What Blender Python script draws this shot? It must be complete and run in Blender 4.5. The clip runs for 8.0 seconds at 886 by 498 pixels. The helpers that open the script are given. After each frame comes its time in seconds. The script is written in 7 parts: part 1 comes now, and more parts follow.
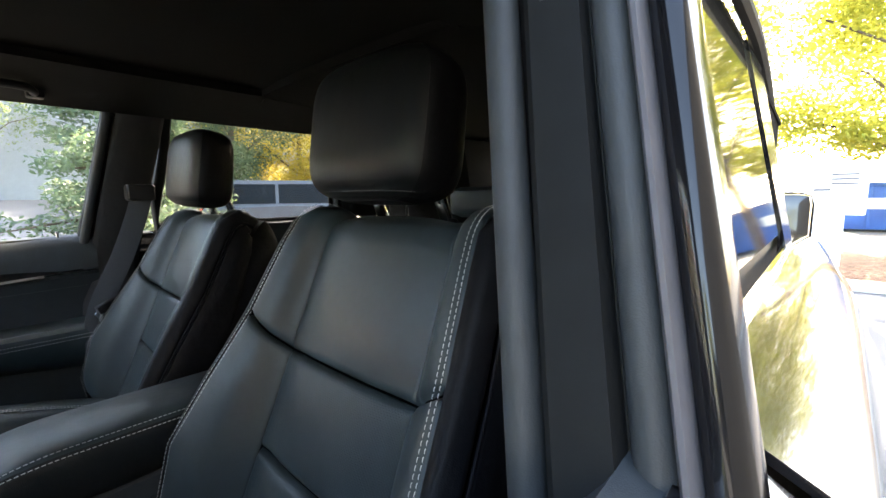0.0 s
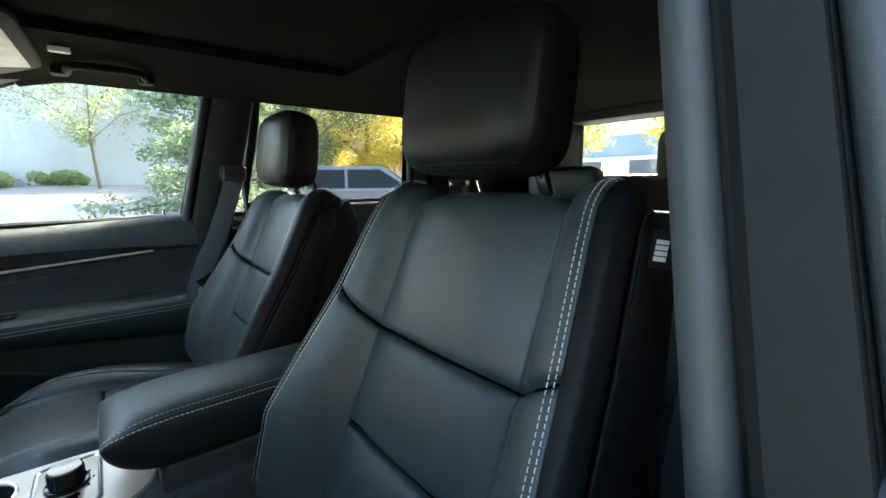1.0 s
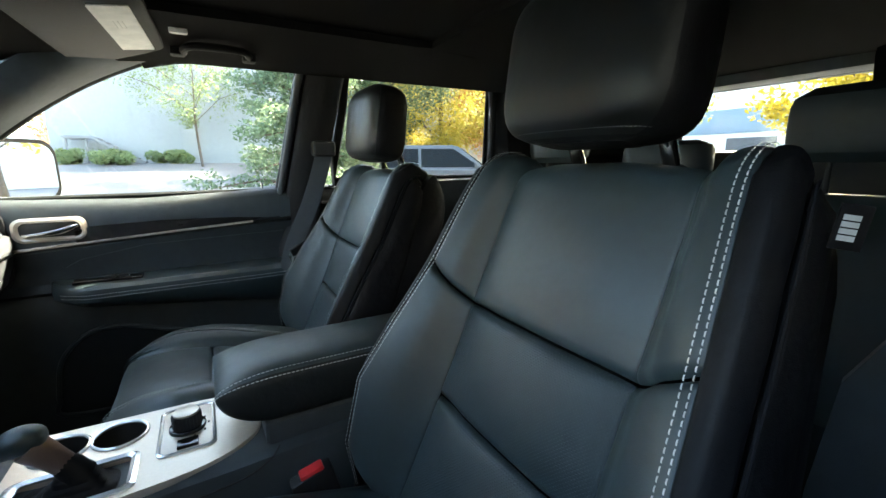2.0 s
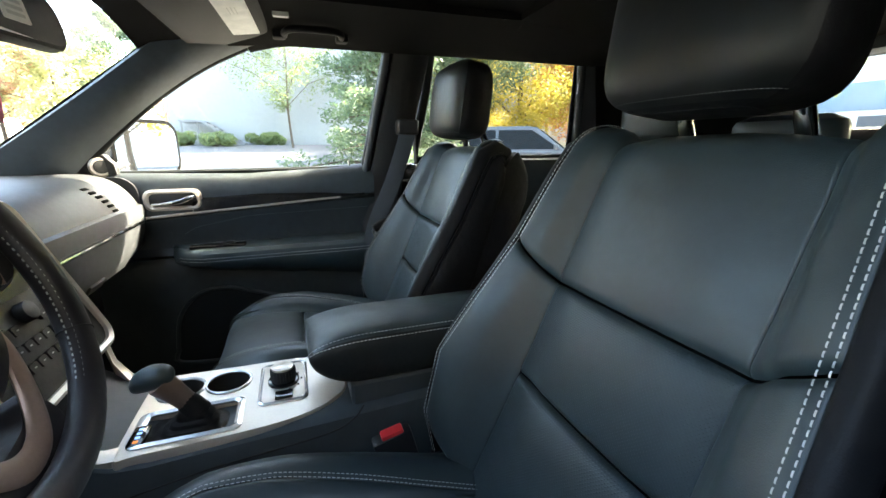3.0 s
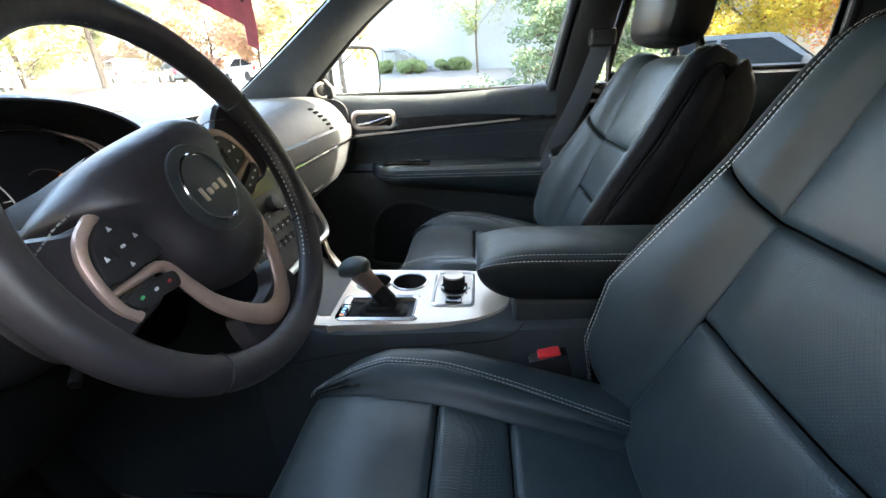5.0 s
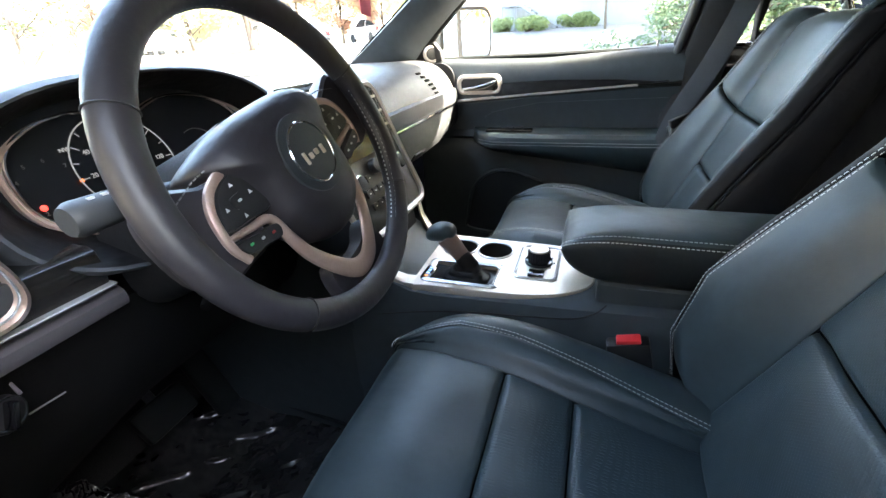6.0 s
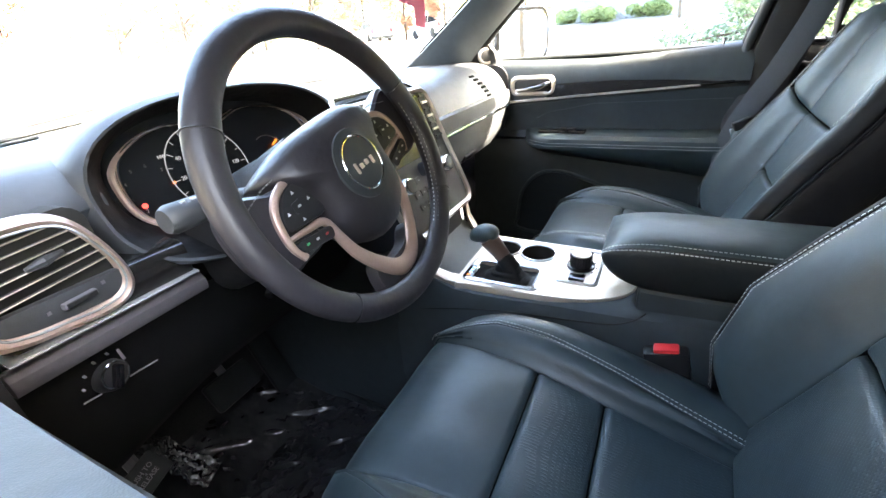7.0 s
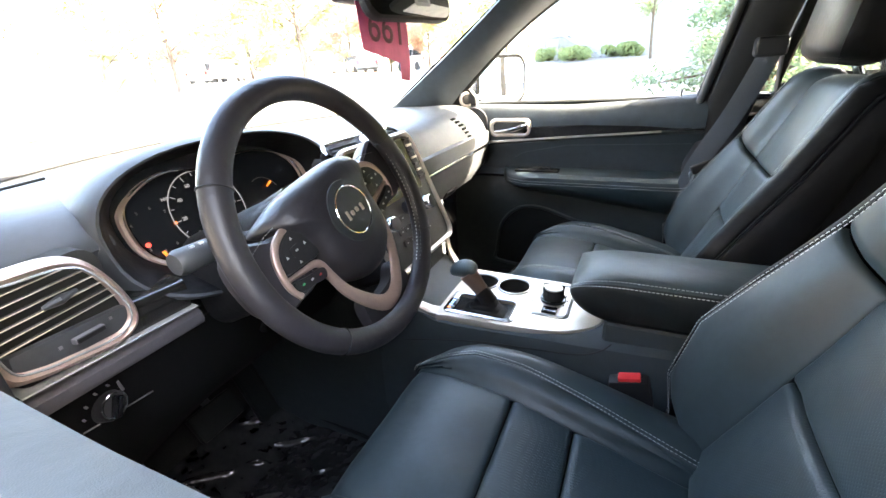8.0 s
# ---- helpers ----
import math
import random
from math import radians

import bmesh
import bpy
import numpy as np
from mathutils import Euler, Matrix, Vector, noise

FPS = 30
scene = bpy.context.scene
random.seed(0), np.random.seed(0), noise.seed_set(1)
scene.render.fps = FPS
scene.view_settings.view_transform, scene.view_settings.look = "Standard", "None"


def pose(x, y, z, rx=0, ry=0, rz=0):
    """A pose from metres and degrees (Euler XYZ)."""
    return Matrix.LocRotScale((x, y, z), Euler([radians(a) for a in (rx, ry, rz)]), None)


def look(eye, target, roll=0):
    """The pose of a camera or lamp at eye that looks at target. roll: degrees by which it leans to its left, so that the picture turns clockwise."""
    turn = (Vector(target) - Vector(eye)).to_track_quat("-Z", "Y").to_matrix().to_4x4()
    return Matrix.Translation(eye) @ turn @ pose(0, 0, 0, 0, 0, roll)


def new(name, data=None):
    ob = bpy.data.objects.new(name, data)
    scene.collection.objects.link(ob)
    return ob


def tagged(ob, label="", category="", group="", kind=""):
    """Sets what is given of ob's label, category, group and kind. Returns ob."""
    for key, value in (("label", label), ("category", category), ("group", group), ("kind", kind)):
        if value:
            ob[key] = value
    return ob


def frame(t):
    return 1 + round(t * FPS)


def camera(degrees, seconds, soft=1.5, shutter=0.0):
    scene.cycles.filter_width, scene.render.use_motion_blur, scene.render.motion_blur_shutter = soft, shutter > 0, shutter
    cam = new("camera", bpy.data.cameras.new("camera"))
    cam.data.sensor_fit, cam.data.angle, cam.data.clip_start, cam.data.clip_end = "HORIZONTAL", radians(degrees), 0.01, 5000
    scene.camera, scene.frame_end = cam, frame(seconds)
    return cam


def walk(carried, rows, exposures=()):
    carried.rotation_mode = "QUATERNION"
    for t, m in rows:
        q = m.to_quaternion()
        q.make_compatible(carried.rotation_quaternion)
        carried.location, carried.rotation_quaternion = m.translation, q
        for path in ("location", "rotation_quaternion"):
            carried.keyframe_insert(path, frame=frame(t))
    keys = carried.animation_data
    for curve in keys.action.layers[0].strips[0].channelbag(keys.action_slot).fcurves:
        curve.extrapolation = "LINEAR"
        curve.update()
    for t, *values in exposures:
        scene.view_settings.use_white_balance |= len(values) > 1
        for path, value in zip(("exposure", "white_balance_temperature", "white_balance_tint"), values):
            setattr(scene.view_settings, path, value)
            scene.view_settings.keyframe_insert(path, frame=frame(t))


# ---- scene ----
cam = camera(93.4, 8.0)
PATH = [
    (0, (-0.823, -0.287, 1.321), (0.513, -1.754, 1.067), -0.6),
    (0.5, (-0.795, -0.28, 1.315), (0.662, -1.62, 1.028), -0.4),
    (1, (-0.77, -0.275, 1.307), (0.761, -1.523, 0.989), -0.6),
    (1.5, (-0.745, -0.266, 1.302), (0.874, -1.384, 0.94), -0.6),
    (3, (-0.72, -0.24, 1.283), (1.11, -0.886, 0.799), -0.3),
    (3.5, (-0.721, -0.235, 1.283), (1.15, -0.707, 0.758), -0.7),
    (4, (-0.723, -0.228, 1.278), (1.162, -0.503, 0.67), -0.5),
    (4.5, (-0.72, -0.23, 1.271), (1.154, -0.311, 0.577), -1.3),
    (5, (-0.719, -0.239, 1.266), (1.116, -0.075, 0.487), -2.6),
    (6.5, (-0.732, -0.284, 1.287), (0.862, 0.492, 0.361), -4.4),
    (7, (-0.743, -0.299, 1.3), (0.821, 0.557, 0.394), -5.3),
    (7.5, (-0.757, -0.314, 1.318), (0.844, 0.534, 0.471), -4.9),
    (8, (-0.78, -0.322, 1.339), (0.872, 0.475, 0.542), -3.7),
]
walk(cam, [(t, look(eye, target, roll)) for t, eye, target, roll in PATH],
     [(0, 4.15, 7700, 11), (1.0, 4.35, 7200, 1), (1.5, 4.3, 7200, 0), (3, 4.5, 7450, 4), (4.5, 4.65, 7400, 6), (6.5, 5.45, 7300, 8), (7.0, 5.65, 7400, 9), (8, 5.45, 7600, 11)])

# ---- world, sun, exposure ----
SUN_TO = Vector((0.21, -0.77, 0.60)).normalized()
world = bpy.data.worlds.new("sky")
scene.world = world
world.use_nodes = True
wn = world.node_tree.nodes
sky = wn.new("ShaderNodeTexSky")
sky.sky_type = "NISHITA"
sky.sun_disc = False
sky.sun_elevation = math.asin(SUN_TO.z)
sky.sun_rotation = math.atan2(SUN_TO.x, SUN_TO.y)
sky.dust_density = 2.5
wn["Background"].inputs["Strength"].default_value = 0.15
world.node_tree.links.new(sky.outputs["Color"], wn["Background"].inputs["Color"])
sun = new("sun", bpy.data.lights.new("sun", "SUN"))
sun.data.energy, sun.data.angle, sun.data.color = 3.0, radians(0.6), (1.0, 0.93, 0.82)
sun.matrix_world = look(SUN_TO * 30, (0, 0, 0))


# ---- materials ----
def mat(name, color, rough=0.5, metal=0.0, grain=(40, 0.12), stain=(3, 0.15), bump=(400, 0.1), coat=0.0, spec=0.5,
        rough_var=0.08, sheen=0.0, random_tint=0.0, emit=None, trans=0.0, ior=1.45):
    """A surface with a fine grain, broad stains, uneven gloss and a fine relief, in metres of its own object."""
    m = bpy.data.materials.new(name)
    m.use_nodes = True
    nt, n = m.node_tree, m.node_tree.nodes
    b = n["Principled BSDF"]
    link = nt.links.new
    co = n.new("ShaderNodeTexCoord")

    def noise_tex(scale, detail=4):
        t = n.new("ShaderNodeTexNoise")
        t.inputs["Scale"].default_value, t.inputs["Detail"].default_value = scale, detail
        link(co.outputs["Object"], t.inputs["Vector"])
        return t

    def scaled(sock, amount):
        r = n.new("ShaderNodeMapRange")
        r.inputs["From Min"].default_value, r.inputs["From Max"].default_value = 0.25, 0.75
        r.inputs["To Min"].default_value, r.inputs["To Max"].default_value = 1 - amount, 1 + amount
        link(sock, r.inputs["Value"])
        return r.outputs["Result"]

    def times(a, c):
        t = n.new("ShaderNodeMath")
        t.operation = "MULTIPLY"
        link(a, t.inputs[0])
        link(c, t.inputs[1])
        return t.outputs[0]

    fine, broad = noise_tex(grain[0]), noise_tex(stain[0], 6)
    value = times(scaled(fine.outputs["Fac"], grain[1]), scaled(broad.outputs["Fac"], stain[1]))
    if random_tint:
        info = n.new("ShaderNodeObjectInfo")
        value = times(value, scaled(info.outputs["Random"], random_tint))
    mix = n.new("ShaderNodeVectorMath")
    mix.operation = "SCALE"
    mix.inputs[0].default_value = color[:3]
    link(value, mix.inputs["Scale"])
    link(mix.outputs["Vector"], b.inputs["Base Color"])
    ro = n.new("ShaderNodeMapRange")
    ro.inputs["To Min"].default_value, ro.inputs["To Max"].default_value = max(0.02, rough - rough_var), min(1, rough + rough_var)
    link(broad.outputs["Fac"], ro.inputs["Value"])
    link(ro.outputs["Result"], b.inputs["Roughness"])
    b.inputs["Metallic"].default_value = metal
    b.inputs["Specular IOR Level"].default_value = spec
    b.inputs["Coat Weight"].default_value = coat
    b.inputs["Coat Roughness"].default_value = 0.05
    b.inputs["Transmission Weight"].default_value = trans
    b.inputs["IOR"].default_value = ior
    if sheen:
        b.inputs["Sheen Weight"].default_value = sheen
    if bump[1]:
        relief = noise_tex(bump[0], 2)
        bp = n.new("ShaderNodeBump")
        bp.inputs["Strength"].default_value, bp.inputs["Distance"].default_value = bump[1], 0.6 / bump[0]
        link(relief.outputs["Fac"], bp.inputs["Height"])
        link(bp.outputs["Normal"], b.inputs["Normal"])
    if emit:
        b.inputs["Emission Color"].default_value = (*emit[0], 1)
        b.inputs["Emission Strength"].default_value = emit[1]
    return m


def pebble(m, scale, strength, distance):
    """Adds the cells of a leather or moulded grain to the relief of a material."""
    nt, n = m.node_tree, m.node_tree.nodes
    co = n.new("ShaderNodeTexCoord")
    v = n.new("ShaderNodeTexVoronoi")
    v.inputs["Scale"].default_value = scale
    nt.links.new(co.outputs["Object"], v.inputs["Vector"])
    bp = n.new("ShaderNodeBump")
    bp.inputs["Strength"].default_value, bp.inputs["Distance"].default_value = strength, distance
    nt.links.new(v.outputs["Distance"], bp.inputs["Height"])
    old = n["Principled BSDF"].inputs["Normal"].links
    if old:
        nt.links.new(old[0].from_socket, bp.inputs["Normal"])
    nt.links.new(bp.outputs["Normal"], n["Principled BSDF"].inputs["Normal"])
    return m


def perforate(m, pitch):
    """Rows of fine punched holes across a leather panel."""
    nt, n = m.node_tree, m.node_tree.nodes
    co = n.new("ShaderNodeTexCoord")
    sep = n.new("ShaderNodeSeparateXYZ")
    nt.links.new(co.outputs["Object"], sep.inputs[0])

    def wave(sock, k):
        a = n.new("ShaderNodeMath")
        a.operation = "MULTIPLY"
        a.inputs[1].default_value = k
        nt.links.new(sock, a.inputs[0])
        s = n.new("ShaderNodeMath")
        s.operation = "SINE"
        nt.links.new(a.outputs[0], s.inputs[0])
        return s.outputs[0]
    mul = n.new("ShaderNodeMath")
    mul.operation = "MULTIPLY"
    k = 2 * math.pi / pitch
    nt.links.new(wave(sep.outputs["X"], k), mul.inputs[0])
    nt.links.new(wave(sep.outputs["Z"], k), mul.inputs[1])
    cut = n.new("ShaderNodeMapRange")
    cut.inputs["From Min"].default_value, cut.inputs["From Max"].default_value = 0.45, 0.7
    cut.inputs["To Min"].default_value, cut.inputs["To Max"].default_value = 1, 0
    nt.links.new(mul.outputs[0], cut.inputs["Value"])
    bp = n.new("ShaderNodeBump")
    bp.inputs["Strength"].default_value, bp.inputs["Distance"].default_value = 0.6, 0.0008
    nt.links.new(cut.outputs["Result"], bp.inputs["Height"])
    b = n["Principled BSDF"]
    nt.links.new(b.inputs["Normal"].links[0].from_socket, bp.inputs["Normal"])
    nt.links.new(bp.outputs["Normal"], b.inputs["Normal"])
    return m


def glass_mat(name, tint=(1, 1, 1), rough=0.0):
    m = bpy.data.materials.new(name)
    m.use_nodes = True
    b = m.node_tree.nodes["Principled BSDF"]
    b.inputs["Base Color"].default_value = (*tint, 1)
    b.inputs["Roughness"].default_value = rough
    b.inputs["Transmission Weight"].default_value = 1
    b.inputs["IOR"].default_value = 1.45
    return m


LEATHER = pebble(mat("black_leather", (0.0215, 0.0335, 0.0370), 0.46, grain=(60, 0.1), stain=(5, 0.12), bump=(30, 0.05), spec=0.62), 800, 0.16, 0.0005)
# black leather; on seat sides the tone also stands in for shade
LEATHER_BLACK_SHADE = pebble(mat("black_leather_with_shade", (0.0075, 0.0075, 0.0085), 0.5, spec=0.16, bump=(40, 0.15)), 700, 0.2, 0.0006)
LEATHER_PERF = perforate(pebble(mat("perforated_leather", (0.0215, 0.0335, 0.0370), 0.48, bump=(30, 0.05), spec=0.5), 800, 0.12, 0.0005), 0.0045)
# darker copy of the seat leather: the headrest's shade is in its colour
LEATHER_HEAD_SHADE = pebble(mat("shaded_headrest_leather", (0.004, 0.005, 0.005), 0.42, stain=(5, 0.1), bump=(30, 0.04), spec=0.33), 800, 0.16, 0.0005)
# darker copy of the leather; shade on the lid's side is in it
LEATHER_LID_SHADE = pebble(mat("shaded_lid_leather", (0.0135, 0.0165, 0.018), 0.48, spec=0.35, bump=(40, 0.12)), 700, 0.2, 0.0006)
THREAD_DIM = mat("dim_thread", (0.16, 0.165, 0.165), 0.7, bump=(900, 0.3))
THREAD = mat("grey_thread", (0.5, 0.5, 0.48), 0.7, bump=(900, 0.3))
WHEEL_LEATHER = pebble(mat("wheel_leather", (0.0215, 0.0200, 0.0235), 0.42, bump=(60, 0.1)), 900, 0.12, 0.0004)
SOFT = pebble(mat("soft_touch_plastic", (0.040, 0.043, 0.047), 0.5, stain=(4, 0.1), bump=(60, 0.05)), 1100, 0.14, 0.0005)
TRIM = pebble(mat("door_trim_plastic", (0.027, 0.033, 0.0355), 0.5, spec=0.35, stain=(4, 0.12), bump=(60, 0.08)), 800, 0.3, 0.0006)
HARD = pebble(mat("hard_black_plastic", (0.015, 0.015, 0.016), 0.48, spec=0.35, stain=(6, 0.15), bump=(80, 0.1)), 900, 0.3, 0.0005)
PILLAR = pebble(mat("pillar_plastic", (0.034, 0.040, 0.043), 0.55, stain=(6, 0.08), bump=(120, 0.04)), 1100, 0.2, 0.0005)
GLOSS = mat("gloss_black", (0.008, 0.008, 0.009), 0.12, bump=(300, 0.0), rough_var=0.04)
RUBBER = mat("seal_rubber", (0.011, 0.0125, 0.013), 0.65, spec=0.2, bump=(500, 0.08))
HEADLINER = mat("headliner_cloth", (0.007, 0.0068, 0.0065), 1.0, grain=(500, 0.2), bump=(1500, 0.5), spec=0.05)
CARPET = mat("carpet", (0.028, 0.028, 0.028), 1.0, grain=(600, 0.4), bump=(1800, 1.0), spec=0.1)
BRONZE = mat("satin_bronze", (0.42, 0.305, 0.255), 0.38, metal=0.5, grain=(300, 0.05), stain=(8, 0.08), bump=(2000, 0.05))
# satin bronze again, darkened to stand in for shade on the neck
NECK_BRONZE_SHADE = mat("shaded_bronze", (0.20, 0.135, 0.11), 0.35, metal=0.5, grain=(300, 0.05), stain=(8, 0.08), bump=(2000, 0.05))
SILVER = mat("satin_silver", (0.56, 0.49, 0.41), 0.38, metal=0.55, grain=(300, 0.05), stain=(6, 0.08), bump=(2000, 0.05))
CHROME = mat("chrome", (0.8, 0.8, 0.8), 0.08, metal=1.0, grain=(50, 0.02), stain=(6, 0.04), bump=(100, 0.0), rough_var=0.03)
POLISHED = mat("polished_trim", (0.86, 0.87, 0.88), 0.22, metal=0.7, grain=(50, 0.02), stain=(6, 0.03), bump=(100, 0.0), rough_var=0.03)
ROLL = mat("satin_grey_trim", (0.135, 0.128, 0.138), 0.5, grain=(300, 0.05), stain=(6, 0.08), bump=(900, 0.05))
ROLL_DARK = mat("grey_lower_trim", (0.062, 0.059, 0.065), 0.5, grain=(300, 0.05), stain=(6, 0.08), bump=(900, 0.05))
WOOD = mat("dark_wood_veneer", (0.013, 0.0115, 0.011), 0.2, grain=(90, 0.4), stain=(10, 0.4), bump=(200, 0.05), coat=0.5)
SLOT = mat("black_slot", (0.004, 0.004, 0.004), 0.9, spec=0.05, bump=(100, 0.05))
MOUTH = mat("dark_recess", (0.014, 0.014, 0.014), 0.8, bump=(100, 0.1))
SCREEN = mat("dark_screen", (0.01, 0.011, 0.013), 0.18, spec=0.3, bump=(100, 0.0), rough_var=0.03)
WHITE_INK = mat("white_ink", (0.5, 0.5, 0.5), 0.6, bump=(100, 0))
RED_PLASTIC = mat("red_plastic", (0.7, 0.035, 0.04), 0.35, bump=(100, 0.02))
TAG_RED = mat("magenta_card", (0.80, 0.13, 0.27), 0.6, bump=(200, 0.1))
TAG_INK = mat("dark_red_ink", (0.14, 0.012, 0.03), 0.6, bump=(200, 0.05))
PAPER = mat("white_paper", (0.72, 0.72, 0.68), 0.7, bump=(200, 0.05))
BELT = mat("belt_webbing", (0.036, 0.042, 0.05), 0.6, grain=(500, 0.2), bump=(900, 0.5))
GRIP = mat("grip_plastic", (0.006, 0.006, 0.0063), 0.7, spec=0.12, bump=(800, 0.2))
VISOR = mat("visor_cloth", (0.045, 0.044, 0.042), 0.9, grain=(500, 0.15), bump=(1200, 0.4))
GLASS = glass_mat("clear_glass", (0.97, 0.99, 0.98))
PRIVACY = glass_mat("tinted_glass", (0.6, 0.62, 0.61))
DARK_GLASS = mat("dark_privacy_glass", (0.01, 0.011, 0.012), 0.05, bump=(10, 0.0), rough_var=0.02, spec=0.6)
PILLAR_SOFT = pebble(mat("soft_pillar_trim", (0.033, 0.042, 0.047), 0.55, stain=(5, 0.1), bump=(60, 0.06)), 1100, 0.2, 0.0005)
DARK_STEEL = mat("dark_painted_steel", (0.20, 0.20, 0.205), 0.6, bump=(60, 0.1))
# pale base colour stands in for outside light on the frame's edge
FRAME_EDGE_LIT = mat("lit_frame_edge", (0.42, 0.44, 0.44), 0.35, metal=0.3, bump=(100, 0.03))
FRAME_GREY = mat("grey_frame_paint", (0.10, 0.10, 0.11), 0.3, bump=(100, 0.05))
MIRROR = mat("mirror_glass", (0.85, 0.86, 0.88), 0.02, metal=1.0, bump=(10, 0), rough_var=0.0, grain=(10, 0.01), stain=(4, 0.02))
PAINT = mat("black_car_paint", (0.012, 0.012, 0.013), 0.18, coat=1.0, bump=(10, 0.0), stain=(5, 0.1))
LAMP_RED = mat("warning_light", (0.5, 0.01, 0.01), 0.5, emit=((1, 0.05, 0.03), 0.09))
LAMP_AMBER = mat("amber_light", (0.5, 0.15, 0.02), 0.5, emit=((1, 0.25, 0.03), 0.05))
PALE_INK = mat("pale_print", (0.5, 0.5, 0.47), 0.7, bump=(100, 0))
LAMP_WHITE = mat("dial_light", (0.15, 0.15, 0.155), 0.5, emit=((0.9, 0.92, 1.0), 0.011))
DIAL_DIM = mat("dim_dial_print", (0.11, 0.10, 0.09), 0.5, bump=(100, 0))
LAMP_BLUE = mat("gear_light", (0.1, 0.2, 0.5), 0.5, emit=((0.2, 0.4, 1.0), 0.1))
RED_INK = mat("red_ink", (0.35, 0.03, 0.03), 0.5, bump=(100, 0))
GREEN_INK = mat("green_ink", (0.05, 0.4, 0.15), 0.5, bump=(100, 0))
FILM = mat("clear_film_on_carpet", (0.022, 0.022, 0.023), 0.14, spec=0.8, bump=(14, 0.5), rough_var=0.08)
CONCRETE = mat("concrete_wall", (0.32, 0.33, 0.335), 0.85, grain=(8, 0.08), stain=(0.5, 0.1), bump=(30, 0.2))
GROUND = mat("pale_asphalt", (0.145, 0.143, 0.142), 0.9, grain=(60, 0.25), stain=(0.4, 0.2), bump=(90, 0.6))
MULCH = mat("bark_mulch", (0.16, 0.085, 0.05), 0.95, grain=(14, 0.5), stain=(1.5, 0.3), bump=(18, 1.0))
KERB = mat("kerb_concrete", (0.5, 0.49, 0.46), 0.85, bump=(60, 0.3))
BARK = mat("bark", (0.10, 0.075, 0.055), 0.9, grain=(20, 0.4), bump=(25, 1.0))
STEEL = mat("painted_steel", (0.10, 0.10, 0.11), 0.5, bump=(60, 0.1))
BLUE_PAINT = mat("blue_paint", (0.03, 0.10, 0.34), 0.5, stain=(1.5, 0.2), bump=(20, 0.1))
WHITE_PAINT = mat("white_paint", (0.78, 0.78, 0.77), 0.5, stain=(1.2, 0.08), bump=(20, 0.05))
TYRE = mat("tyre_rubber", (0.02, 0.02, 0.02), 0.8, bump=(60, 0.3))


def leaf_mat(name, c1, c2):
    m = mat(name, c1, 0.55, grain=(3, 0.3), stain=(0.7, 0.25), bump=(50, 0.0))
    nt, n = m.node_tree, m.node_tree.nodes
    b = n["Principled BSDF"]
    geo = n.new("ShaderNodeNewGeometry")
    ramp = n.new("ShaderNodeValToRGB")
    ramp.color_ramp.elements[0].color = (*c1, 1)
    ramp.color_ramp.elements[1].color = (*c2, 1)
    nt.links.new(geo.outputs["Random Per Island"], ramp.inputs["Fac"])
    nt.links.new(ramp.outputs["Color"], b.inputs["Base Color"])
    tr = n.new("ShaderNodeBsdfTranslucent")
    nt.links.new(ramp.outputs["Color"], tr.inputs["Color"])
    mx = n.new("ShaderNodeMixShader")
    mx.inputs[0].default_value = 0.4
    nt.links.new(b.outputs[0], mx.inputs[1])
    nt.links.new(tr.outputs[0], mx.inputs[2])
    nt.links.new(mx.outputs[0], n["Material Output"].inputs["Surface"])
    return m


LEAF_GREEN = leaf_mat("green_leaves", (0.13, 0.18, 0.07), (0.24, 0.28, 0.11))
LEAF_FIR = leaf_mat("fir_needles", (0.07, 0.115, 0.06), (0.145, 0.195, 0.10))
LEAF_YELLOW = leaf_mat("yellow_leaves", (0.42, 0.36, 0.05), (0.55, 0.42, 0.06))
LEAF_LIME = leaf_mat("lime_leaves", (0.30, 0.33, 0.06), (0.48, 0.46, 0.08))
# leaf colours paled for the far trees, with windscreen haze put into them
LEAF_HAZE_LIME = leaf_mat("hazed_lime_leaves", (0.34, 0.37, 0.16), (0.46, 0.46, 0.22))
LEAF_HAZE_GOLD = leaf_mat("hazed_gold_leaves", (0.46, 0.36, 0.18), (0.52, 0.42, 0.22))
LEAF_HAZE_RUST = leaf_mat("hazed_rust_leaves", (0.44, 0.23, 0.15), (0.52, 0.34, 0.20))
LEAF_RED = leaf_mat("rusty_leaves", (0.45, 0.14, 0.06), (0.55, 0.28, 0.10))


# ---- mesh helpers ----
HOME = {}


def thing(name, at, label, category, group="", kind=""):
    ob = new(name)
    ob.location = at
    ob.empty_display_size = 0.05
    HOME[ob.name] = Vector(at)
    return tagged(ob, label, category, group, kind)


def part(name, bm, material, parent, label="", angle=35, kind=""):
    """Links a bmesh, given in world metres, as one mesh under a thing or a part."""
    o = HOME[parent.name]
    bmesh.ops.translate(bm, verts=bm.verts, vec=-o)
    me = bpy.data.meshes.new(name)
    bm.to_mesh(me)
    bm.free()
    me.shade_smooth()
    me.set_sharp_from_angle(angle=radians(angle))
    me.materials.append(material)
    ob = new(name, me)
    ob.parent = parent
    HOME[ob.name] = o
    return tagged(ob, label, kind=kind)


def solid(name, bm, material, label, category, kind="", angle=35):
    """A thing or a piece of the setting that is one plain mesh."""
    me = bpy.data.meshes.new(name)
    bm.to_mesh(me)
    bm.free()
    me.shade_smooth()
    me.set_sharp_from_angle(angle=radians(angle))
    me.materials.append(material)
    ob = new(name, me)
    HOME[ob.name] = Vector((0, 0, 0))
    return tagged(ob, label, category, kind=kind)


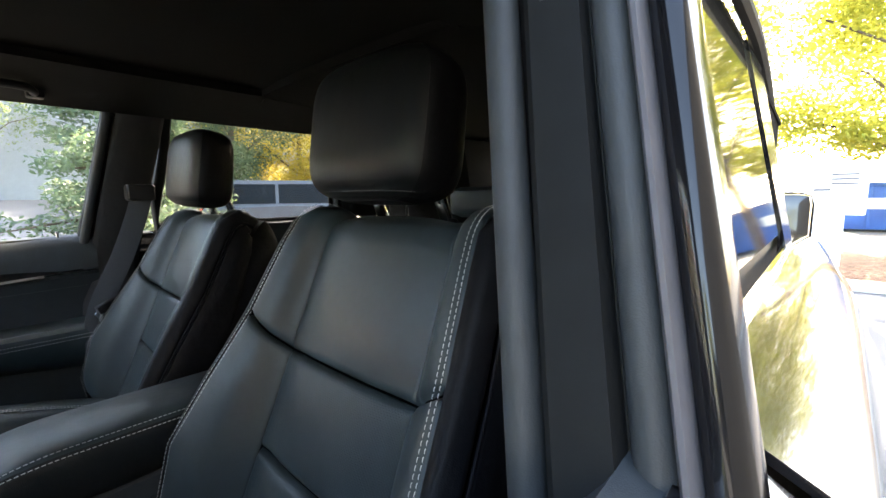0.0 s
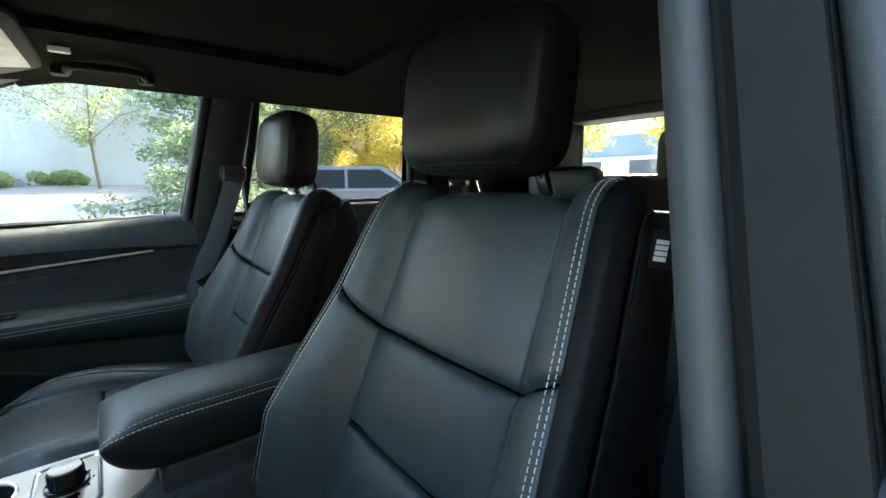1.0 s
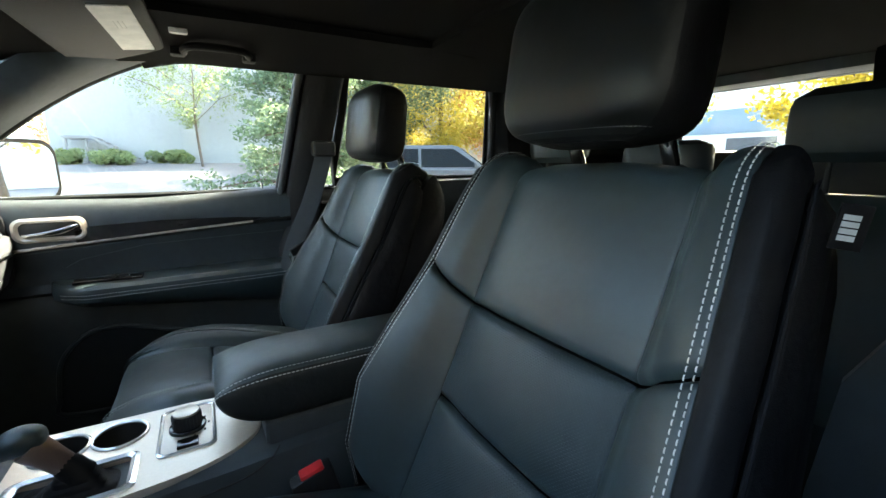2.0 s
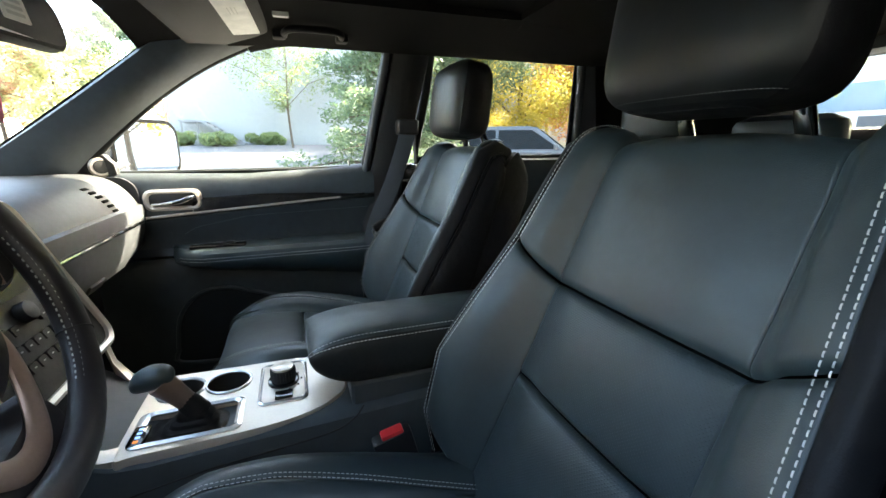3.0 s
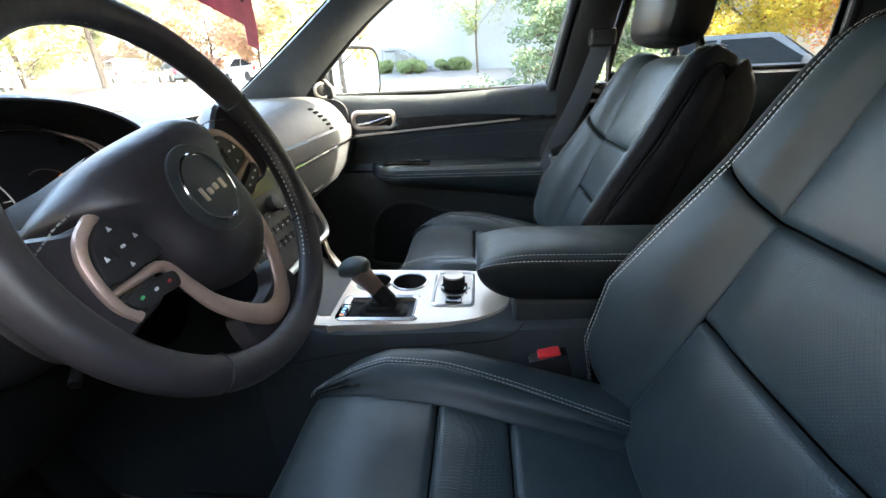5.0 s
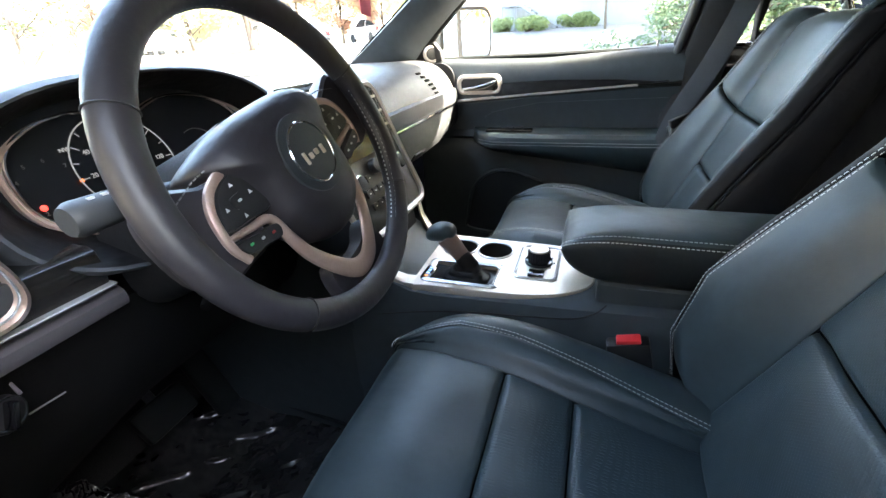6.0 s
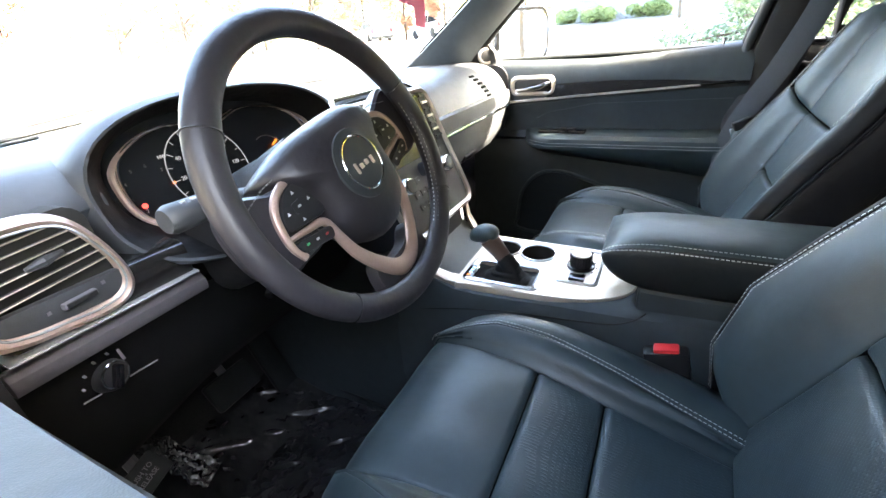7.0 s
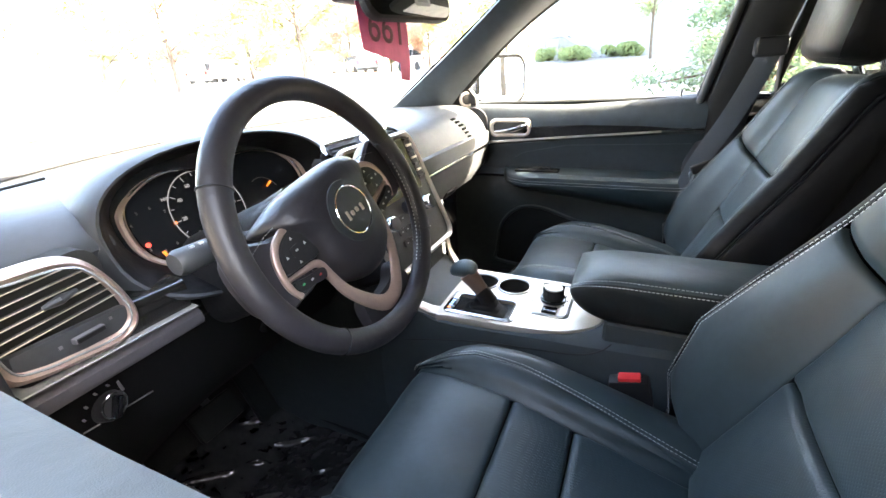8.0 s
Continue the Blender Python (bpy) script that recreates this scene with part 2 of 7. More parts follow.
def lerp(a, b, t):
    return a + (b - a) * t


def curve_at(xs, ys, x):
    return float(np.interp(x, xs, ys))


def smooth(points, k=6, closed=False):
    """A denser, rounded line through points (Catmull-Rom)."""
    p = [Vector(q) for q in points]
    n = len(p)
    out = []
    last = n if closed else n - 1
    for i in range(last):
        a = p[(i - 1) % n] if closed or i else p[0] * 2 - p[1]
        b, c = p[i], p[(i + 1) % n]
        d = p[(i + 2) % n] if closed or i + 2 < n else c * 2 - b
        for j in range(k):
            t = j / k
            out.append(0.5 * ((2 * b) + (c - a) * t + (2 * a - 5 * b + 4 * c - d) * t * t + (3 * b - 3 * c + d - a) * t ** 3))
    if not closed:
        out.append(p[-1].copy())
    return out


def sheet(rows, thick=0.0, closed=False):
    """A surface through rows of points; closed: each row is a ring."""
    bm = bmesh.new()
    vs = [[bm.verts.new(p) for p in r] for r in rows]
    for a, b in zip(vs, vs[1:]):
        n = len(a)
        for i in range(n if closed else n - 1):
            j = (i + 1) % n
            bm.faces.new((a[i], a[j], b[j], b[i]))
    if thick:
        bmesh.ops.recalc_face_normals(bm, faces=bm.faces)
        bmesh.ops.solidify(bm, geom=bm.faces[:], thickness=thick)
    return bm


def loft(rings, cap=True):
    bm = sheet(rings, closed=True)
    if cap:
        n = len(rings[0])
        bm.verts.ensure_lookup_table()
        for k in (0, len(rings) - 1):
            ring = [bm.verts[k * n + i] for i in range(n)]
            bm.faces.new(ring)
    bmesh.ops.recalc_face_normals(bm, faces=bm.faces)
    return bm


def box(x0, x1, y0, y1, z0, z1, b=0.004, seg=2):
    bm = bmesh.new()
    m = Matrix.LocRotScale(((x0 + x1) / 2, (y0 + y1) / 2, (z0 + z1) / 2), None, (abs(x1 - x0), abs(y1 - y0), abs(z1 - z0)))
    bmesh.ops.create_cube(bm, size=1, matrix=m)
    if b:
        bmesh.ops.bevel(bm, geom=bm.edges[:], offset=b, segments=seg, profile=0.6, affect="EDGES")
    return bm


def moved(bm, m):
    bmesh.ops.transform(bm, matrix=m, verts=bm.verts)
    return bm


def joined(*parts):
    out = bmesh.new()
    tmp = bpy.data.meshes.new("tmp")
    for bm in parts:
        bm.to_mesh(tmp)
        bm.free()
        out.from_mesh(tmp)
    bpy.data.meshes.remove(tmp)
    return out


def tube(points, r, n=8, closed=False, r2=None, up=None):
    """A rod along a line; r and r2: half its width across and half its thickness along up."""
    p = [Vector(q) for q in points]
    rings = []
    side = None
    for i, q in enumerate(p):
        if closed:
            d = p[(i + 1) % len(p)] - p[i - 1]
        else:
            d = p[min(i + 1, len(p) - 1)] - p[max(i - 1, 0)]
        d.normalize()
        ref = Vector(up) if up is not None else (side if side is not None else Vector((0.31, 0.17, 0.93)))
        s = d.cross(ref)
        if s.length < 1e-5:
            s = d.orthogonal()
        s.normalize()
        u = s.cross(d).normalized()
        side = u
        ra = r[i] if isinstance(r, (list, tuple)) else r
        rb = ra if r2 is None else (r2[i] if isinstance(r2, (list, tuple)) else r2)
        rings.append([q + s * ra * math.cos(2 * math.pi * k / n) + u * rb * math.sin(2 * math.pi * k / n) for k in range(n)])
    if closed:
        rings.append(rings[0])
        bm = sheet(rings, closed=True)
        bmesh.ops.remove_doubles(bm, verts=bm.verts, dist=1e-6)
        bmesh.ops.recalc_face_normals(bm, faces=bm.faces)
        return bm
    return loft(rings)


def prism(poly, axis, a, b, bevel=0.0, seg=2):
    """A flat outline drawn out along an axis. The outline's pairs are (y, z), (x, z) or (x, y)."""
    put = {"x": lambda u, v, w: (w, u, v), "y": lambda u, v, w: (u, w, v), "z": lambda u, v, w: (u, v, w)}[axis]
    bm = loft([[Vector(put(u, v, w)) for u, v in poly] for w in (a, b)])
    if bevel:
        edges = [e for e in bm.edges if e.calc_face_angle(0) > 0.6]
        bmesh.ops.bevel(bm, geom=edges, offset=bevel, segments=seg, profile=0.6, affect="EDGES")
    return bm


def rounded(cx, cy, w, h, r, k=5, power=None):
    """Points of a rounded rectangle."""
    out = []
    for sx, sy, a0 in ((1, 1, 0), (-1, 1, 90), (-1, -1, 180), (1, -1, 270)):
        for i in range(k + 1):
            a = radians(a0 + 90 * i / k)
            out.append((cx + sx * (w / 2 - r) + r * math.cos(a), cy + sy * (h / 2 - r) + r * math.sin(a)))
    return out


def disc(center, normal, r, depth, n=24, bevel=0.0, r_top=None):
    """A turned knob or plate, its back at center, standing out along normal."""
    nz = Vector(normal).normalized()
    q = nz.to_track_quat("Z", "Y").to_matrix().to_4x4()
    rt = r if r_top is None else r_top
    prof = [(r, 0), (rt, depth - bevel), (rt - bevel * 0.3, depth - bevel * 0.3), (rt - bevel, depth)] if bevel else [(r, 0), (rt, depth)]
    rings = [[Vector((a * math.cos(2 * math.pi * i / n), a * math.sin(2 * math.pi * i / n), z)) for i in range(n)] for a, z in prof]
    return moved(loft(rings), Matrix.Translation(center) @ q)


def ring_plate(outer, inner, put, depth):
    """A frame between two outlines with the same count of points; put(u, v, w) sets a point at depth w."""
    mid = [((a[0] + b[0]) / 2, (a[1] + b[1]) / 2) for a, b in zip(outer, inner)]
    rows = [[Vector(put(u, v, w)) for u, v in line] for line, w in ((outer, 0), (outer, depth * 0.6), (mid, depth), (inner, depth * 0.6), (inner, 0))]
    rows.append(rows[0])
    bm = sheet(rows, closed=True)
    bmesh.ops.remove_doubles(bm, verts=bm.verts, dist=1e-6)
    bmesh.ops.recalc_face_normals(bm, faces=bm.faces)
    return bm


def stitches(line, length=0.0055, gap=0.0035, r=0.0011):
    """A row of sewn stitches along a line of (point, normal)."""
    bm = bmesh.new()
    run, want = 0.0, 0.0
    for (p, n), (q, _) in zip(line, line[1:]):
        seg = (q - p).length
        while want < run + seg:
            d = (q - p).normalized()
            c = p + d * (want - run)
            s = d.cross(n).normalized()
            u = s.cross(d).normalized()
            h = length / 2
            vs = [bm.verts.new(c + d * a * h + s * b * r + u * e * r) for a, b, e in
                  ((-1, -1, -0.5), (-1, 1, -0.5), (-1, 1, 0.3), (-1, -1, 0.3), (-0.6, -1, 1), (-0.6, 1, 1), (0.6, -1, 1), (0.6, 1, 1),
                   (1, -1, 0.3), (1, 1, 0.3), (1, -1, -0.5), (1, 1, -0.5))]
            for f in ((0, 1, 2, 3), (3, 2, 5, 4), (4, 5, 7, 6), (6, 7, 9, 8), (8, 9, 11, 10)):
                bm.faces.new([vs[i] for i in f])
            want += length + gap
        run += seg
    return bm


def lettering(text, size, m, depth=0.0004):
    """A bmesh of a line of writing in the built-in font, centred, placed by m."""
    cu = bpy.data.curves.new("writing", "FONT")
    cu.body, cu.size, cu.extrude = text, size, depth
    cu.align_x, cu.align_y = "CENTER", "CENTER"
    cu.resolution_u = 3
    ob = bpy.data.objects.new("writing", cu)
    scene.collection.objects.link(ob)
    bpy.context.view_layer.update()
    me = bpy.data.meshes.new_from_object(ob.evaluated_get(bpy.context.evaluated_depsgraph_get()))
    bpy.data.objects.remove(ob)
    bpy.data.curves.remove(cu)
    bm = bmesh.new()
    bm.from_mesh(me)
    bpy.data.meshes.remove(me)
    return moved(bm, m)


def facing(at, right, up):
    """A pose at a place whose x runs right and y runs up on a surface."""
    x, y = Vector(right).normalized(), Vector(up).normalized()
    z = x.cross(y).normalized()
    y = z.cross(x)
    return Matrix(((x.x, y.x, z.x, at[0]), (x.y, y.y, z.y, at[1]), (x.z, y.z, z.z, at[2]), (0, 0, 0, 1)))


# ---- front seats ----
LEAN_BACK = radians(23)
BITE = Vector((0, -0.445, 0.80))


def back_line(s):
    """The seat back's middle at the height s along it: place, up and outward direction."""
    up, out = Vector((0, -math.sin(LEAN_BACK), math.cos(LEAN_BACK))), Vector((0, math.cos(LEAN_BACK), math.sin(LEAN_BACK)))
    if s <= 0.505:
        return BITE + up * s, out
    r = 0.045
    a = (s - 0.505) / r
    c = BITE + up * 0.505 - out * r
    turned = out * math.cos(a) + up * math.sin(a)
    return c + turned * r, turned


def cross_cut(ctrl, a):
    """A place on a rounded cross cut at a of 0 (middle) to 1 (rear of the side)."""
    ts = (0, 0.2, 0.4, 0.55, 0.7, 0.8, 0.88, 0.95, 1.0)
    i = max(k for k in range(8) if a >= ts[k] - 1e-9)
    t = min(1, (a - ts[i]) / (ts[i + 1] - ts[i]))
    p = [Vector(c) for c in ctrl]
    b, c = p[i], p[i + 1]
    m0 = (c - (p[i - 1] if i else Vector((-c.x, c.y)))) / 2
    m1 = ((p[i + 2] if i + 2 < 9 else c * 2 - b) - b) / 2
    h = t * t * (3 - 2 * t)
    return b * (1 - h) + c * h + m0 * (t ** 3 - 2 * t * t + t) + m1 * (t ** 3 - t * t)


def back_cut(s):
    f = lambda *v: curve_at((0, 0.05, 0.15, 0.25, 0.36, 0.48, 0.54, 0.62), v, s)
    xin = f(0.142, 0.140, 0.135, 0.132, 0.132, 0.130, 0.127, 0.120)
    xc = f(0.200, 0.224, 0.235, 0.216, 0.198, 0.183, 0.174, 0.160)
    xo = f(0.232, 0.252, 0.262, 0.250, 0.236, 0.222, 0.212, 0.192)
    dc = f(0.03, 0.058, 0.07, 0.056, 0.036, 0.026, 0.016, 0.0)
    return ((0, -0.003), (xin * 0.5, -0.004), (xin, -0.008), ((xin + xc) / 2, dc * 0.60), (xc, dc), (xo - 0.012, dc - 0.006),
            (xo + 0.003, dc - 0.045), (xo + 0.001, f(-0.048, -0.048, -0.048, -0.048, -0.048, -0.046, -0.040, -0.032)),
            (xo - 0.003, f(-0.064, -0.064, -0.064, -0.064, -0.064, -0.058, -0.046, -0.036)))


CUSHION = smooth([(0, -0.49, 0.757), (0, -0.38, 0.786), (0, -0.28, 0.813), (0, -0.18, 0.835), (0, -0.09, 0.841), (0, -0.035, 0.834),
                  (0, 0.0, 0.822), (0, 0.016, 0.78), (0, 0.014, 0.72), (0, 0.0, 0.66)], 8)
CUSHION_RUN = np.concatenate([[0], np.cumsum([(b - a).length for a, b in zip(CUSHION, CUSHION[1:])])])


def cushion_line(s):
    y, z = (curve_at(CUSHION_RUN, [p[k] for p in CUSHION], s) for k in (1, 2))
    e = 0.012
    y0, z0, y1, z1 = (curve_at(CUSHION_RUN, [p[k] for p in CUSHION], v) for v in (s - e, s + e) for k in (1, 2))
    d = Vector((0, y1 - y0, z1 - z0)).normalized()
    return Vector((0, y, z)), Vector((0, -d.z, d.y))


def cushion_run(y):
    return curve_at([p.y for p in CUSHION[:54]], CUSHION_RUN[:54], y)


def cushion_cut(s):
    f = lambda *v: curve_at([cushion_run(y) for y in (-0.45, -0.28, -0.18, -0.10, -0.05, -0.01)] + [0.56, 0.68], v, s)
    xin = f(0.100, 0.106, 0.114, 0.120, 0.126, 0.130, 0.150, 0.16)
    xc = f(0.116, 0.147, 0.161, 0.164, 0.150, 0.140, 0.158, 0.168)
    return ((0, -0.004), (xin * 0.5, -0.002), (xin, 0.0), ((xin + xc) / 2, f(0.02, 0.02, 0.018, 0.014, 0.010, 0.006, 0.002, 0)), (xc, f(0.03, 0.03, 0.03, 0.028, 0.020, 0.010, 0.002, 0)),
            (lerp(xc, 0.235, 0.5), f(0.034, 0.032, 0.028, 0.020, 0.006, -0.012, -0.012, -0.012)), (0.235, f(-0.012, -0.012, -0.014, -0.024, -0.042, -0.06, -0.05, -0.05)), (0.248, -0.08), (0.24, -0.14))


def on_seat(line, cut, a, s):
    p, n = line(s)
    c = cross_cut(cut(s), abs(a))
    return p + Vector((math.copysign(c.x, a) if a else 0, 0, 0)) + n * c.y


def seat_normal(line, cut, a, s):
    e = 0.004
    du = on_seat(line, cut, a + e * 2, s) - on_seat(line, cut, a - e * 2, s)
    dv = on_seat(line, cut, a, s + e) - on_seat(line, cut, a, s - e)
    n = du.cross(dv).normalized()
    return n if n.dot(line(s)[1] + Vector((a * 0.8, 0, 0))) > 0 else -n


def seat_panel(line, cut, a0, a1, s0, s1, la, puff=0.004, roll=0.012, drop=0.008, tilt=0.0, na=14, ns=16, long_drop=0.0028):
    """One sewn panel: rounded down at its deep cross seams and its shallow long seams, and slightly stuffed. la: its width in metres; tilt: its end seams rise outwards."""
    def steps(n, e):
        e = min(e, 0.3)
        return [0, e * 0.12, e * 0.4, e * 0.75] + [e + (1 - 2 * e) * i / n for i in range(n + 1)] + [1 - e * 0.75, 1 - e * 0.4, 1 - e * 0.12, 1]
    ls = s1 - s0
    rows = []
    for v in steps(ns, roll / ls):
        row = []
        for u in steps(na, 0.005 / la):
            a = lerp(a0, a1, u)
            s = lerp(s0, s1, v) + tilt * max(0, abs(a) - 0.4)
            du, dv = min(u * la, (1 - u) * la), min(v * ls, (1 - v) * ls)
            fall = lambda d, r: 1 - math.sqrt(max(0, 1 - (1 - min(1, d / r)) ** 2))
            off = -drop * fall(dv, roll) - long_drop * fall(du, 0.005) + puff * (1 - math.exp(-min(du, dv) / 0.03))
            p = on_seat(line, cut, a, s)
            wr = 0.0012 * noise.noise(p * 14) + 0.0006 * noise.noise(p * 45 + Vector((a, 0, 3)))
            row.append(p + seat_normal(line, cut, a, s) * (off + wr))
        rows.append(row)
    return sheet(rows)


def seam_rows(line, cut, a, s0, s1, off, lift=0.0035, n=90):
    out = []
    for sg in (-1, 1):
        pts = []
        for i in range(n + 1):
            s = lerp(s0, s1, i / n)
            nn = seat_normal(line, cut, a, s)
            p = on_seat(line, cut, a, s)
            q = on_seat(line, cut, a, s + 0.003)
            side = (q - p).normalized().cross(nn).normalized()
            pts.append((p + side * off * sg + nn * lift, nn))
        out.append(pts)
    return out


def front_seat(at, label, slide=0.0):
    ob = thing("front_seat", (0, -0.30, 0.47), label, "car seat", "front seats")
    bl = (back_line, back_cut)
    # back: insert panels, bolsters, sides
    part("insert_panel", seat_panel(*bl, -0.4, 0.4, 0.3245, 0.60, 0.25), LEATHER, ob)
    part("insert_panel", seat_panel(*bl, -0.4, 0.4, 0.181, 0.3215, 0.24, puff=0.008), LEATHER_PERF, ob, "perforated leather panel")
    part("insert_panel", seat_panel(*bl, -0.4, 0.4, -0.03, 0.178, 0.24, puff=0.008), LEATHER_PERF, ob, "perforated leather panel")
    for sg in (-1, 1):
        lo, hi = sorted((sg * 0.4, sg * 0.72))
        part("bolster", seat_panel(*bl, lo, hi, 0.3245, 0.60, 0.08, tilt=0.11), LEATHER, ob)
        part("bolster", seat_panel(*bl, lo, hi, -0.02, 0.3215, 0.10, tilt=0.11), LEATHER, ob)
        lo, hi = sorted((sg * 0.715, sg * 0.84))
        part("shoulder_panel", seat_panel(*bl, lo, hi, -0.02, 0.60, 0.05, drop=0.004, na=10), LEATHER_BLACK_SHADE, ob)
        part("piping", tube([on_seat(*bl, sg * 0.845, s) + seat_normal(*bl, sg * 0.845, s) * 0.001 for s in np.linspace(0, 0.56, 40)], 0.0019, 6), LEATHER_BLACK_SHADE, ob)
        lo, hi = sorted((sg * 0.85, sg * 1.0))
        part("side_panel", seat_panel(*bl, lo, hi, -0.04, 0.60, 0.10, drop=0.004, na=8), LEATHER_BLACK_SHADE, ob)
        part("stitching", joined(*[stitches(r, 0.0044, 0.0022, 0.00065) for r in seam_rows(*bl, sg * 0.70, 0.0, 0.57, 0.0036)]), THREAD, ob, "double row of pale stitches", kind="stuff")
    up, out = Vector((0, -math.sin(LEAN_BACK), math.cos(LEAN_BACK))), Vector((0, math.cos(LEAN_BACK), math.sin(LEAN_BACK)))
    rings = []
    for h in (-0.05, 0.0, 0.06, 0.12, 0.18, 0.24, 0.30, 0.36, 0.42, 0.46, 0.49, 0.515, 0.535, 0.548, 0.555):
        k = min(1, max(0, (h - 0.44) / 0.115))
        w = (back_cut(min(h, 0.5))[7][0] - 0.0035) * (1 - 0.16 * k ** 3)
        df, db = -0.046 - 0.034 * k ** 3, -0.150 + 0.055 * k ** 3
        half = [(w, df), (w + 0.0005, lerp(df, db, 0.3)), (w - 0.004, lerp(df, db, 0.62)), (w - 0.014, lerp(df, db, 0.84)), (w - 0.034, lerp(df, db, 0.97)), (w * 0.5, db - 0.004), (0, db - 0.006)]
        ring = half + [(-x, d) for x, d in reversed(half[:-1])] + [(-w * 0.5, df - 0.004), (0, df - 0.004), (w * 0.5, df - 0.004)]
        rings.append([BITE + up * h + Vector((x, 0, 0)) + out * d for x, d in ring])
    part("back_shell", loft(rings), LEATHER_BLACK_SHADE, ob, "black rear shell", angle=50)
    # cushion
    def slid_line(s):
        p, n = cushion_line(s)
        return p + Vector((0, slide, 0)), n
    cl = (slid_line, cushion_cut)
    r = cushion_run
    part("cushion_panel", seat_panel(*cl, -0.4, 0.4, r(-0.181), 0.70, 0.2, puff=0.007, ns=26), LEATHER, ob)
    part("cushion_panel", seat_panel(*cl, -0.4, 0.4, r(-0.281), r(-0.183), 0.18, puff=0.008), LEATHER_PERF, ob)
    part("cushion_panel", seat_panel(*cl, -0.4, 0.4, 0.0, r(-0.283), 0.18, puff=0.008), LEATHER_PERF, ob)
    for sg in (-1, 1):
        lo, hi = sorted((sg * 0.4, sg * 0.7))
        part("cushion_bolster", seat_panel(*cl, lo, hi, 0.0, 0.70, 0.04, drop=0.005, na=8, ns=40), LEATHER, ob)
        lo, hi = sorted((sg * 0.695, sg * 1.0))
        part("cushion_side", seat_panel(*cl, lo, hi, 0.0, 0.70, 0.2, drop=0.004, na=18, ns=40), LEATHER, ob)
        part("stitching", joined(*[stitches(q, 0.004, 0.0022, 0.0006) for q in seam_rows(*cl, sg * 0.70, 0.03, 0.38 if sg * at[0] > 0 else 0.52, 0.0034)]), THREAD, ob, "double row of pale stitches", kind="stuff")
    part("seat_base", box(-0.235, 0.235, -0.50, -0.03, 0.56, 0.70, 0.02), HARD, ob, "black plastic seat base")
    for x in (-0.17, 0.17):
        part("seat_rail", box(x - 0.02, x + 0.02, -0.52, 0.0, 0.475, 0.565, 0.006), STEEL, ob)
    # headrest on two posts
    tilt = radians(9)
    hu, ho = Vector((0, -math.sin(tilt), math.cos(tilt))), Vector((0, math.cos(tilt), math.sin(tilt)))
    c = Vector((0.0, -0.662, 1.404))

    def rest(v, a):
        """A place on the headrest at its height v of -1 to 1 and the angle a round it."""
        f = max(0.05, (1 - abs(v) ** 4.6)) ** (1 / 2.3)
        w = lerp(0.124, 0.126, (v + 1) / 2) * f ** 0.5
        ca, sa = math.cos(a), math.sin(a)
        x = math.copysign(abs(ca) ** 0.42, ca) * w
        deep = lerp(0.052, 0.046, (v + 1) / 2)
        d = math.copysign(abs(sa) ** 0.42, sa) * deep * f ** 0.8
        x *= 1 - 0.10 * max(0, -d / 0.05)
        d += (0.008 * (1 - (x / 0.13) ** 2) if sa > 0 else 0)
        return c + Vector((x, 0, 0)) + hu * v * 0.093 + ho * (d + 0.004 * v)
    rings = [[rest(math.sin(math.pi / 2 * (-1 + 2 * k / 20)), 2 * math.pi * i / 48) for i in range(48)] for k in range(21)]
    front = range(4, 21)
    ring_at = lambda k: math.sin(math.pi / 2 * (-1 + 2 * k / 20))
    # headrest sides: same leather as the face, blackened in place of shade
    hr = part("headrest", loft(rings), LEATHER_BLACK_SHADE, ob, "black leather headrest")
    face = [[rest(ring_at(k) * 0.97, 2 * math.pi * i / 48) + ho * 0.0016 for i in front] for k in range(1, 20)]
    part("face_panel", sheet(face, 0.002), LEATHER_HEAD_SHADE, hr)
    seam = [(rest(-0.9, math.pi * (0.13 + 0.74 * i / 70)) + ho * 0.0026, ho - hu * 0.5) for i in range(71)]
    part("stitching", stitches(seam, 0.003, 0.0012, 0.00028), THREAD_DIM, hr, kind="stuff")
    for x in (-0.066, 0.066):
        part("post", tube([c + Vector((x, dy, dz)) for dy, dz in ((-0.075, -0.20), (-0.055, -0.13), (-0.020, -0.05))], 0.0092, 16), CHROME, ob, "chrome headrest post")
        part("post_sleeve", disc(c + Vector((x, -0.053, -0.122)), (0, -0.2, 1), 0.013, 0.008, 16, 0.003), HARD, ob)
    ob.location = Vector(ob.location) + Vector(at)
    return ob


front_seat((-0.378, 0, 0), "black leather driver seat with pale double stitching")
front_seat((0.359, -0.010, -0.014), "black leather passenger seat beside the console", -0.042)
airbag = thing("airbag_tag", (-0.63, -0.60, 1.2), "small dark fabric label sewn on the seat side", "label")
part("cloth", moved(box(-0.0012, 0.0012, -0.009, 0.009, -0.015, 0.015, 0.0008), Matrix.Translation((-0.628, -0.614, 1.252)) @ pose(0, 0, 0, 8, 0, -45)), LEATHER_BLACK_SHADE, airbag)
for k in range(4):
    part("print_bar", moved(box(-0.002, -0.0013, -0.003, 0.0065, -0.009 + k * 0.0045, -0.0055 + k * 0.0045, 0), Matrix.Translation((-0.628, -0.614, 1.252)) @ pose(0, 0, 0, 8, 0, -45)), WHITE_INK, airbag)


# ---- the car's body: the setting ----
def side_x(z):
    """How far the side glass stands from the middle: it leans in towards the roof."""
    return 0.742 - 0.21 * (z - 1.215)


FRONT_WINDOW = [(-0.462, 1.216), (-0.50, 1.38), (-0.535, 1.53), (-0.535, 1.562), (-0.51, 1.578), (-0.36, 1.578), (-0.21, 1.566), (-0.055, 1.516),
                (0.075, 1.435), (0.205, 1.328), (0.30, 1.235), (0.312, 1.214)]
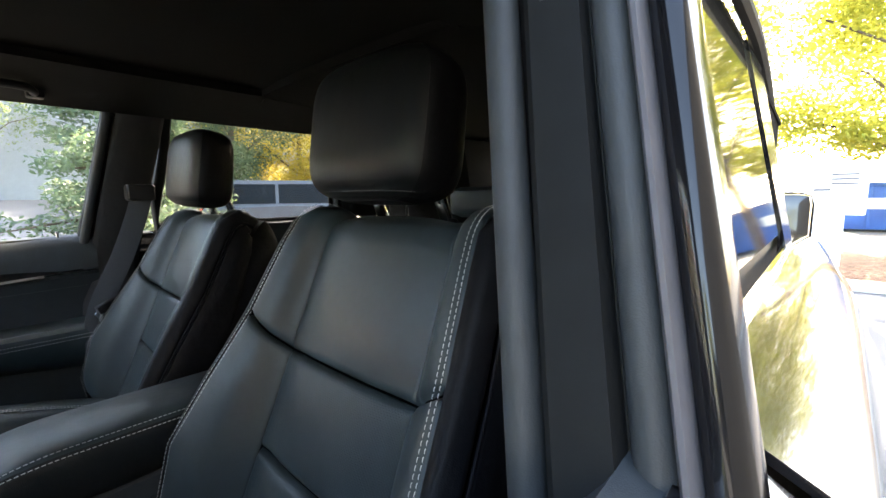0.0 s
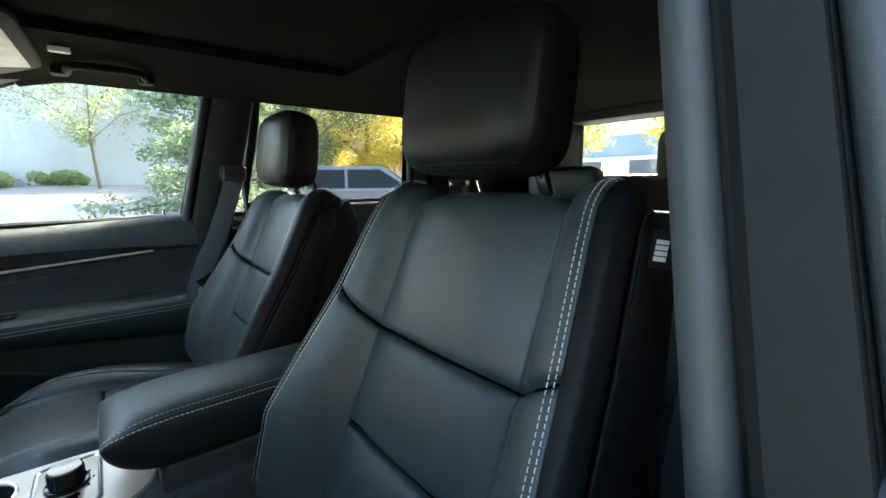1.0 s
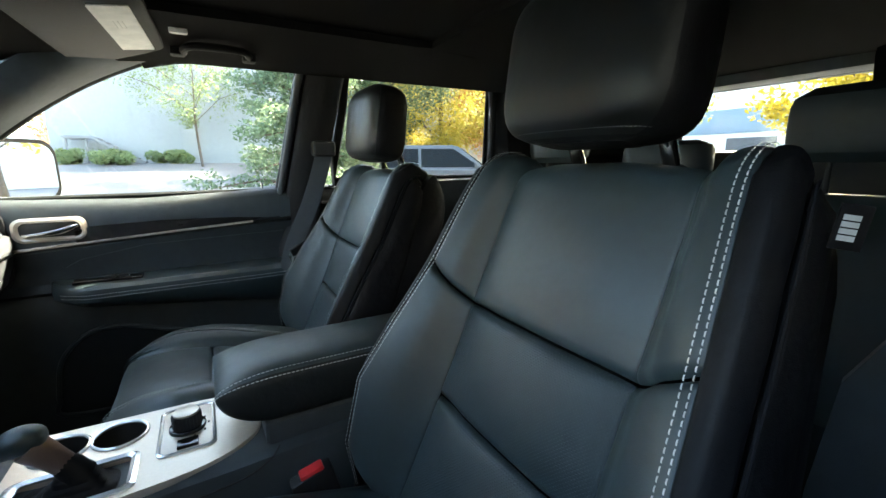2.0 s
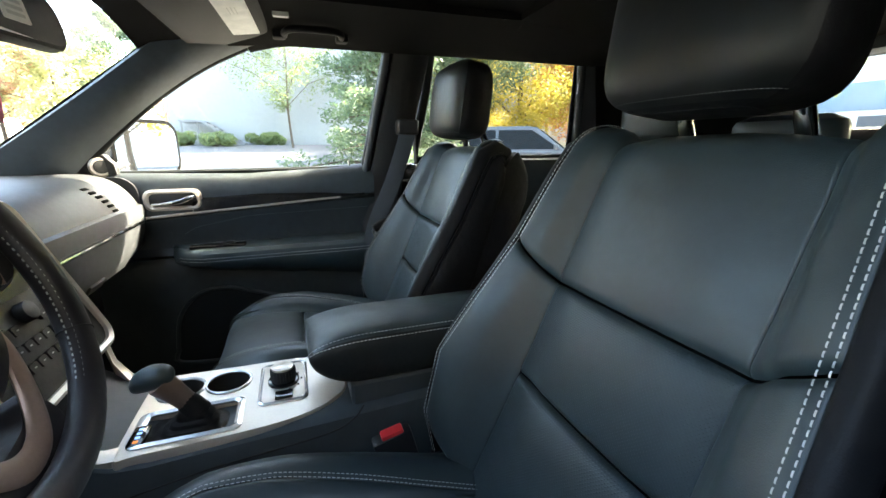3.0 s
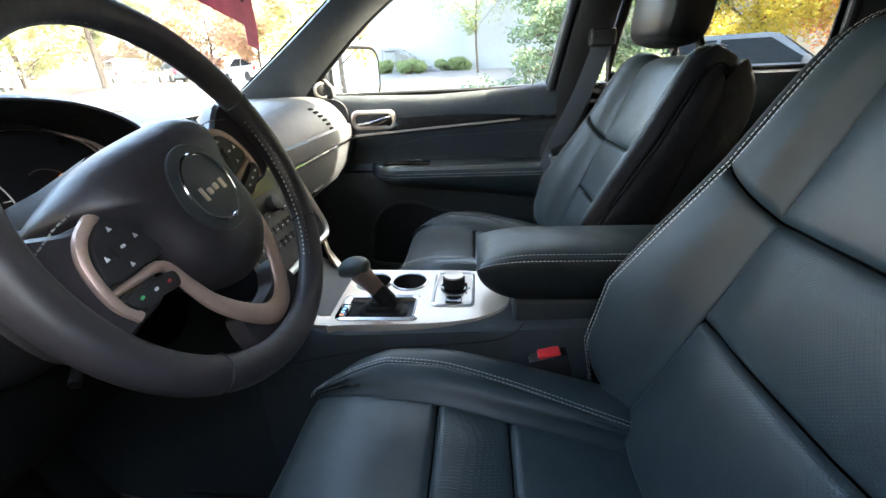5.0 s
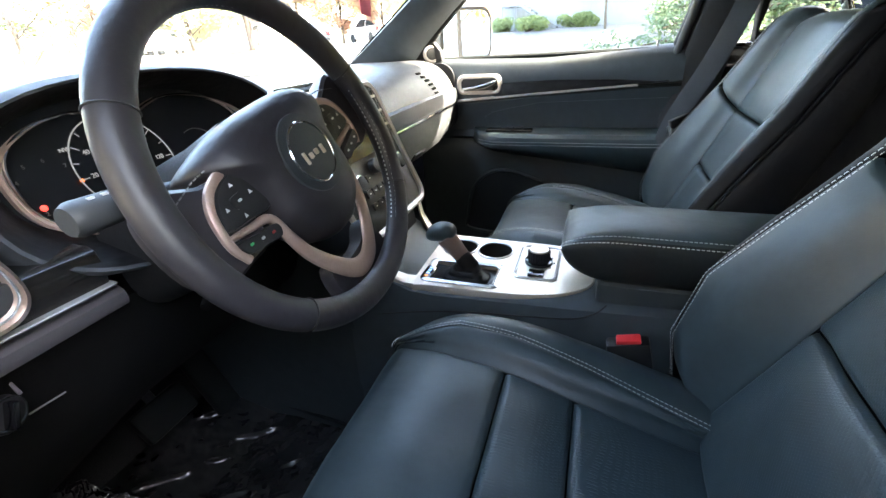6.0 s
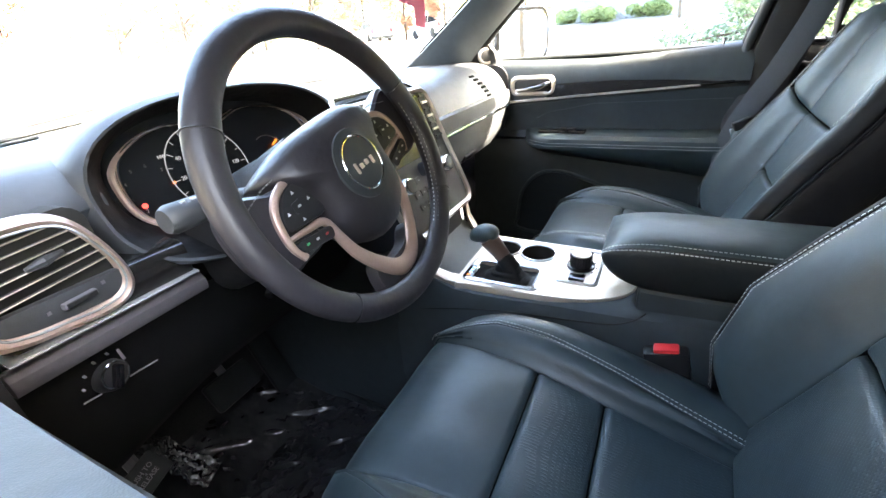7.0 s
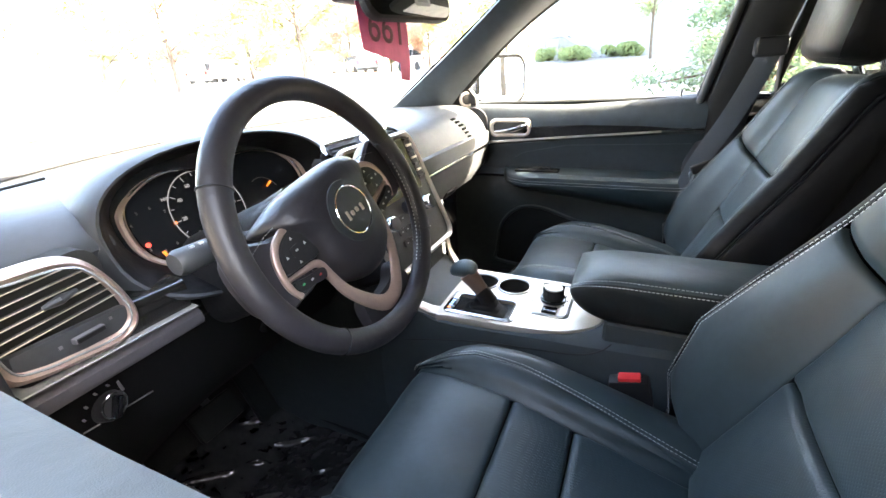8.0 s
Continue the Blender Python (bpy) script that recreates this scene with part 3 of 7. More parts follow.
REAR_WINDOW = [(-0.655, 1.245), (-0.69, 1.45), (-0.70, 1.56), (-0.725, 1.578), (-1.0, 1.585), (-1.238, 1.58), (-1.262, 1.563), (-1.288, 1.41), (-1.306, 1.245)]


def outline_band(points, grow, sx, inner_x, outer_x, whole=True):
    """A moulded band round a window outline of (y, z), grown outwards."""
    n = len(points)
    cy, cz = sum(p[0] for p in points) / n, sum(p[1] for p in points) / n
    outer = []
    for i, p in enumerate(points):
        a, b = Vector(points[i - 1 if whole else max(0, i - 1)]), Vector(points[(i + 1) % n if whole else min(n - 1, i + 1)])
        t = (b - a).normalized()
        nrm = Vector((-t.y, t.x))
        if nrm.dot(Vector(p) - Vector((cy, cz))) < 0:
            nrm = -nrm
        outer.append((p[0] + nrm.x * grow, p[1] + nrm.y * grow))
    put = lambda u, v, w: (sx * (side_x(v) + w), u, v)
    rows = [[Vector(put(u, v, w)) for u, v in line] for line, w in ((points, outer_x), (points, inner_x + 0.006), ([(lerp(a[0], b[0], 0.2), lerp(a[1], b[1], 0.2)) for a, b in zip(points, outer)], inner_x),
            ([(lerp(a[0], b[0], 0.8), lerp(a[1], b[1], 0.8)) for a, b in zip(points, outer)], inner_x), (outer, inner_x + 0.006), (outer, outer_x))]
    rows.append(rows[0])
    bm = sheet(rows, closed=whole)
    bmesh.ops.remove_doubles(bm, verts=bm.verts, dist=1e-6)
    bmesh.ops.recalc_face_normals(bm, faces=bm.faces)
    return bm


def fine_outline(points, k=5):
    """Rounds an outline of (y, z) but keeps its first and last point."""
    return [(p.x, p.y) for p in smooth([(a, b, 0) for a, b in points], k)]


def pane(points, sx, thick=0.004, inset=0.0):
    ring = [Vector((sx * (side_x(z) + inset), y, z)) for y, z in points]
    other = [p + Vector((sx * thick, 0, 0)) for p in ring]
    return loft([ring, other])


# roof lining with the recess of the closed sunroof blind
def roof_z(x, y):
    return 1.635 - 0.10 * (abs(x) / 0.62) ** 3.2 * 0.55 - 0.06 * max(0, (y + 0.25) / 0.4) ** 2 - 0.035 * max(0, (-y - 1.3) / 0.7) ** 2


rows = [[Vector((x, y, roof_z(x, y) + (0.018 if abs(x) < 0.37 and -0.86 < y < -0.06 else 0))) for x in
         [-0.62, -0.58, -0.52, -0.45, -0.40, -0.372, -0.368, -0.25, -0.1, 0, 0.1, 0.25, 0.368, 0.372, 0.40, 0.45, 0.52, 0.58, 0.62]]
        for y in [0.10, 0.04, -0.02, -0.058, -0.062, -0.2, -0.4, -0.6, -0.8, -0.858, -0.862, -1.0, -1.2, -1.4, -1.6, -1.8, -1.95]]
solid("ceiling", sheet(rows, 0.03), HEADLINER, "dark cloth headliner with a closed sunroof blind", "ceiling", "structure")
lip = [(x, y, roof_z(x, y) - 0.002) for x, y in rounded(0, -0.46, 0.76, 0.82, 0.06, 4)]
solid("sunroof_trim", tube(lip, 0.007, 8, True), HARD, "dark moulding round the sunroof opening", "trim", "structure")
solid("roof_panel", sheet([[Vector((x, y, roof_z(x * 0.88, y) + 0.055)) for x in np.linspace(-0.66, 0.66, 13)] for y in np.linspace(0.13, -2.0, 12)], 0.01), PAINT,
      "black painted car roof", "car roof", "structure")

body = thing("car_body", (0, 0, 0.2), "black car body shell with dark pillar trims", "car", kind="structure")
for sx in (1, -1):
    # roof rail above the doors
    rail = []
    for y in np.linspace(-0.15, -1.95, 26):
        zt = curve_at((-1.95, -1.25, -0.5, -0.3, -0.2, -0.07, 0.06), (1.53, 1.588, 1.586, 1.580, 1.567, 1.53, 1.45), y)
        zr = roof_z(0.56, y)
        rail.append([Vector((sx * x, y, z)) for x, z in ((side_x(zt) + 0.03, zt + 0.004), (side_x(zt) - 0.012, zt + 0.002), (side_x(zt) - 0.03, zt + 0.012),
                                                      (0.62, max(zt + 0.022, zr - 0.035)), (0.585, max(zt + 0.03, zr - 0.012)), (0.545, max(zt + 0.035, zr + 0.002)))])
    part("roof_rail", sheet(rail, 0.012), HEADLINER, body, "dark cloth roof rail")
    # front pillar between the windscreen and the door window
    scr = smooth([(0.655, 0.56, 1.20), (0.63, 0.44, 1.275), (0.60, 0.248, 1.405), (0.572, 0.06, 1.54), (0.55, -0.02, 1.60)], 6)
    dor = smooth([(0.705, 0.345, 1.195), (0.692, 0.255, 1.29), (0.675, 0.105, 1.42), (0.660, -0.035, 1.512), (0.645, -0.19, 1.585)], 6)
    rows = []
    for a, b in zip(scr, dor):
        row = []
        for t in np.linspace(0, 1, 9):
            p = a.lerp(b, t)
            bul = math.sin(math.pi * t)
            q = p + Vector((-0.012, -0.012, -0.004)) * bul
            row.append(Vector((sx * q.x, q.y, q.z)))
        rows.append(row)
    part("front_pillar_trim", sheet(rows, 0.02), PILLAR_SOFT, body, "grey textured pillar trim")
    part("front_pillar_seal", tube([(sx * (p.x + 0.020), p.y - 0.008, p.z - 0.006) for p in dor[:-2]], 0.012, 14), RUBBER, body, "black door seal")
    out = [[Vector((sx * (p.x + dx), p.y + dy, p.z)) for dx, dy in ((0.012, 0.015), (0.06, 0.03), (0.075, -0.02), (0.03, -0.05))] for p in scr[:-4]]
    part("front_pillar", loft(out), PAINT, body, "black painted pillar")
    # middle pillar with its soft seals
    cuts = []
    for z in np.linspace(0.5, 1.60, 16):
        yf = -0.515 - 0.2 * (z - 1.33)
        xi = side_x(max(z, 1.1)) - 0.050 if z > 1.15 else 0.705 - 0.02 * (1.15 - z)
        xo = side_x(max(z, 1.1)) - 0.012
        w = 0.115 + 0.05 * max(0, 1.2 - z)
        cuts.append([Vector((sx * x, y, z)) for x, y in ((xi + 0.008, yf), (xi, yf - 0.012), (xi - 0.004, yf - w * 0.5), (xi, yf - w + 0.012), (xi + 0.01, yf - w), (xo, yf - w), (xo, yf), (xi + 0.03, yf + 0.003))])
    part("middle_pillar_trim", loft(cuts), HARD, body, "grey grained pillar trim")
    seal = [(sx * (side_x(z) - 0.032), -0.497 - 0.2 * (z - 1.33), z) for z in np.linspace(0.9, 1.575, 10)]
    part("door_seal", tube(seal, 0.011, 24), PILLAR, body, "grey grained door seal")
    foot = []
    for z, xi in ((1.27, 0.695), (1.22, 0.675), (1.17, 0.640), (1.11, 0.612), (1.0, 0.602), (0.75, 0.600), (0.48, 0.600)):
        foot.append([Vector((sx * x, y, z)) for x, y in ((0.72, -0.70), (xi + 0.015, -0.70), (xi + 0.003, -0.706), (xi, -0.72), (xi, -0.86), (xi + 0.01, -0.875), (0.72, -0.875))])
    part("pillar_foot_trim", loft(foot), PILLAR, body, "grey grained flared pillar trim")
    # rear pillar and cargo side
    part("rear_pillar_trim", prism([(-1.318, 1.24), (-1.278, 1.592), (-1.46, 1.60), (-1.43, 1.24)], "x", sx * 0.60, sx * 0.70, 0.012), HEADLINER, body, "dark cloth rear pillar")
    part("cargo_side_trim", prism([(-1.42, 0.6), (-1.42, 1.26), (-1.46, 1.30), (-1.86, 1.33), (-1.95, 1.33), (-1.95, 0.6)], "x", sx * 0.62, sx * 0.70, 0.02), HARD, body)
    part("tail_pillar_trim", prism([(-1.72, 1.32), (-1.66, 1.56), (-1.98, 1.56), (-1.98, 1.32)], "x", sx * 0.31, sx * 0.70, 0.02), HEADLINER, body)
    q = [(-1.47, 1.31), (-1.48, 1.54), (-1.66, 1.55), (-1.72, 1.33)]
    part("quarter_window", pane(q, sx), PRIVACY if sx > 0 else DARK_GLASS, body, "tinted quarter window")
    part("window_pillar_cover", loft([[Vector((sx * (side_x(z) + 0.028 + d), y, z)) for y, z in ((-1.30, 1.215), (-1.262, 1.60), (-1.50, 1.60), (-1.48, 1.215))] for d in (0, 0.006)]), GLOSS, body, "gloss black pillar cover")
    # outside skin of the rear door and wing, belt moulding, drip rail
    skin = []
    for y in np.linspace(-0.545, -2.10, 28):
        tap = 0.05 * max(0, (-y - 1.0) / 1.3) ** 2
        arch = 0.02 * math.exp(-((y + 1.62) / 0.3) ** 2)
        skin.append([Vector((sx * (x - tap + (arch if z < 0.95 else 0)), y, z)) for x, z in ((0.775, 1.205), (0.80, 1.195), (0.85, 1.17), (0.885, 1.12), (0.905, 1.03), (0.912, 0.93), (0.90, 0.80), (0.885, 0.65), (0.895, 0.5), (0.86, 0.36))])
    part("rear_side_panel", sheet(skin, 0.006), PAINT, body, "glossy black rear door and wing")
    part("belt_moulding", tube([(sx * (0.776 - 0.05 * max(0, (-y - 1.0) / 1.3) ** 2), y, 1.212) for y in np.linspace(-0.55, -1.75, 14)], 0.007, 8, r2=0.009), CHROME, body, "bright belt moulding")
    drip = [(sx * (side_x(1.60) + 0.045 - 0.05 * max(0, (-y - 1.0) / 1.3) ** 2), y, curve_at((-1.95, -1.3, -0.5), (1.56, 1.612, 1.61), y)) for y in np.linspace(-0.45, -1.95, 20)]
    part("drip_rail", tube(drip, 0.012, 8), RUBBER, body, "black roof drip moulding")
    part("rear_window", pane(fine_outline(REAR_WINDOW, 3), sx, 0.004, 0.026 if sx < 0 else 0), PRIVACY if sx > 0 else DARK_GLASS, body, "tinted rear door window")
    part("rear_window_seal", outline_band(fine_outline(REAR_WINDOW, 3), 0.028, sx, -0.022, 0.012), RUBBER, body)
    part("rear_door_trim", loft([[Vector((sx * x, y, z)) for x, z in ((0.755, 1.235), (0.735, 1.243), (0.70, 1.225), (0.69, 1.1), (0.67, 0.9), (0.68, 0.55), (0.755, 0.55))] for y in (-0.665, -0.70, -1.2, -1.42)]), TRIM, body)
    part("sill", box(sx * 0.66, sx * 0.84, -1.2, 0.5, 0.36, 0.50, 0.015), HARD, body)
part("windscreen_header", box(-0.56, 0.56, 0.015, 0.09, 1.575, 1.605, 0.01), HEADLINER, body)
part("tail_header", box(-0.62, 0.62, -2.0, -1.86, 1.545, 1.60, 0.015), PILLAR, body, "pale grey rear header trim")
part("tailgate_trim", box(-0.66, 0.66, -2.02, -1.94, 0.6, 1.33, 0.02), HARD, body)
part("tailgate_skin", box(-0.80, 0.80, -2.10, -2.03, 0.35, 1.32, 0.04), PAINT, body)
rw = part("rear_glass", loft([[Vector((x, -1.965 + 0.03 * (x / 0.6) ** 2 + t, z)) for x, z in rounded(0, 1.437, 1.16, 0.225, 0.04)] for t in (0, -0.005)]), PRIVACY, body, "tinted tailgate window")
rw.visible_shadow = False
# windscreen
rows = []
for v in np.linspace(0, 1, 12):
    w = lerp(0.69, 0.585, v)
    rows.append([Vector((x * w, lerp(0.865 - 0.62 * (x * w) ** 2, 0.07 - 0.25 * (x * w) ** 2, v), lerp(1.185, 1.60, v) - 0.012 * x * x * v)) for x in np.linspace(-1, 1, 21)])
ws = part("windscreen", sheet(rows, 0.005), GLASS, body, "clear curved windscreen")
ws.visible_shadow = False
part("windscreen_base_seal", tube([(x, 0.865 - 0.62 * x * x - 0.004, 1.196) for x in np.linspace(-0.68, 0.68, 25)], 0.012, 8), RUBBER, body)
# bonnet and front wings
hood = [[Vector((x * lerp(0.86, 0.74, v), lerp(0.93, 1.95, v) - 0.1 * x * x, lerp(1.175, 1.02, v) - 0.07 * abs(x) ** 3 - 0.05 * v ** 3)) for x in np.linspace(-1, 1, 19)] for v in np.linspace(0, 1, 12)]
part("bonnet", sheet(hood, 0.008), PAINT, body, "glossy black bonnet")
for sx in (1, -1):
    part("front_wing", sheet([[Vector((sx * x, y, z)) for x, z in ((0.80, 1.11), (0.86, 1.07), (0.90, 0.98), (0.91, 0.85), (0.89, 0.6), (0.87, 0.38))] for y in np.linspace(0.48, 1.9, 10)], 0.006), PAINT, body)
for wx in (-1, 1):
    for wy in (1.38, -1.56):
        whl = part("wheel", disc((wx * 0.66, wy, 0.375), (wx, 0, 0), 0.375, 0.25, 36, 0.04), TYRE, body, "black tyre on a silver wheel")
        part("rim", disc((wx * 0.895, wy, 0.375), (wx, 0, 0), 0.255, 0.025, 30, 0.015), SILVER, whl)
part("front_end", box(-0.80, 0.80, 1.80, 1.95, 0.35, 0.98, 0.06), PAINT, body)
part("cowl", box(-0.80, 0.80, 0.62, 0.95, 1.02, 1.12, 0.02), HARD, body)

rows = [[Vector((x, y, z)) for x in np.linspace(-0.72, 0.72, 13)] for y, z in ((-1.95, 0.72), (-1.4, 0.70), (-1.38, 0.46), (-0.6, 0.45), (0.35, 0.45), (0.55, 0.50), (0.78, 0.75), (0.80, 1.15))]
solid("floor", sheet(rows, 0.02), CARPET, "black carpeted car floor", "floor", "structure")
FOLDS = [((-0.442, 0.52), (-0.372, 0.46), 0.012), ((-0.268, 0.435), (-0.205, 0.36), 0.011), ((-0.27, 0.535), (-0.228, 0.495), 0.008), ((-0.34, 0.45), (-0.315, 0.42), 0.007),
         ((-0.30, 0.30), (-0.26, 0.262), 0.006), ((-0.40, 0.38), (-0.36, 0.33), 0.006), ((-0.50, 0.40), (-0.46, 0.33), 0.007)]


def film_z(x, y):
    """Crumpled film: soft waves, fine crinkles and a few sharp folds."""
    z = 0.004 * noise.noise(Vector((x * 9, y * 9, 0))) + 0.0022 * abs(noise.noise(Vector((x * 38, y * 38, 2)))) + 0.0007 * noise.noise(Vector((x * 90, y * 90, 5)))
    for (ax, ay), (bx, by), h in FOLDS:
        d = Vector((bx - ax, by - ay))
        t = min(1, max(0, ((x - ax) * d.x + (y - ay) * d.y) / d.length_squared))
        r = math.hypot(x - ax - d.x * t, y - ay - d.y * t)
        z += h * math.sin(math.pi * (0.1 + 0.8 * t)) * math.exp(-(r / 0.0035) ** 2)
    return z


rows = [[Vector((x, y, 0.472 + max(0, y - 0.40) * 0.35 + film_z(x, y))) for x in np.linspace(-0.62, -0.17, 220)] for y in np.linspace(-0.02, 0.57, 290)]
fm = thing("floor_mat", (-0.395, 0.27, 0.455), "black carpet floor mat under crumpled clear film", "floor mat")
mat_rows = [[Vector((x, y, 0.4625 + max(0, y - 0.40) * 0.35)) for x in np.linspace(-0.622, -0.168, 9)] for y in (-0.025, 0.1, 0.25, 0.40, 0.48, 0.575)]
part("carpet_mat", sheet(mat_rows, 0.008), CARPET, fm)
part("edge_binding", tube([(x, y, 0.4605 + max(0, y - 0.40) * 0.35) for x, y in rounded(-0.395, 0.275, 0.460, 0.606, 0.012, 3)], 0.005, 6, True), RUBBER, fm)
part("clear_film", sheet(rows), FILM, fm, "crumpled clear protective film")

# rear bench with its head restraints
bench = thing("rear_bench", (0, -1.3, 0.46), "black leather rear bench with three headrests", "car seat")
for x0, x1 in ((-0.62, -0.2), (-0.19, 0.19), (0.2, 0.62)):
    rr = []
    for z, y, d in ((0.78, -1.22, 0.10), (0.95, -1.26, 0.13), (1.10, -1.31, 0.12), (1.20, -1.345, 0.09), (1.225, -1.37, 0.05)):
        rr.append([Vector((u, y + (v - 0.5) * 0.0 - (0 if v > 0 else d), z)) for u, v in [(lerp(x0, x1, t), 1) for t in (0, 0.08, 0.5, 0.92, 1)] + [(lerp(x0, x1, t), 0) for t in (1, 0.92, 0.5, 0.08, 0)]])
    part("back_section", loft(rr), LEATHER, bench)
part("bench_cushion", box(-0.63, 0.63, -1.30, -0.82, 0.60, 0.80, 0.05, 4), LEATHER, bench)
part("bench_base", box(-0.60, 0.60, -1.28, -0.86, 0.46, 0.62, 0.02), HARD, bench)
for x, z, w in ((-0.41, 1.365, 0.13), (0.0, 1.298, 0.125), (0.41, 1.365, 0.13)):
    rr = []
    for k in range(9):
        v = -1 + k / 4
        f = max(0.1, (1 - abs(v) ** 5)) ** 0.5
        rr.append([Vector((x + math.copysign(abs(math.cos(a)) ** 0.5, math.cos(a)) * w * (0.6 + 0.4 * f), -1.385 + math.copysign(abs(math.sin(a)) ** 0.7, math.sin(a)) * 0.045 * f, z + v * (0.075 if x else 0.05)))
                   for a in [2 * math.pi * i / 24 for i in range(24)]])
    hr = part("headrest", loft(rr), LEATHER, bench)
    for dx in (-0.05, 0.05):
        part("post", tube([(x + dx, -1.385, z - 0.15), (x + dx, -1.385, z - 0.06)], 0.006), HARD, bench)


# ---- front doors ----
def front_door(sx, glazed, label):
    d = thing("front_door", (sx * 0.74, -0.1, 0.45), label, "car door", "front doors")
    S = lambda pts: [Vector((sx * x, y, z)) for x, y, z in pts]

    def run(cut, y_from=0.30, y_to=-0.495, n=24):
        return loft([S([(x, y, z) for x, z in cut(y)]) for y in np.linspace(y_from, y_to, n)])
    strip_z = lambda y: curve_at((-0.5, -0.38, -0.094, 0.181, 0.3), (1.125, 1.119, 1.10, 1.08, 1.07), y)
    sill_z = lambda y: curve_at((-0.5, -0.45, -0.1, 0.3), (1.222, 1.22, 1.205, 1.215), y) - (0 if glazed else 0.02)
    under = 0 if glazed else 0.012

    def end_k(y):
        k = 0 if glazed else min(1, max(0, (-0.34 - y) / 0.125))
        return k * k * (3 - 2 * k)
    part("upper_panel", run(lambda y: [(0.79, strip_z(y)), (0.79, sill_z(y) - 0.006), (0.765, sill_z(y) + 0.002), (0.738 + 0.024 * end_k(y), sill_z(y) - 0.004 * end_k(y)), (0.716 + 0.034 * end_k(y), sill_z(y) - 0.008 - 0.012 * end_k(y)),
                                       (0.703 + under + 0.038 * end_k(y), sill_z(y) - 0.025 - 0.02 * end_k(y)), (0.697 + under + 0.04 * end_k(y), sill_z(y) - 0.06 - 0.02 * end_k(y)), (0.697 + 0.04 * end_k(y), strip_z(y) + 0.004), (0.702 + 0.04 * end_k(y), strip_z(y))], n=40), PILLAR_SOFT, d, "soft grey upper trim")
    part("middle_panel", run(lambda y: [(0.79, strip_z(y) - 0.004), (0.702, strip_z(y) - 0.004), (0.697, strip_z(y) - 0.012), (0.705, strip_z(y) - 0.04), (0.712, 1.03), (0.708, 0.985), (0.69, 0.965), (0.79, 0.96)], y_to=-0.495 if glazed else -0.44), TRIM, d, "black padded insert")
    if glazed:
        part("bright_strip", tube(S([(0.6935, y, strip_z(y)) for y in np.linspace(0.24, -0.38, 24)]), 0.0042, 8, r2=0.0042), SILVER, d, "bright metal strip")
        blade = [S([(0.6945, y, lerp(strip_z(y) + 0.003, max(strip_z(y) + 0.005, curve_at((-0.462, -0.40, -0.33, -0.144, 0.023, 0.06), (1.121, 1.128, 1.1335, 1.1375, 1.132, 1.118), y)), k)) for k in (0, 0.35, 0.7, 1)]) for y in np.linspace(0.05, -0.46, 30)]
        part("accent_blade", sheet(blade, 0.004), WOOD, d, "dark veneer accent")
        part("blade_edge", tube([q[-1] for q in blade], 0.0013, 6), SLOT, d)
    # armrest with two rows of stitching
    def arm(y):
        k = curve_at((-0.46, -0.40, 0.03, 0.085, 0.115), (0.95, 1, 1, 0.7, 0.1), y)
        e = 0.70 - (0.095 if glazed else 0.03) * k
        low = curve_at((-0.45, 0.05, 0.115), (0.865, 0.925, 0.96), y)
        return [(0.78, 0.995), (0.70, 0.992), (lerp(0.70, e, 0.6), 0.991), (e + 0.014, 0.988), (e + 0.003, 0.978), (e, 0.962), (e + 0.003, 0.945), (e + 0.02, lerp(0.945, low, 0.6)), (lerp(e, 0.7, 0.55), low), (0.78, low - 0.01)]
    part("armrest", run(arm, 0.118, -0.465, 28), LEATHER, d, "leather armrest")
    for dz in (0.0, 0.009):
        line = [(Vector((sx * (0.7 - (0.095 if glazed else 0.03) * curve_at((-0.46, -0.4, 0.03, 0.085, 0.115), (0.95, 1, 1, 0.7, 0.1), y) - 0.0006), y, 0.966 - dz)), Vector((-sx, 0, 0.2))) for y in np.linspace(0.09, -0.46, 40)]
        part("stitching", stitches(line, 0.004, 0.0022, 0.0006), THREAD if glazed else THREAD_DIM, d, kind="stuff")
    line = [(Vector((sx * 0.7015, y, curve_at((-0.48, -0.1, 0.05, 0.085), (1.082, 1.072, 1.045, 1.025), y))), Vector((-sx, 0, 0))) for y in np.linspace(0.08, -0.47, 40)]
    part("stitching", stitches(line, 0.004, 0.002, 0.0004), THREAD_DIM, d, kind="stuff")
    # lower panel with the map pocket
    pocket = [(0.14, 0.68), (0.12, 0.78), (0.06, 0.845), (-0.02, 0.855), (-0.12, 0.825), (-0.30, 0.77), (-0.40, 0.70), (-0.40, 0.62), (0.10, 0.62)]
    part("lower_panel", run(lambda y: [(0.79, 0.955), (0.70, 0.955), (0.684, 0.93), (0.678, 0.86), (0.672, 0.72), (0.675, 0.52), (0.79, 0.50)], 0.31, -0.495, 12), TRIM, d, "black lower trim")
    ol = fine_outline(pocket + [pocket[0]], 5)
    # flat dark sheet; the pocket's inner shade is put into its colour
    part("map_pocket", sheet([S([(lerp(0.668, 0.671, t), y, z) for y, z in ol]) for t in (0, 1)] and [S([(0.6705, lerp(-0.1, y, f), lerp(0.72, z, f)) for y, z in ol]) for f in (0.02, 0.5, 1.0)], 0.002), RUBBER, d, "map pocket as a flat sheet dark for its shade")
    part("pocket_lip", tube(S([(0.669, y, z) for y, z in ol]), 0.007, 8, r2=0.006), TRIM, d)
    # handle in its bezel
    put = lambda u, v, w: (sx * (0.697 - w), u, v)
    hb = d if not glazed else part("handle_bezel", ring_plate(rounded(0.097, 1.131, 0.15, 0.062, 0.022), rounded(0.097, 1.131, 0.122, 0.038, 0.014), put, 0.009), SILVER, d, "satin silver bezel")
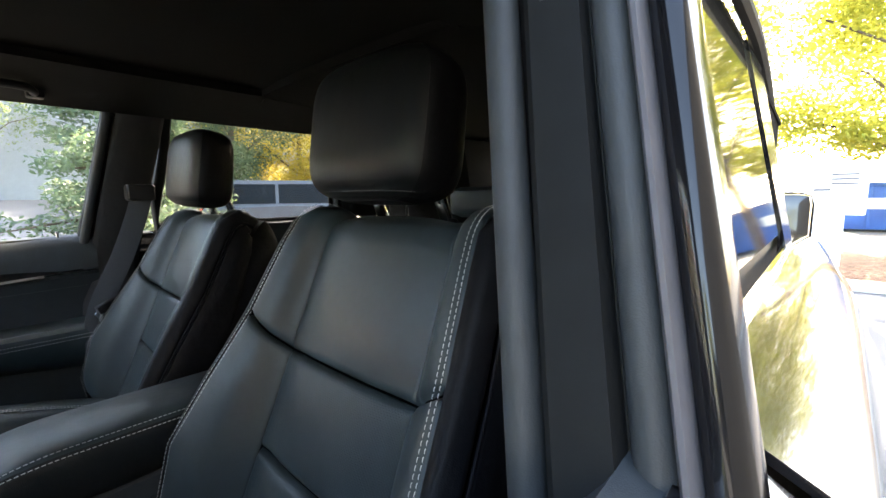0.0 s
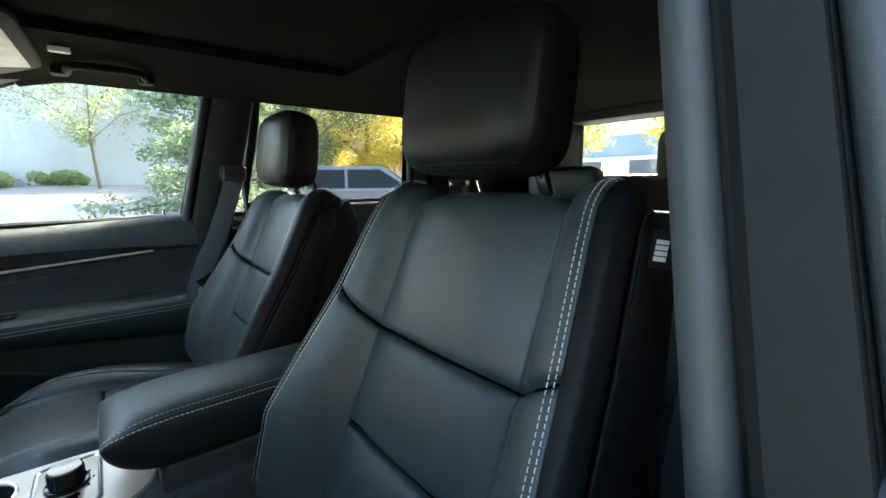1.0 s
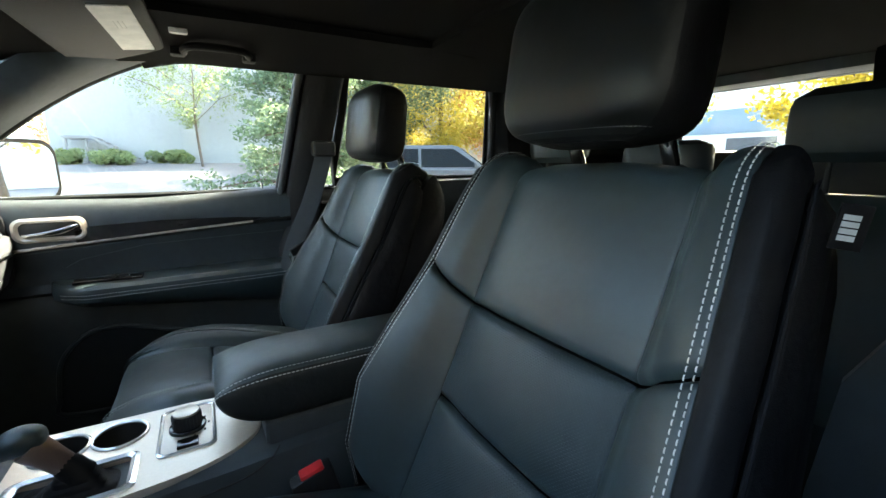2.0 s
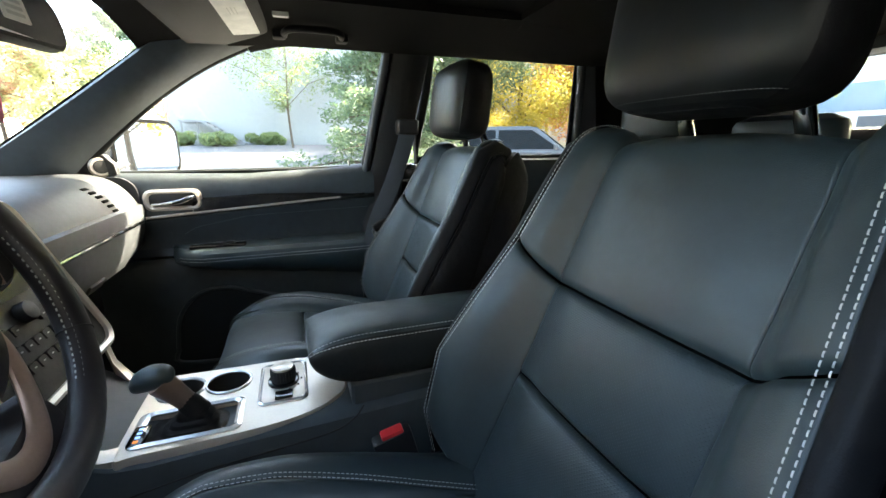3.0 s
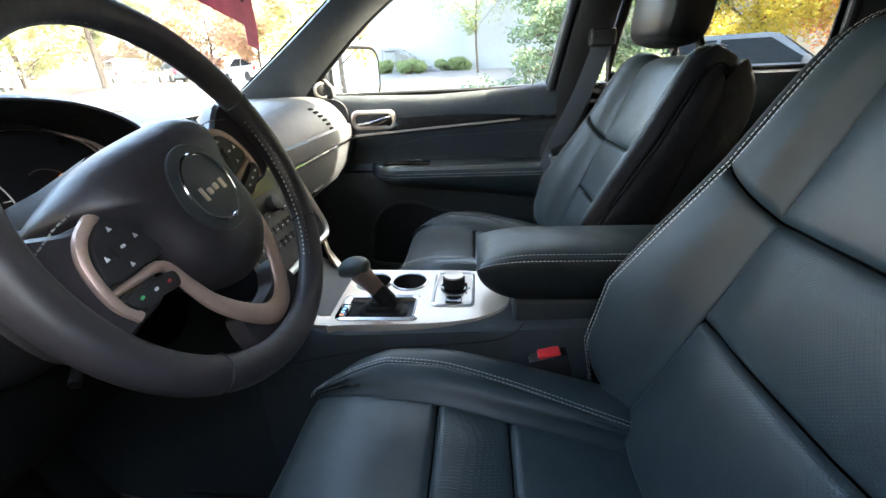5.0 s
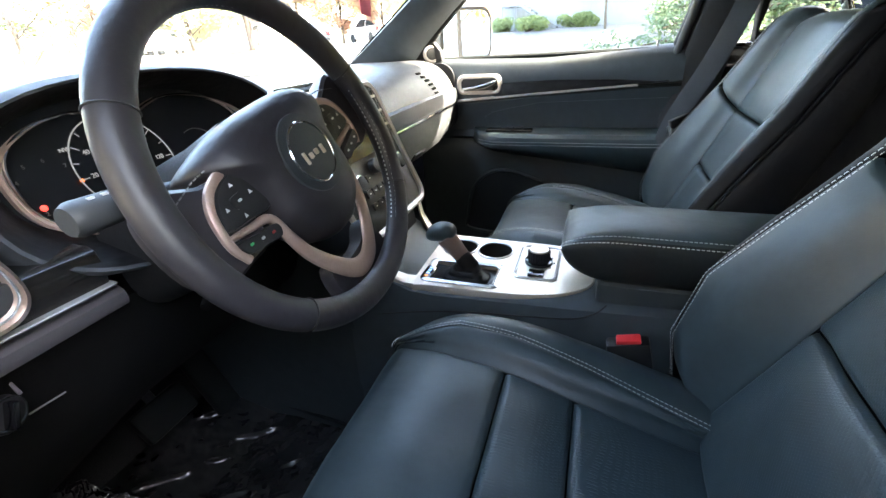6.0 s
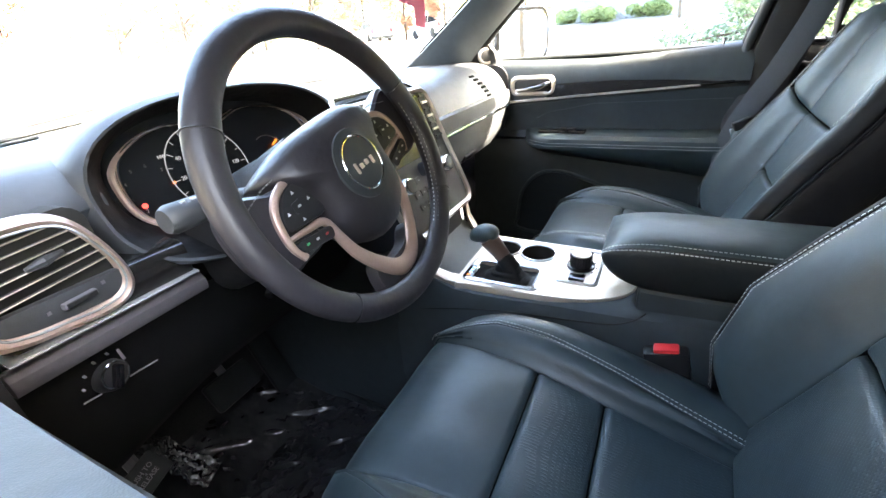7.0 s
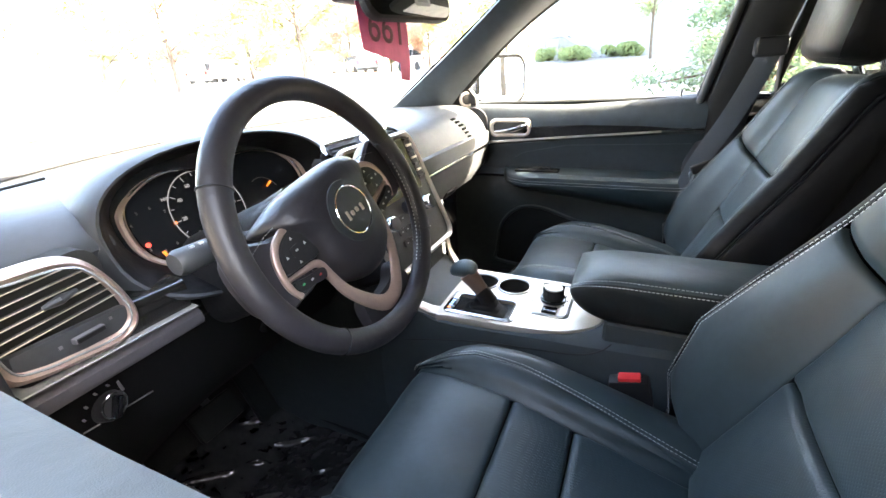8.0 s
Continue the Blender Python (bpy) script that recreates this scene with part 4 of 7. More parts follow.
    if glazed:
        part("handle_well", loft([S([(0.694, y, z) for y, z in rounded(0.097, 1.131, 0.13, 0.044, 0.015)]), S([(0.6945, y, z) for y, z in rounded(0.097, 1.131, 0.128, 0.042, 0.015)])]), MOUTH, hb)
    if glazed:
        part("pull_lever", tube(S([(0.684, 0.15, 1.119), (0.678, 0.11, 1.122), (0.676, 0.075, 1.127), (0.68, 0.052, 1.135), (0.688, 0.043, 1.139)]), [0.004, 0.008, 0.011, 0.013, 0.008], 12, r2=[0.004, 0.006, 0.007, 0.007, 0.005]), CHROME, hb, "chrome lever")
    sw = part("switch_plate", moved(box(-0.018, 0.018, -0.075, 0.075, -0.004, 0.004, 0.003), Matrix.Translation((sx * (0.652 if glazed else 0.69), -0.012, 0.9945))), GLOSS, d, "gloss black switch plate")
    for k in range(2 if glazed else 4):
        part("switch", moved(box(-0.01, 0.01, -0.012, 0.012, 0, 0.007, 0.003), Matrix.Translation((sx * (0.652 if glazed else 0.69), -0.045 + k * 0.03, 0.998))), HARD, sw)
    if glazed:
        part("lock_pin", tube(S([(0.735, -0.42, 1.212), (0.735, -0.42, 1.226), (0.735, -0.42, 1.234)]), [0.004, 0.0035, 0.0045], 10), CHROME, d)
    # window surround, sail panel and tweeter
    fo = fine_outline(FRONT_WINDOW if glazed else [(-0.438, 1.10)] + FRONT_WINDOW + [(0.325, 1.12)], 4)
    if glazed:
        edge = [(side_x(z) - 0.020, -0.478 - 0.21 * (z - 1.216), z) for z in np.linspace(1.06, 1.545, 14)] + [(side_x(1.575) - 0.020, -0.535, 1.572), (side_x(1.585) - 0.020, -0.51, 1.585), (side_x(1.585) - 0.020, -0.36, 1.586), (side_x(1.575) - 0.020, -0.21, 1.573)]
        part("frame_edge", tube(S(edge), 0.0048, 10), FRAME_EDGE_LIT, d, "window frame edge with its light put into the colour")
    part("window_surround", outline_band(fo, 0.026, sx, -0.016, 0.02, glazed), RUBBER, d, "black window surround")
    def upright(name, dx0, dx1, proud, material, label, z0=1.0, z1=1.565, round_off=0.3):
        """One moulding of the window's rear upright, dx0 to dx1 outwards from the glass line."""
        w = dx1 - dx0
        cuts = [S([(side_x(z) + dx, -0.472 - 0.205 * (z - 1.216) + dy, z) for dx, dy in ((dx0, -0.04), (dx0, proud - w * round_off), (dx0 + w * 0.12, proud - w * round_off * 0.4), (dx0 + w * 0.35, proud),
                 (dx1 - w * 0.35, proud), (dx1 - w * 0.12, proud - w * round_off * 0.4), (dx1, proud - w * round_off), (dx1, -0.04))]) for z in np.linspace(z0, z1, 12)]
        part(name, loft(cuts), material, d, label)
    # passenger post takes a blacker material in place of the shade there
    upright("window_post", -0.010, 0.0115, 0.004, RUBBER if glazed else PILLAR_SOFT, "rounded window post", round_off=0.6)
    upright("glass_channel", 0.012, 0.0225, -0.008, RUBBER, "black glass channel")
    upright("frame_panel", 0.023, 0.0415, 0.002, PILLAR, "grey outer frame panel")
    upright("frame_bead", 0.042, 0.0505, 0.004, FRAME_GREY, "narrow metal bead", round_off=0.8)
    upright("outer_post", 0.051, 0.068, 0.0, GLOSS, "gloss black outer post")
    sail = [(0.225, 1.205), (0.228, 1.235), (0.25, 1.262), (0.30, 1.262), (0.335, 1.235), (0.355, 1.20)]
    if not glazed:
        sail = [(0.30, 1.19), (0.30, 1.205), (0.31, 1.215), (0.33, 1.215), (0.345, 1.205), (0.355, 1.19)]
    part("sail_panel", prism([(y, z) for y, z in sail], "x", sx * 0.705, sx * 0.735, 0.006), HARD, d, "black corner panel")
    tw = d if not glazed else part("tweeter", disc((sx * 0.712, 0.262, 1.228), (-sx * 0.9, -0.4, 0.05), 0.029, 0.012, 28, 0.004, 0.026), SILVER, d, "round tweeter in a silver ring")
    if glazed:
        part("grille", disc(Vector((sx * 0.712, 0.262, 1.228)) + Vector((-sx * 0.9, -0.4, 0.05)).normalized() * 0.0095, (-sx * 0.9, -0.4, 0.05), 0.019, 0.003, 24, 0.001), MOUTH, tw)
    if glazed:
        g = part("window_pane", pane(fo, sx, 0.004, 0.006), GLASS, d, "clear side window")
        g.visible_shadow = False
    # outer skin
    skin = [S([(x, y, z) for x, z in ((0.785, 1.20), (0.80, 1.19), (0.85, 1.16), (0.885, 1.11), (0.905, 1.03), (0.912, 0.93), (0.90, 0.80), (0.885, 0.65), (0.895, 0.5), (0.86, 0.36))]) for y in np.linspace(0.47, -0.535, 12)]
    part("outer_skin", sheet(skin, 0.006), PAINT, d, "glossy black door skin")
    # mirror outside
    def ring(cx, y, w, h, r=0.03):
        a, e = radians(31), (0.985, 0.215)
        pts = []
        for u, v in rounded(cx, 1.275, w, h, r):
            p, q = u - 0.985, y - 0.155
            pts.append(Vector((sx * (e[0] + p * math.cos(a) + q * math.sin(a)), e[1] - p * math.sin(a) + q * math.cos(a), v)))
        return pts
    mh = part("mirror_housing", loft([ring(0.985, 0.155, 0.262, 0.192, 0.05), ring(0.985, 0.17, 0.272, 0.20, 0.05), ring(0.985, 0.22, 0.25, 0.18, 0.05), ring(0.97, 0.265, 0.16, 0.11, 0.04)]), PAINT, d, "black outside mirror")
    part("mirror_rim", loft([ring(0.985, 0.1548, 0.262, 0.192, 0.05), ring(0.985, 0.1535, 0.258, 0.188, 0.05)]), SLOT, mh, "black plastic rim")
    part("mirror_glass", loft([ring(0.985, 0.1534, 0.240, 0.170, 0.045), ring(0.985, 0.1520, 0.238, 0.168, 0.045)]), MIRROR, mh, "mirror glass")
    part("mirror_arm", tube(S([(0.77, 0.30, 1.215), (0.83, 0.30, 1.215), (0.93, 0.28, 1.225)]), 0.03, 10, r2=0.018), PAINT, d)
    return d


front_door(1, True, "closed passenger door with black trim and a raised window")
front_door(-1, False, "closed driver door with its window lowered")

# belts
belt = thing("seat_belt", (0.63, -0.55, 0.5), "dark grey seat belt hanging from the pillar", "seat belt")
web = smooth([(0.628, -0.600, 1.335), (0.622, -0.580, 1.27), (0.614, -0.537, 1.16), (0.608, -0.47, 1.01), (0.61, -0.46, 0.86), (0.63, -0.45, 0.62)], 6)
part("webbing", tube(web, 0.0255, 8, r2=0.0015, up=(-0.9, 0.2, 0.1)), BELT, belt)
part("guide", box(0.606, 0.655, -0.632, -0.562, 1.315, 1.362, 0.012, 3), HARD, belt, "black belt guide")
part("tongue", moved(box(-0.004, 0.004, -0.022, 0.022, -0.03, 0.03, 0.004), Matrix.Translation((0.597, -0.487, 1.0)) @ pose(0, 0, 0, -20, 0, 20)), CHROME, belt, "steel tongue")
part("tongue_cover", moved(box(-0.008, 0.008, -0.03, 0.03, -0.012, 0.012, 0.005), Matrix.Translation((0.598, -0.493, 1.035)) @ pose(0, 0, 0, -20, 0, 20)), HARD, belt)
for x in (-0.152, 0.135):
    bk = thing("belt_buckle", (x, -0.385, 0.6), "black seat belt buckle with a red button beside the console", "belt buckle", "belt buckles")
    m = Matrix.Translation((x, -0.362, 0.794)) @ pose(0, 0, 0, -14, 0, 0)
    part("housing", moved(joined(box(-0.013, 0.013, -0.032, 0.032, -0.10, 0.046, 0.006), box(-0.008, 0.008, -0.015, 0.015, -0.23, -0.09, 0.004)), m), HARD, bk)
    part("button", moved(box(-0.0095, 0.0095, -0.020, 0.016, 0.043, 0.052, 0.003), m), RED_PLASTIC, bk, "red release button")


# ---- dashboard ----
def carve(ob, cutters):
    """Cuts holes into a mesh once, and leaves a plain mesh."""
    for bm in cutters:
        me = bpy.data.meshes.new("cutter")
        bm.to_mesh(me)
        bm.free()
        co = new("cutter", me)
        co.matrix_world = Matrix.Translation(-HOME[ob.name])
        co.parent = ob.parent
        md = ob.modifiers.new("cut", "BOOLEAN")
        md.operation, md.object, md.solver = "DIFFERENCE", co, "EXACT"
        bpy.context.view_layer.update()
        done = bpy.data.meshes.new_from_object(ob.evaluated_get(bpy.context.evaluated_depsgraph_get()))
        ob.modifiers.clear()
        ob.data = done
        bpy.data.objects.remove(co)
        done.shade_smooth()
        done.set_sharp_from_angle(angle=radians(35))
    return ob


dash = thing("dashboard", (0, 0.4, 1.0), "grey soft dashboard with bright and veneer accents", "dashboard")


def bump01(x, c, w, soft):
    return 1 / (1 + math.exp((abs(x - c) - w) / soft))


# driver's dash half: drawn small, then enlarged about the camera to fit its view
GROW_FROM_CAMERA = Vector((-0.75, -0.30, 1.31))


def grown_to_fit_view(bm):
    for v in bm.verts:
        v.co = GROW_FROM_CAMERA + (v.co - GROW_FROM_CAMERA) * (1.135 + 0.75 * max(0, -0.5 - v.co.x))
    return bm


def driver_part(name, bm, material, parent, label=""):
    return part(name, grown_to_fit_view(bm), material, parent, label)


def pad_cut(x):
    back = 0.845 - 0.62 * x * x
    k = bump01(x, -0.322, 0.175, 0.006)
    deep = 0.055 / (1 + math.exp((x + 0.13) / 0.012))
    drop = 0.085 * k
    face = [(0.40, 1.213), (0.33, 1.213), (0.27, 1.205), (0.232, 1.188), (0.205, 1.162), (0.186, 1.13), (0.176, 1.10), (0.174, 1.078)]
    face = [(y + deep * (min(1, (0.45 - y) / 0.25) + (0.7 if z < 1.14 else 0)), z) for y, z in face]
    if x < -0.5:
        face = [(y - 0.06 * (-0.5 - x) * min(1, (0.45 - y) / 0.25), z) for y, z in face]
    face = [(y + drop * min(1, (0.45 - y) / 0.15), z - (0.03 * k if z < 1.19 else 0)) for y, z in face]
    return [(back, 1.19), (lerp(back, 0.45, 0.3), 1.205), (lerp(back, 0.45, 0.75), 1.214)] + face


xs_dash = sorted(set([round(v, 4) for v in np.linspace(-0.69, 0.69, 70)]))
part("upper_pad", sheet([[Vector((x, y, z)) for y, z in [(p.x, p.y) for p in smooth([(a, b, 0) for a, b in pad_cut(x)], 3)]] for x in xs_dash], 0.012), SOFT, dash, "grey soft-touch upper pad")
part("defroster_slot", tube([(x, 0.80 - 0.62 * x * x, 1.206) for x in np.linspace(-0.5, 0.5, 20)], 0.012, 8, r2=0.004, up=(0, 0, 1)), MOUTH, dash)
part("pad_line", tube([(x, 0.60 - 0.35 * x * x, 1.2155) for x in np.linspace(-0.62, -0.45, 10)], 0.0025, 6), HARD, dash)


def across(x0, x1, y0, cut, n=16):
    """A moulding along the dash, following its wrap to the doors."""
    yy = lambda x: y0 - (0.25 * (-0.5 - x) if x < -0.5 else 0)
    rise = lambda x: 0.135 * max(0, -0.5 - x)
    return loft([[Vector((x, yy(x) + dy, z + rise(x))) for dy, z in cut] for x in np.linspace(x0, x1, n)])


# left side: veneer strip, bright line, grey lower roll, lower panel
driver_part("veneer_strip", across(-0.60, -0.511, 0.156, [(0.004, 1.127), (-0.004, 1.123), (-0.007, 1.108), (-0.004, 1.0895), (0.03, 1.0895), (0.03, 1.127)]), WOOD, dash, "dark veneer strip")
driver_part("bright_line", across(-0.685, -0.508, 0.153, [(-0.004, 1.0898), (-0.0078, 1.0894), (-0.0088, 1.0884), (-0.0078, 1.0874), (0.02, 1.0874), (0.02, 1.0898)]), POLISHED, dash, "chrome line")
driver_part("line_recess", across(-0.69, -0.505, 0.154, [(0.006, 1.089), (0.006, 1.081), (0.03, 1.081), (0.03, 1.089)]), SLOT, dash)
driver_part("lower_roll", across(-0.69, -0.503, 0.154, [(0.006, 1.082), (-0.001, 1.0805), (-0.006, 1.076), (-0.0075, 1.069), (-0.005, 1.0625), (0.004, 1.060), (0.04, 1.060), (0.04, 1.082)]), ROLL_DARK, dash, "grey lower roll")
driver_part("knee_panel", loft([[Vector((x, y + (0 if x > -0.5 else 0.25 * (x + 0.5)), z)) for y, z in ((0.164, 1.062 + 0.135 * max(0, -0.5 - x)), (0.176, 0.99), (0.196, 0.935), (0.212, 0.915), (0.24, 0.915), (0.25, 1.03))] for x in np.linspace(-0.69, -0.17, 14)]), GRIP, dash, "black knee panel")
for ends in ([(-0.655, 0.129, 1.036), (-0.640, 0.133, 1.032)], [(-0.612, 0.141, 1.026), (-0.582, 0.149, 1.019)]):
    driver_part("tray_slot", tube(ends, 0.0008, 6), ROLL, dash)
kn = driver_part("light_knob", disc((-0.629, 0.142, 1.043), (0.25, -1, 0.05), 0.017, 0.016, 28, 0.003, 0.0145), HARD, dash, "black headlamp knob")
driver_part("knob_grip", moved(box(-0.003, 0.003, -0.008, 0.002, -0.011, 0.011, 0.002), Matrix.Translation((-0.626, 0.126, 1.045)) @ pose(0, 0, 0, 0, 25, 14)), GLOSS, kn)
# bright ring added to stand in for the glint along the knob's edge
driver_part("knob_ring", tube([Vector((-0.6252, 0.1262, 1.0458)) + Vector((0.97 * math.cos(a), 0.25 * math.cos(a), math.sin(a))) * 0.0128 for a in [2 * math.pi * i / 36 for i in range(36)]], 0.0009, 6, True), CHROME, kn, "thin chrome ring added as the knob glint")
for k in range(4):
    a = radians(172 - 34 * k)
    mx, mz = -0.629 + 0.0215 * math.cos(a), 1.045 + 0.0215 * math.sin(a)
    my = 0.1335 + 0.25 * (mx + 0.63) + 0.17 * (1.05 - mz)
    driver_part("knob_mark", box(mx - 0.0010, mx + 0.0010, my - 0.0022, my + 0.003, mz - 0.0005, mz + 0.0005, 0), ROLL, kn)
driver_part("dimmer_wheel", moved(box(-0.0014, 0.0014, -0.004, 0.004, -0.007, 0.007, 0.001), Matrix.Translation((-0.6105, 0.142, 1.054)) @ pose(0, 0, 0, 0, -8, 0)), ROLL, dash)
part("side_cap", loft([[Vector((x, y, z)) for y, z in rounded(0.30, 1.09, 0.36, 0.22, 0.05)] for x in (-0.70, -0.688)]), HARD, dash)
part("side_cap", loft([[Vector((x, y, z)) for y, z in rounded(0.33, 1.09, 0.30, 0.22, 0.05)] for x in (0.688, 0.70)]), HARD, dash)

# left air vent: a bronze surround, fins, thumb wheel
vent_y = lambda x: 0.150 + (x + 0.5) * 0.25
vent = driver_part("air_vent", loft([[Vector((x, vent_y(x) + d, z)) for x, z in rounded(-0.636, 1.158, 0.100, 0.092, 0.02)] for d in (0.006, 0.03)]), MOUTH, dash, "air vent with bronze surround")
vo = [(p.x, p.y) for p in smooth([(-0.690, 1.214, 0), (-0.662, 1.2125, 0), (-0.627, 1.2085, 0), (-0.605, 1.197, 0), (-0.589, 1.172, 0), (-0.578, 1.142, 0), (-0.577, 1.120, 0), (-0.589, 1.108, 0), (-0.611, 1.107, 0), (-0.64, 1.113, 0), (-0.672, 1.121, 0), (-0.692, 1.135, 0), (-0.697, 1.18, 0)], 5, True)]
vi = [(lerp(-0.634, x, 0.84), lerp(1.163, z, 0.80)) for x, z in vo]
driver_part("surround", ring_plate(vo, vi, lambda u, v, w: (u, vent_y(u) + 0.004 - w, v), 0.014), BRONZE, vent, "satin bronze surround")
driver_part("bright_bead", tube([(x, vent_y(x) - 0.0105, z) for x, z in [(lerp(-0.634, x, 0.845), lerp(1.163, z, 0.81)) for x, z in vo]], 0.0011, 6, True), POLISHED, vent, "thin chrome bead")
for k in range(6):
    z = 1.1515 + k * 0.0086
    hw = curve_at((1.150, 1.175, 1.195), (0.049, 0.045, 0.033), z)
    driver_part("fin", moved(box(-hw, hw, -0.003, 0.0015, -0.0005, 0.0005, 0.0002), Matrix.Translation((-0.634 - (0.049 - hw), vent_y(-0.634 - (0.049 - hw)) + 0.002, z)) @ pose(0, 0, 0, -6, 0, 14)), HARD, vent)
    driver_part("fin_edge", tube([(x, vent_y(x) - 0.0012, z + 0.0003) for x in np.linspace(-0.634 - 0.049, -0.634 - 0.049 + 2 * hw, 8)], 0.0006, 6), SILVER, vent)
for k in range(7):
    x = -0.672 + k * 0.0125
    driver_part("vane", box(x - 0.0008, x + 0.0008, vent_y(x) + 0.012, vent_y(x) + 0.016, 1.147, 1.196, 0), HARD, vent)
driver_part("slider_tab", tube([(-0.646, vent_y(-0.646) - 0.004, 1.172), (-0.634, vent_y(-0.634) - 0.008, 1.174), (-0.618, vent_y(-0.618) - 0.004, 1.174)], [0.002, 0.0045, 0.002], 8), SOFT, vent)
driver_part("lower_shelf", moved(box(-0.05, 0.05, -0.006, 0.004, -0.0115, 0.0115, 0.003), Matrix.Translation((-0.634, vent_y(-0.634) + 0.002, 1.132)) @ pose(0, 0, 0, 0, 6, 14)), SOFT, vent)
driver_part("thumb_wheel", moved(box(-0.014, 0.014, -0.009, 0.0, -0.0028, 0.0028, 0.0015), Matrix.Translation((-0.626, vent_y(-0.626) + 0.0, 1.133)) @ pose(0, 0, 0, 0, 3, 14)), ROLL, vent)
driver_part("thumb_grip", moved(box(-0.0125, 0.0125, -0.0105, -0.006, -0.0021, 0.0021, 0.0008), Matrix.Translation((-0.626, vent_y(-0.626), 1.133)) @ pose(0, 0, 0, 0, 3, 14)), HARD, vent)
for x in (-0.649, -0.604):
    driver_part("vent_mark", moved(box(-0.0016, 0.0016, -0.0058, -0.005, -0.0014, 0.0014, 0), Matrix.Translation((x, vent_y(x), 1.135)) @ pose(0, 0, 0, 0, 0, 14)), ROLL, vent)

# instrument hood and cluster
HC = Vector((-0.373, 0, 1.177))


def hood_ring(a, b, y, dz=0.0, n=48, p=2.5):
    out = []
    for i in range(n):
        t = 2 * math.pi * i / n
        c, s = math.cos(t), math.sin(t)
        x = HC.x + a * math.copysign(abs(c) ** (2 / p), c)
        z = HC.z + dz + b * math.copysign(abs(s) ** (2 / p), s)
        out.append(Vector((x, y + 0.42 * (z - HC.z), z)))
    return out


cl = thing("instrument_cluster", (-0.373, 0.25, 1.15), "dark instrument cluster under a curved hood", "instrument cluster")
driver_part("hood_throat", loft([hood_ring(0.150, 0.068, 0.225), hood_ring(0.162, 0.075, 0.200), hood_ring(0.178, 0.083, 0.178), hood_ring(0.188, 0.088, 0.166)], cap=False), LEATHER_BLACK_SHADE, cl, "black throat of the hood")
driver_part("hood_skin", loft([hood_ring(0.188, 0.088, 0.166), hood_ring(0.192, 0.0905, 0.164), hood_ring(0.197, 0.094, 0.171), hood_ring(0.202, 0.096, 0.20, -0.004), hood_ring(0.203, 0.09, 0.27, -0.012),
                        hood_ring(0.197, 0.07, 0.35, -0.02), hood_ring(0.18, 0.03, 0.44, -0.02)], cap=False), SOFT, cl, "grey soft hood")
driver_part("dial_face", loft([hood_ring(0.156, 0.071, 0.222), hood_ring(0.156, 0.071, 0.23)]), SCREEN, cl, "gloss black dial face")


def lobes(k, d, n=72):
    out = []
    for i in range(n):
        t = 2 * math.pi * i / n
        c, s = math.cos(t), math.sin(t)
        k2 = lerp(k, 0.961, min(1, max(0, (s - 0.25) / 0.4)))
        x = 0.150 * k2 * math.copysign(abs(c) ** 0.8, c)
        z = 0.064 * k2 * math.copysign(abs(s) ** 0.75, s)
        if s > 0:
            z -= 0.016 * math.exp(-((x + 0.01) / 0.035) ** 2)
        out.append(Vector((HC.x + x, 0.212 - d + 0.42 * z, HC.z + z)))
    return out


rows = [lobes(1.005, 0.0), lobes(1.012, 0.010), lobes(0.995, 0.012), lobes(0.962, 0.004), lobes(0.957, -0.002)]
driver_part("surround", sheet(rows, closed=True), BRONZE, cl, "satin bronze surround")
driver_part("bright_bead", tube(lobes(0.955, 0.006), 0.0016, 6, True), CHROME, cl)
dial = lambda x, z, d=0.0: Vector((HC.x + x * 1.04, 0.2195 - d + 0.42 * z, HC.z + z))
dial_m = lambda x, z, d=0.001: facing(dial(x, z, d), (1, 0, 0), (0, 0.42, 1))
sp = driver_part("speed_ring", tube([dial(-0.032 + 0.0515 * math.cos(radians(a)), -0.003 + 0.0515 * math.sin(radians(a)), 0.003) for a in range(-40, 221, 6)], 0.0007, 6), LAMP_WHITE, cl)
for k in range(15):
    a = radians(220 - 260 * k / 14)
    c, s = math.cos(a), math.sin(a)
    driver_part("tick", tube([dial(-0.032 + r * c, -0.003 + r * s, 0.003) for r in (0.0455 if k % 2 else 0.043, 0.050)], 0.0005, 5), LAMP_WHITE, sp)
for k, txt in enumerate(("0", "20", "40", "60", "80", "100", "120", "140")):
    a = radians(220 - 260 * k / 7)
    driver_part("numeral", lettering(txt, 0.007, dial_m(-0.032 + 0.0365 * math.cos(a), -0.003 + 0.0365 * math.sin(a))), LAMP_WHITE, sp)
for k, txt in enumerate(("0", "1", "2", "3", "4", "5", "6", "7")):
    a = radians(300 - 260 * k / 7)
    driver_part("numeral", lettering(txt, 0.0055, dial_m(-0.106 + 0.026 * math.cos(a), -0.006 + 0.026 * math.sin(a))), DIAL_DIM, cl)
driver_part("needle", tube([dial(-0.114, -0.030, 0.004), dial(-0.111, -0.045, 0.004)], [0.0022, 0.0018], 6), LAMP_AMBER, cl)
driver_part("needle", tube([dial(0.070, 0.001, 0.004), dial(0.080, 0.006, 0.004)], [0.0012, 0.0018], 6), LAMP_AMBER, cl)
driver_part("gauge_arc", tube([dial(0.062 + 0.028 * math.cos(radians(a)), -0.012 + 0.028 * math.sin(radians(a)), 0.003) for a in range(20, 120, 8)], 0.0006, 6), DIAL_DIM, cl)
driver_part("warning_light", disc(dial(-0.124, -0.019, 0.001), (0, -1, 0.42), 0.0030, 0.001, 12), LAMP_RED, cl)
driver_part("warning_light", disc(dial(-0.082, -0.006, 0.001), (0, -1, 0.42), 0.002, 0.001, 12), LAMP_AMBER, cl)
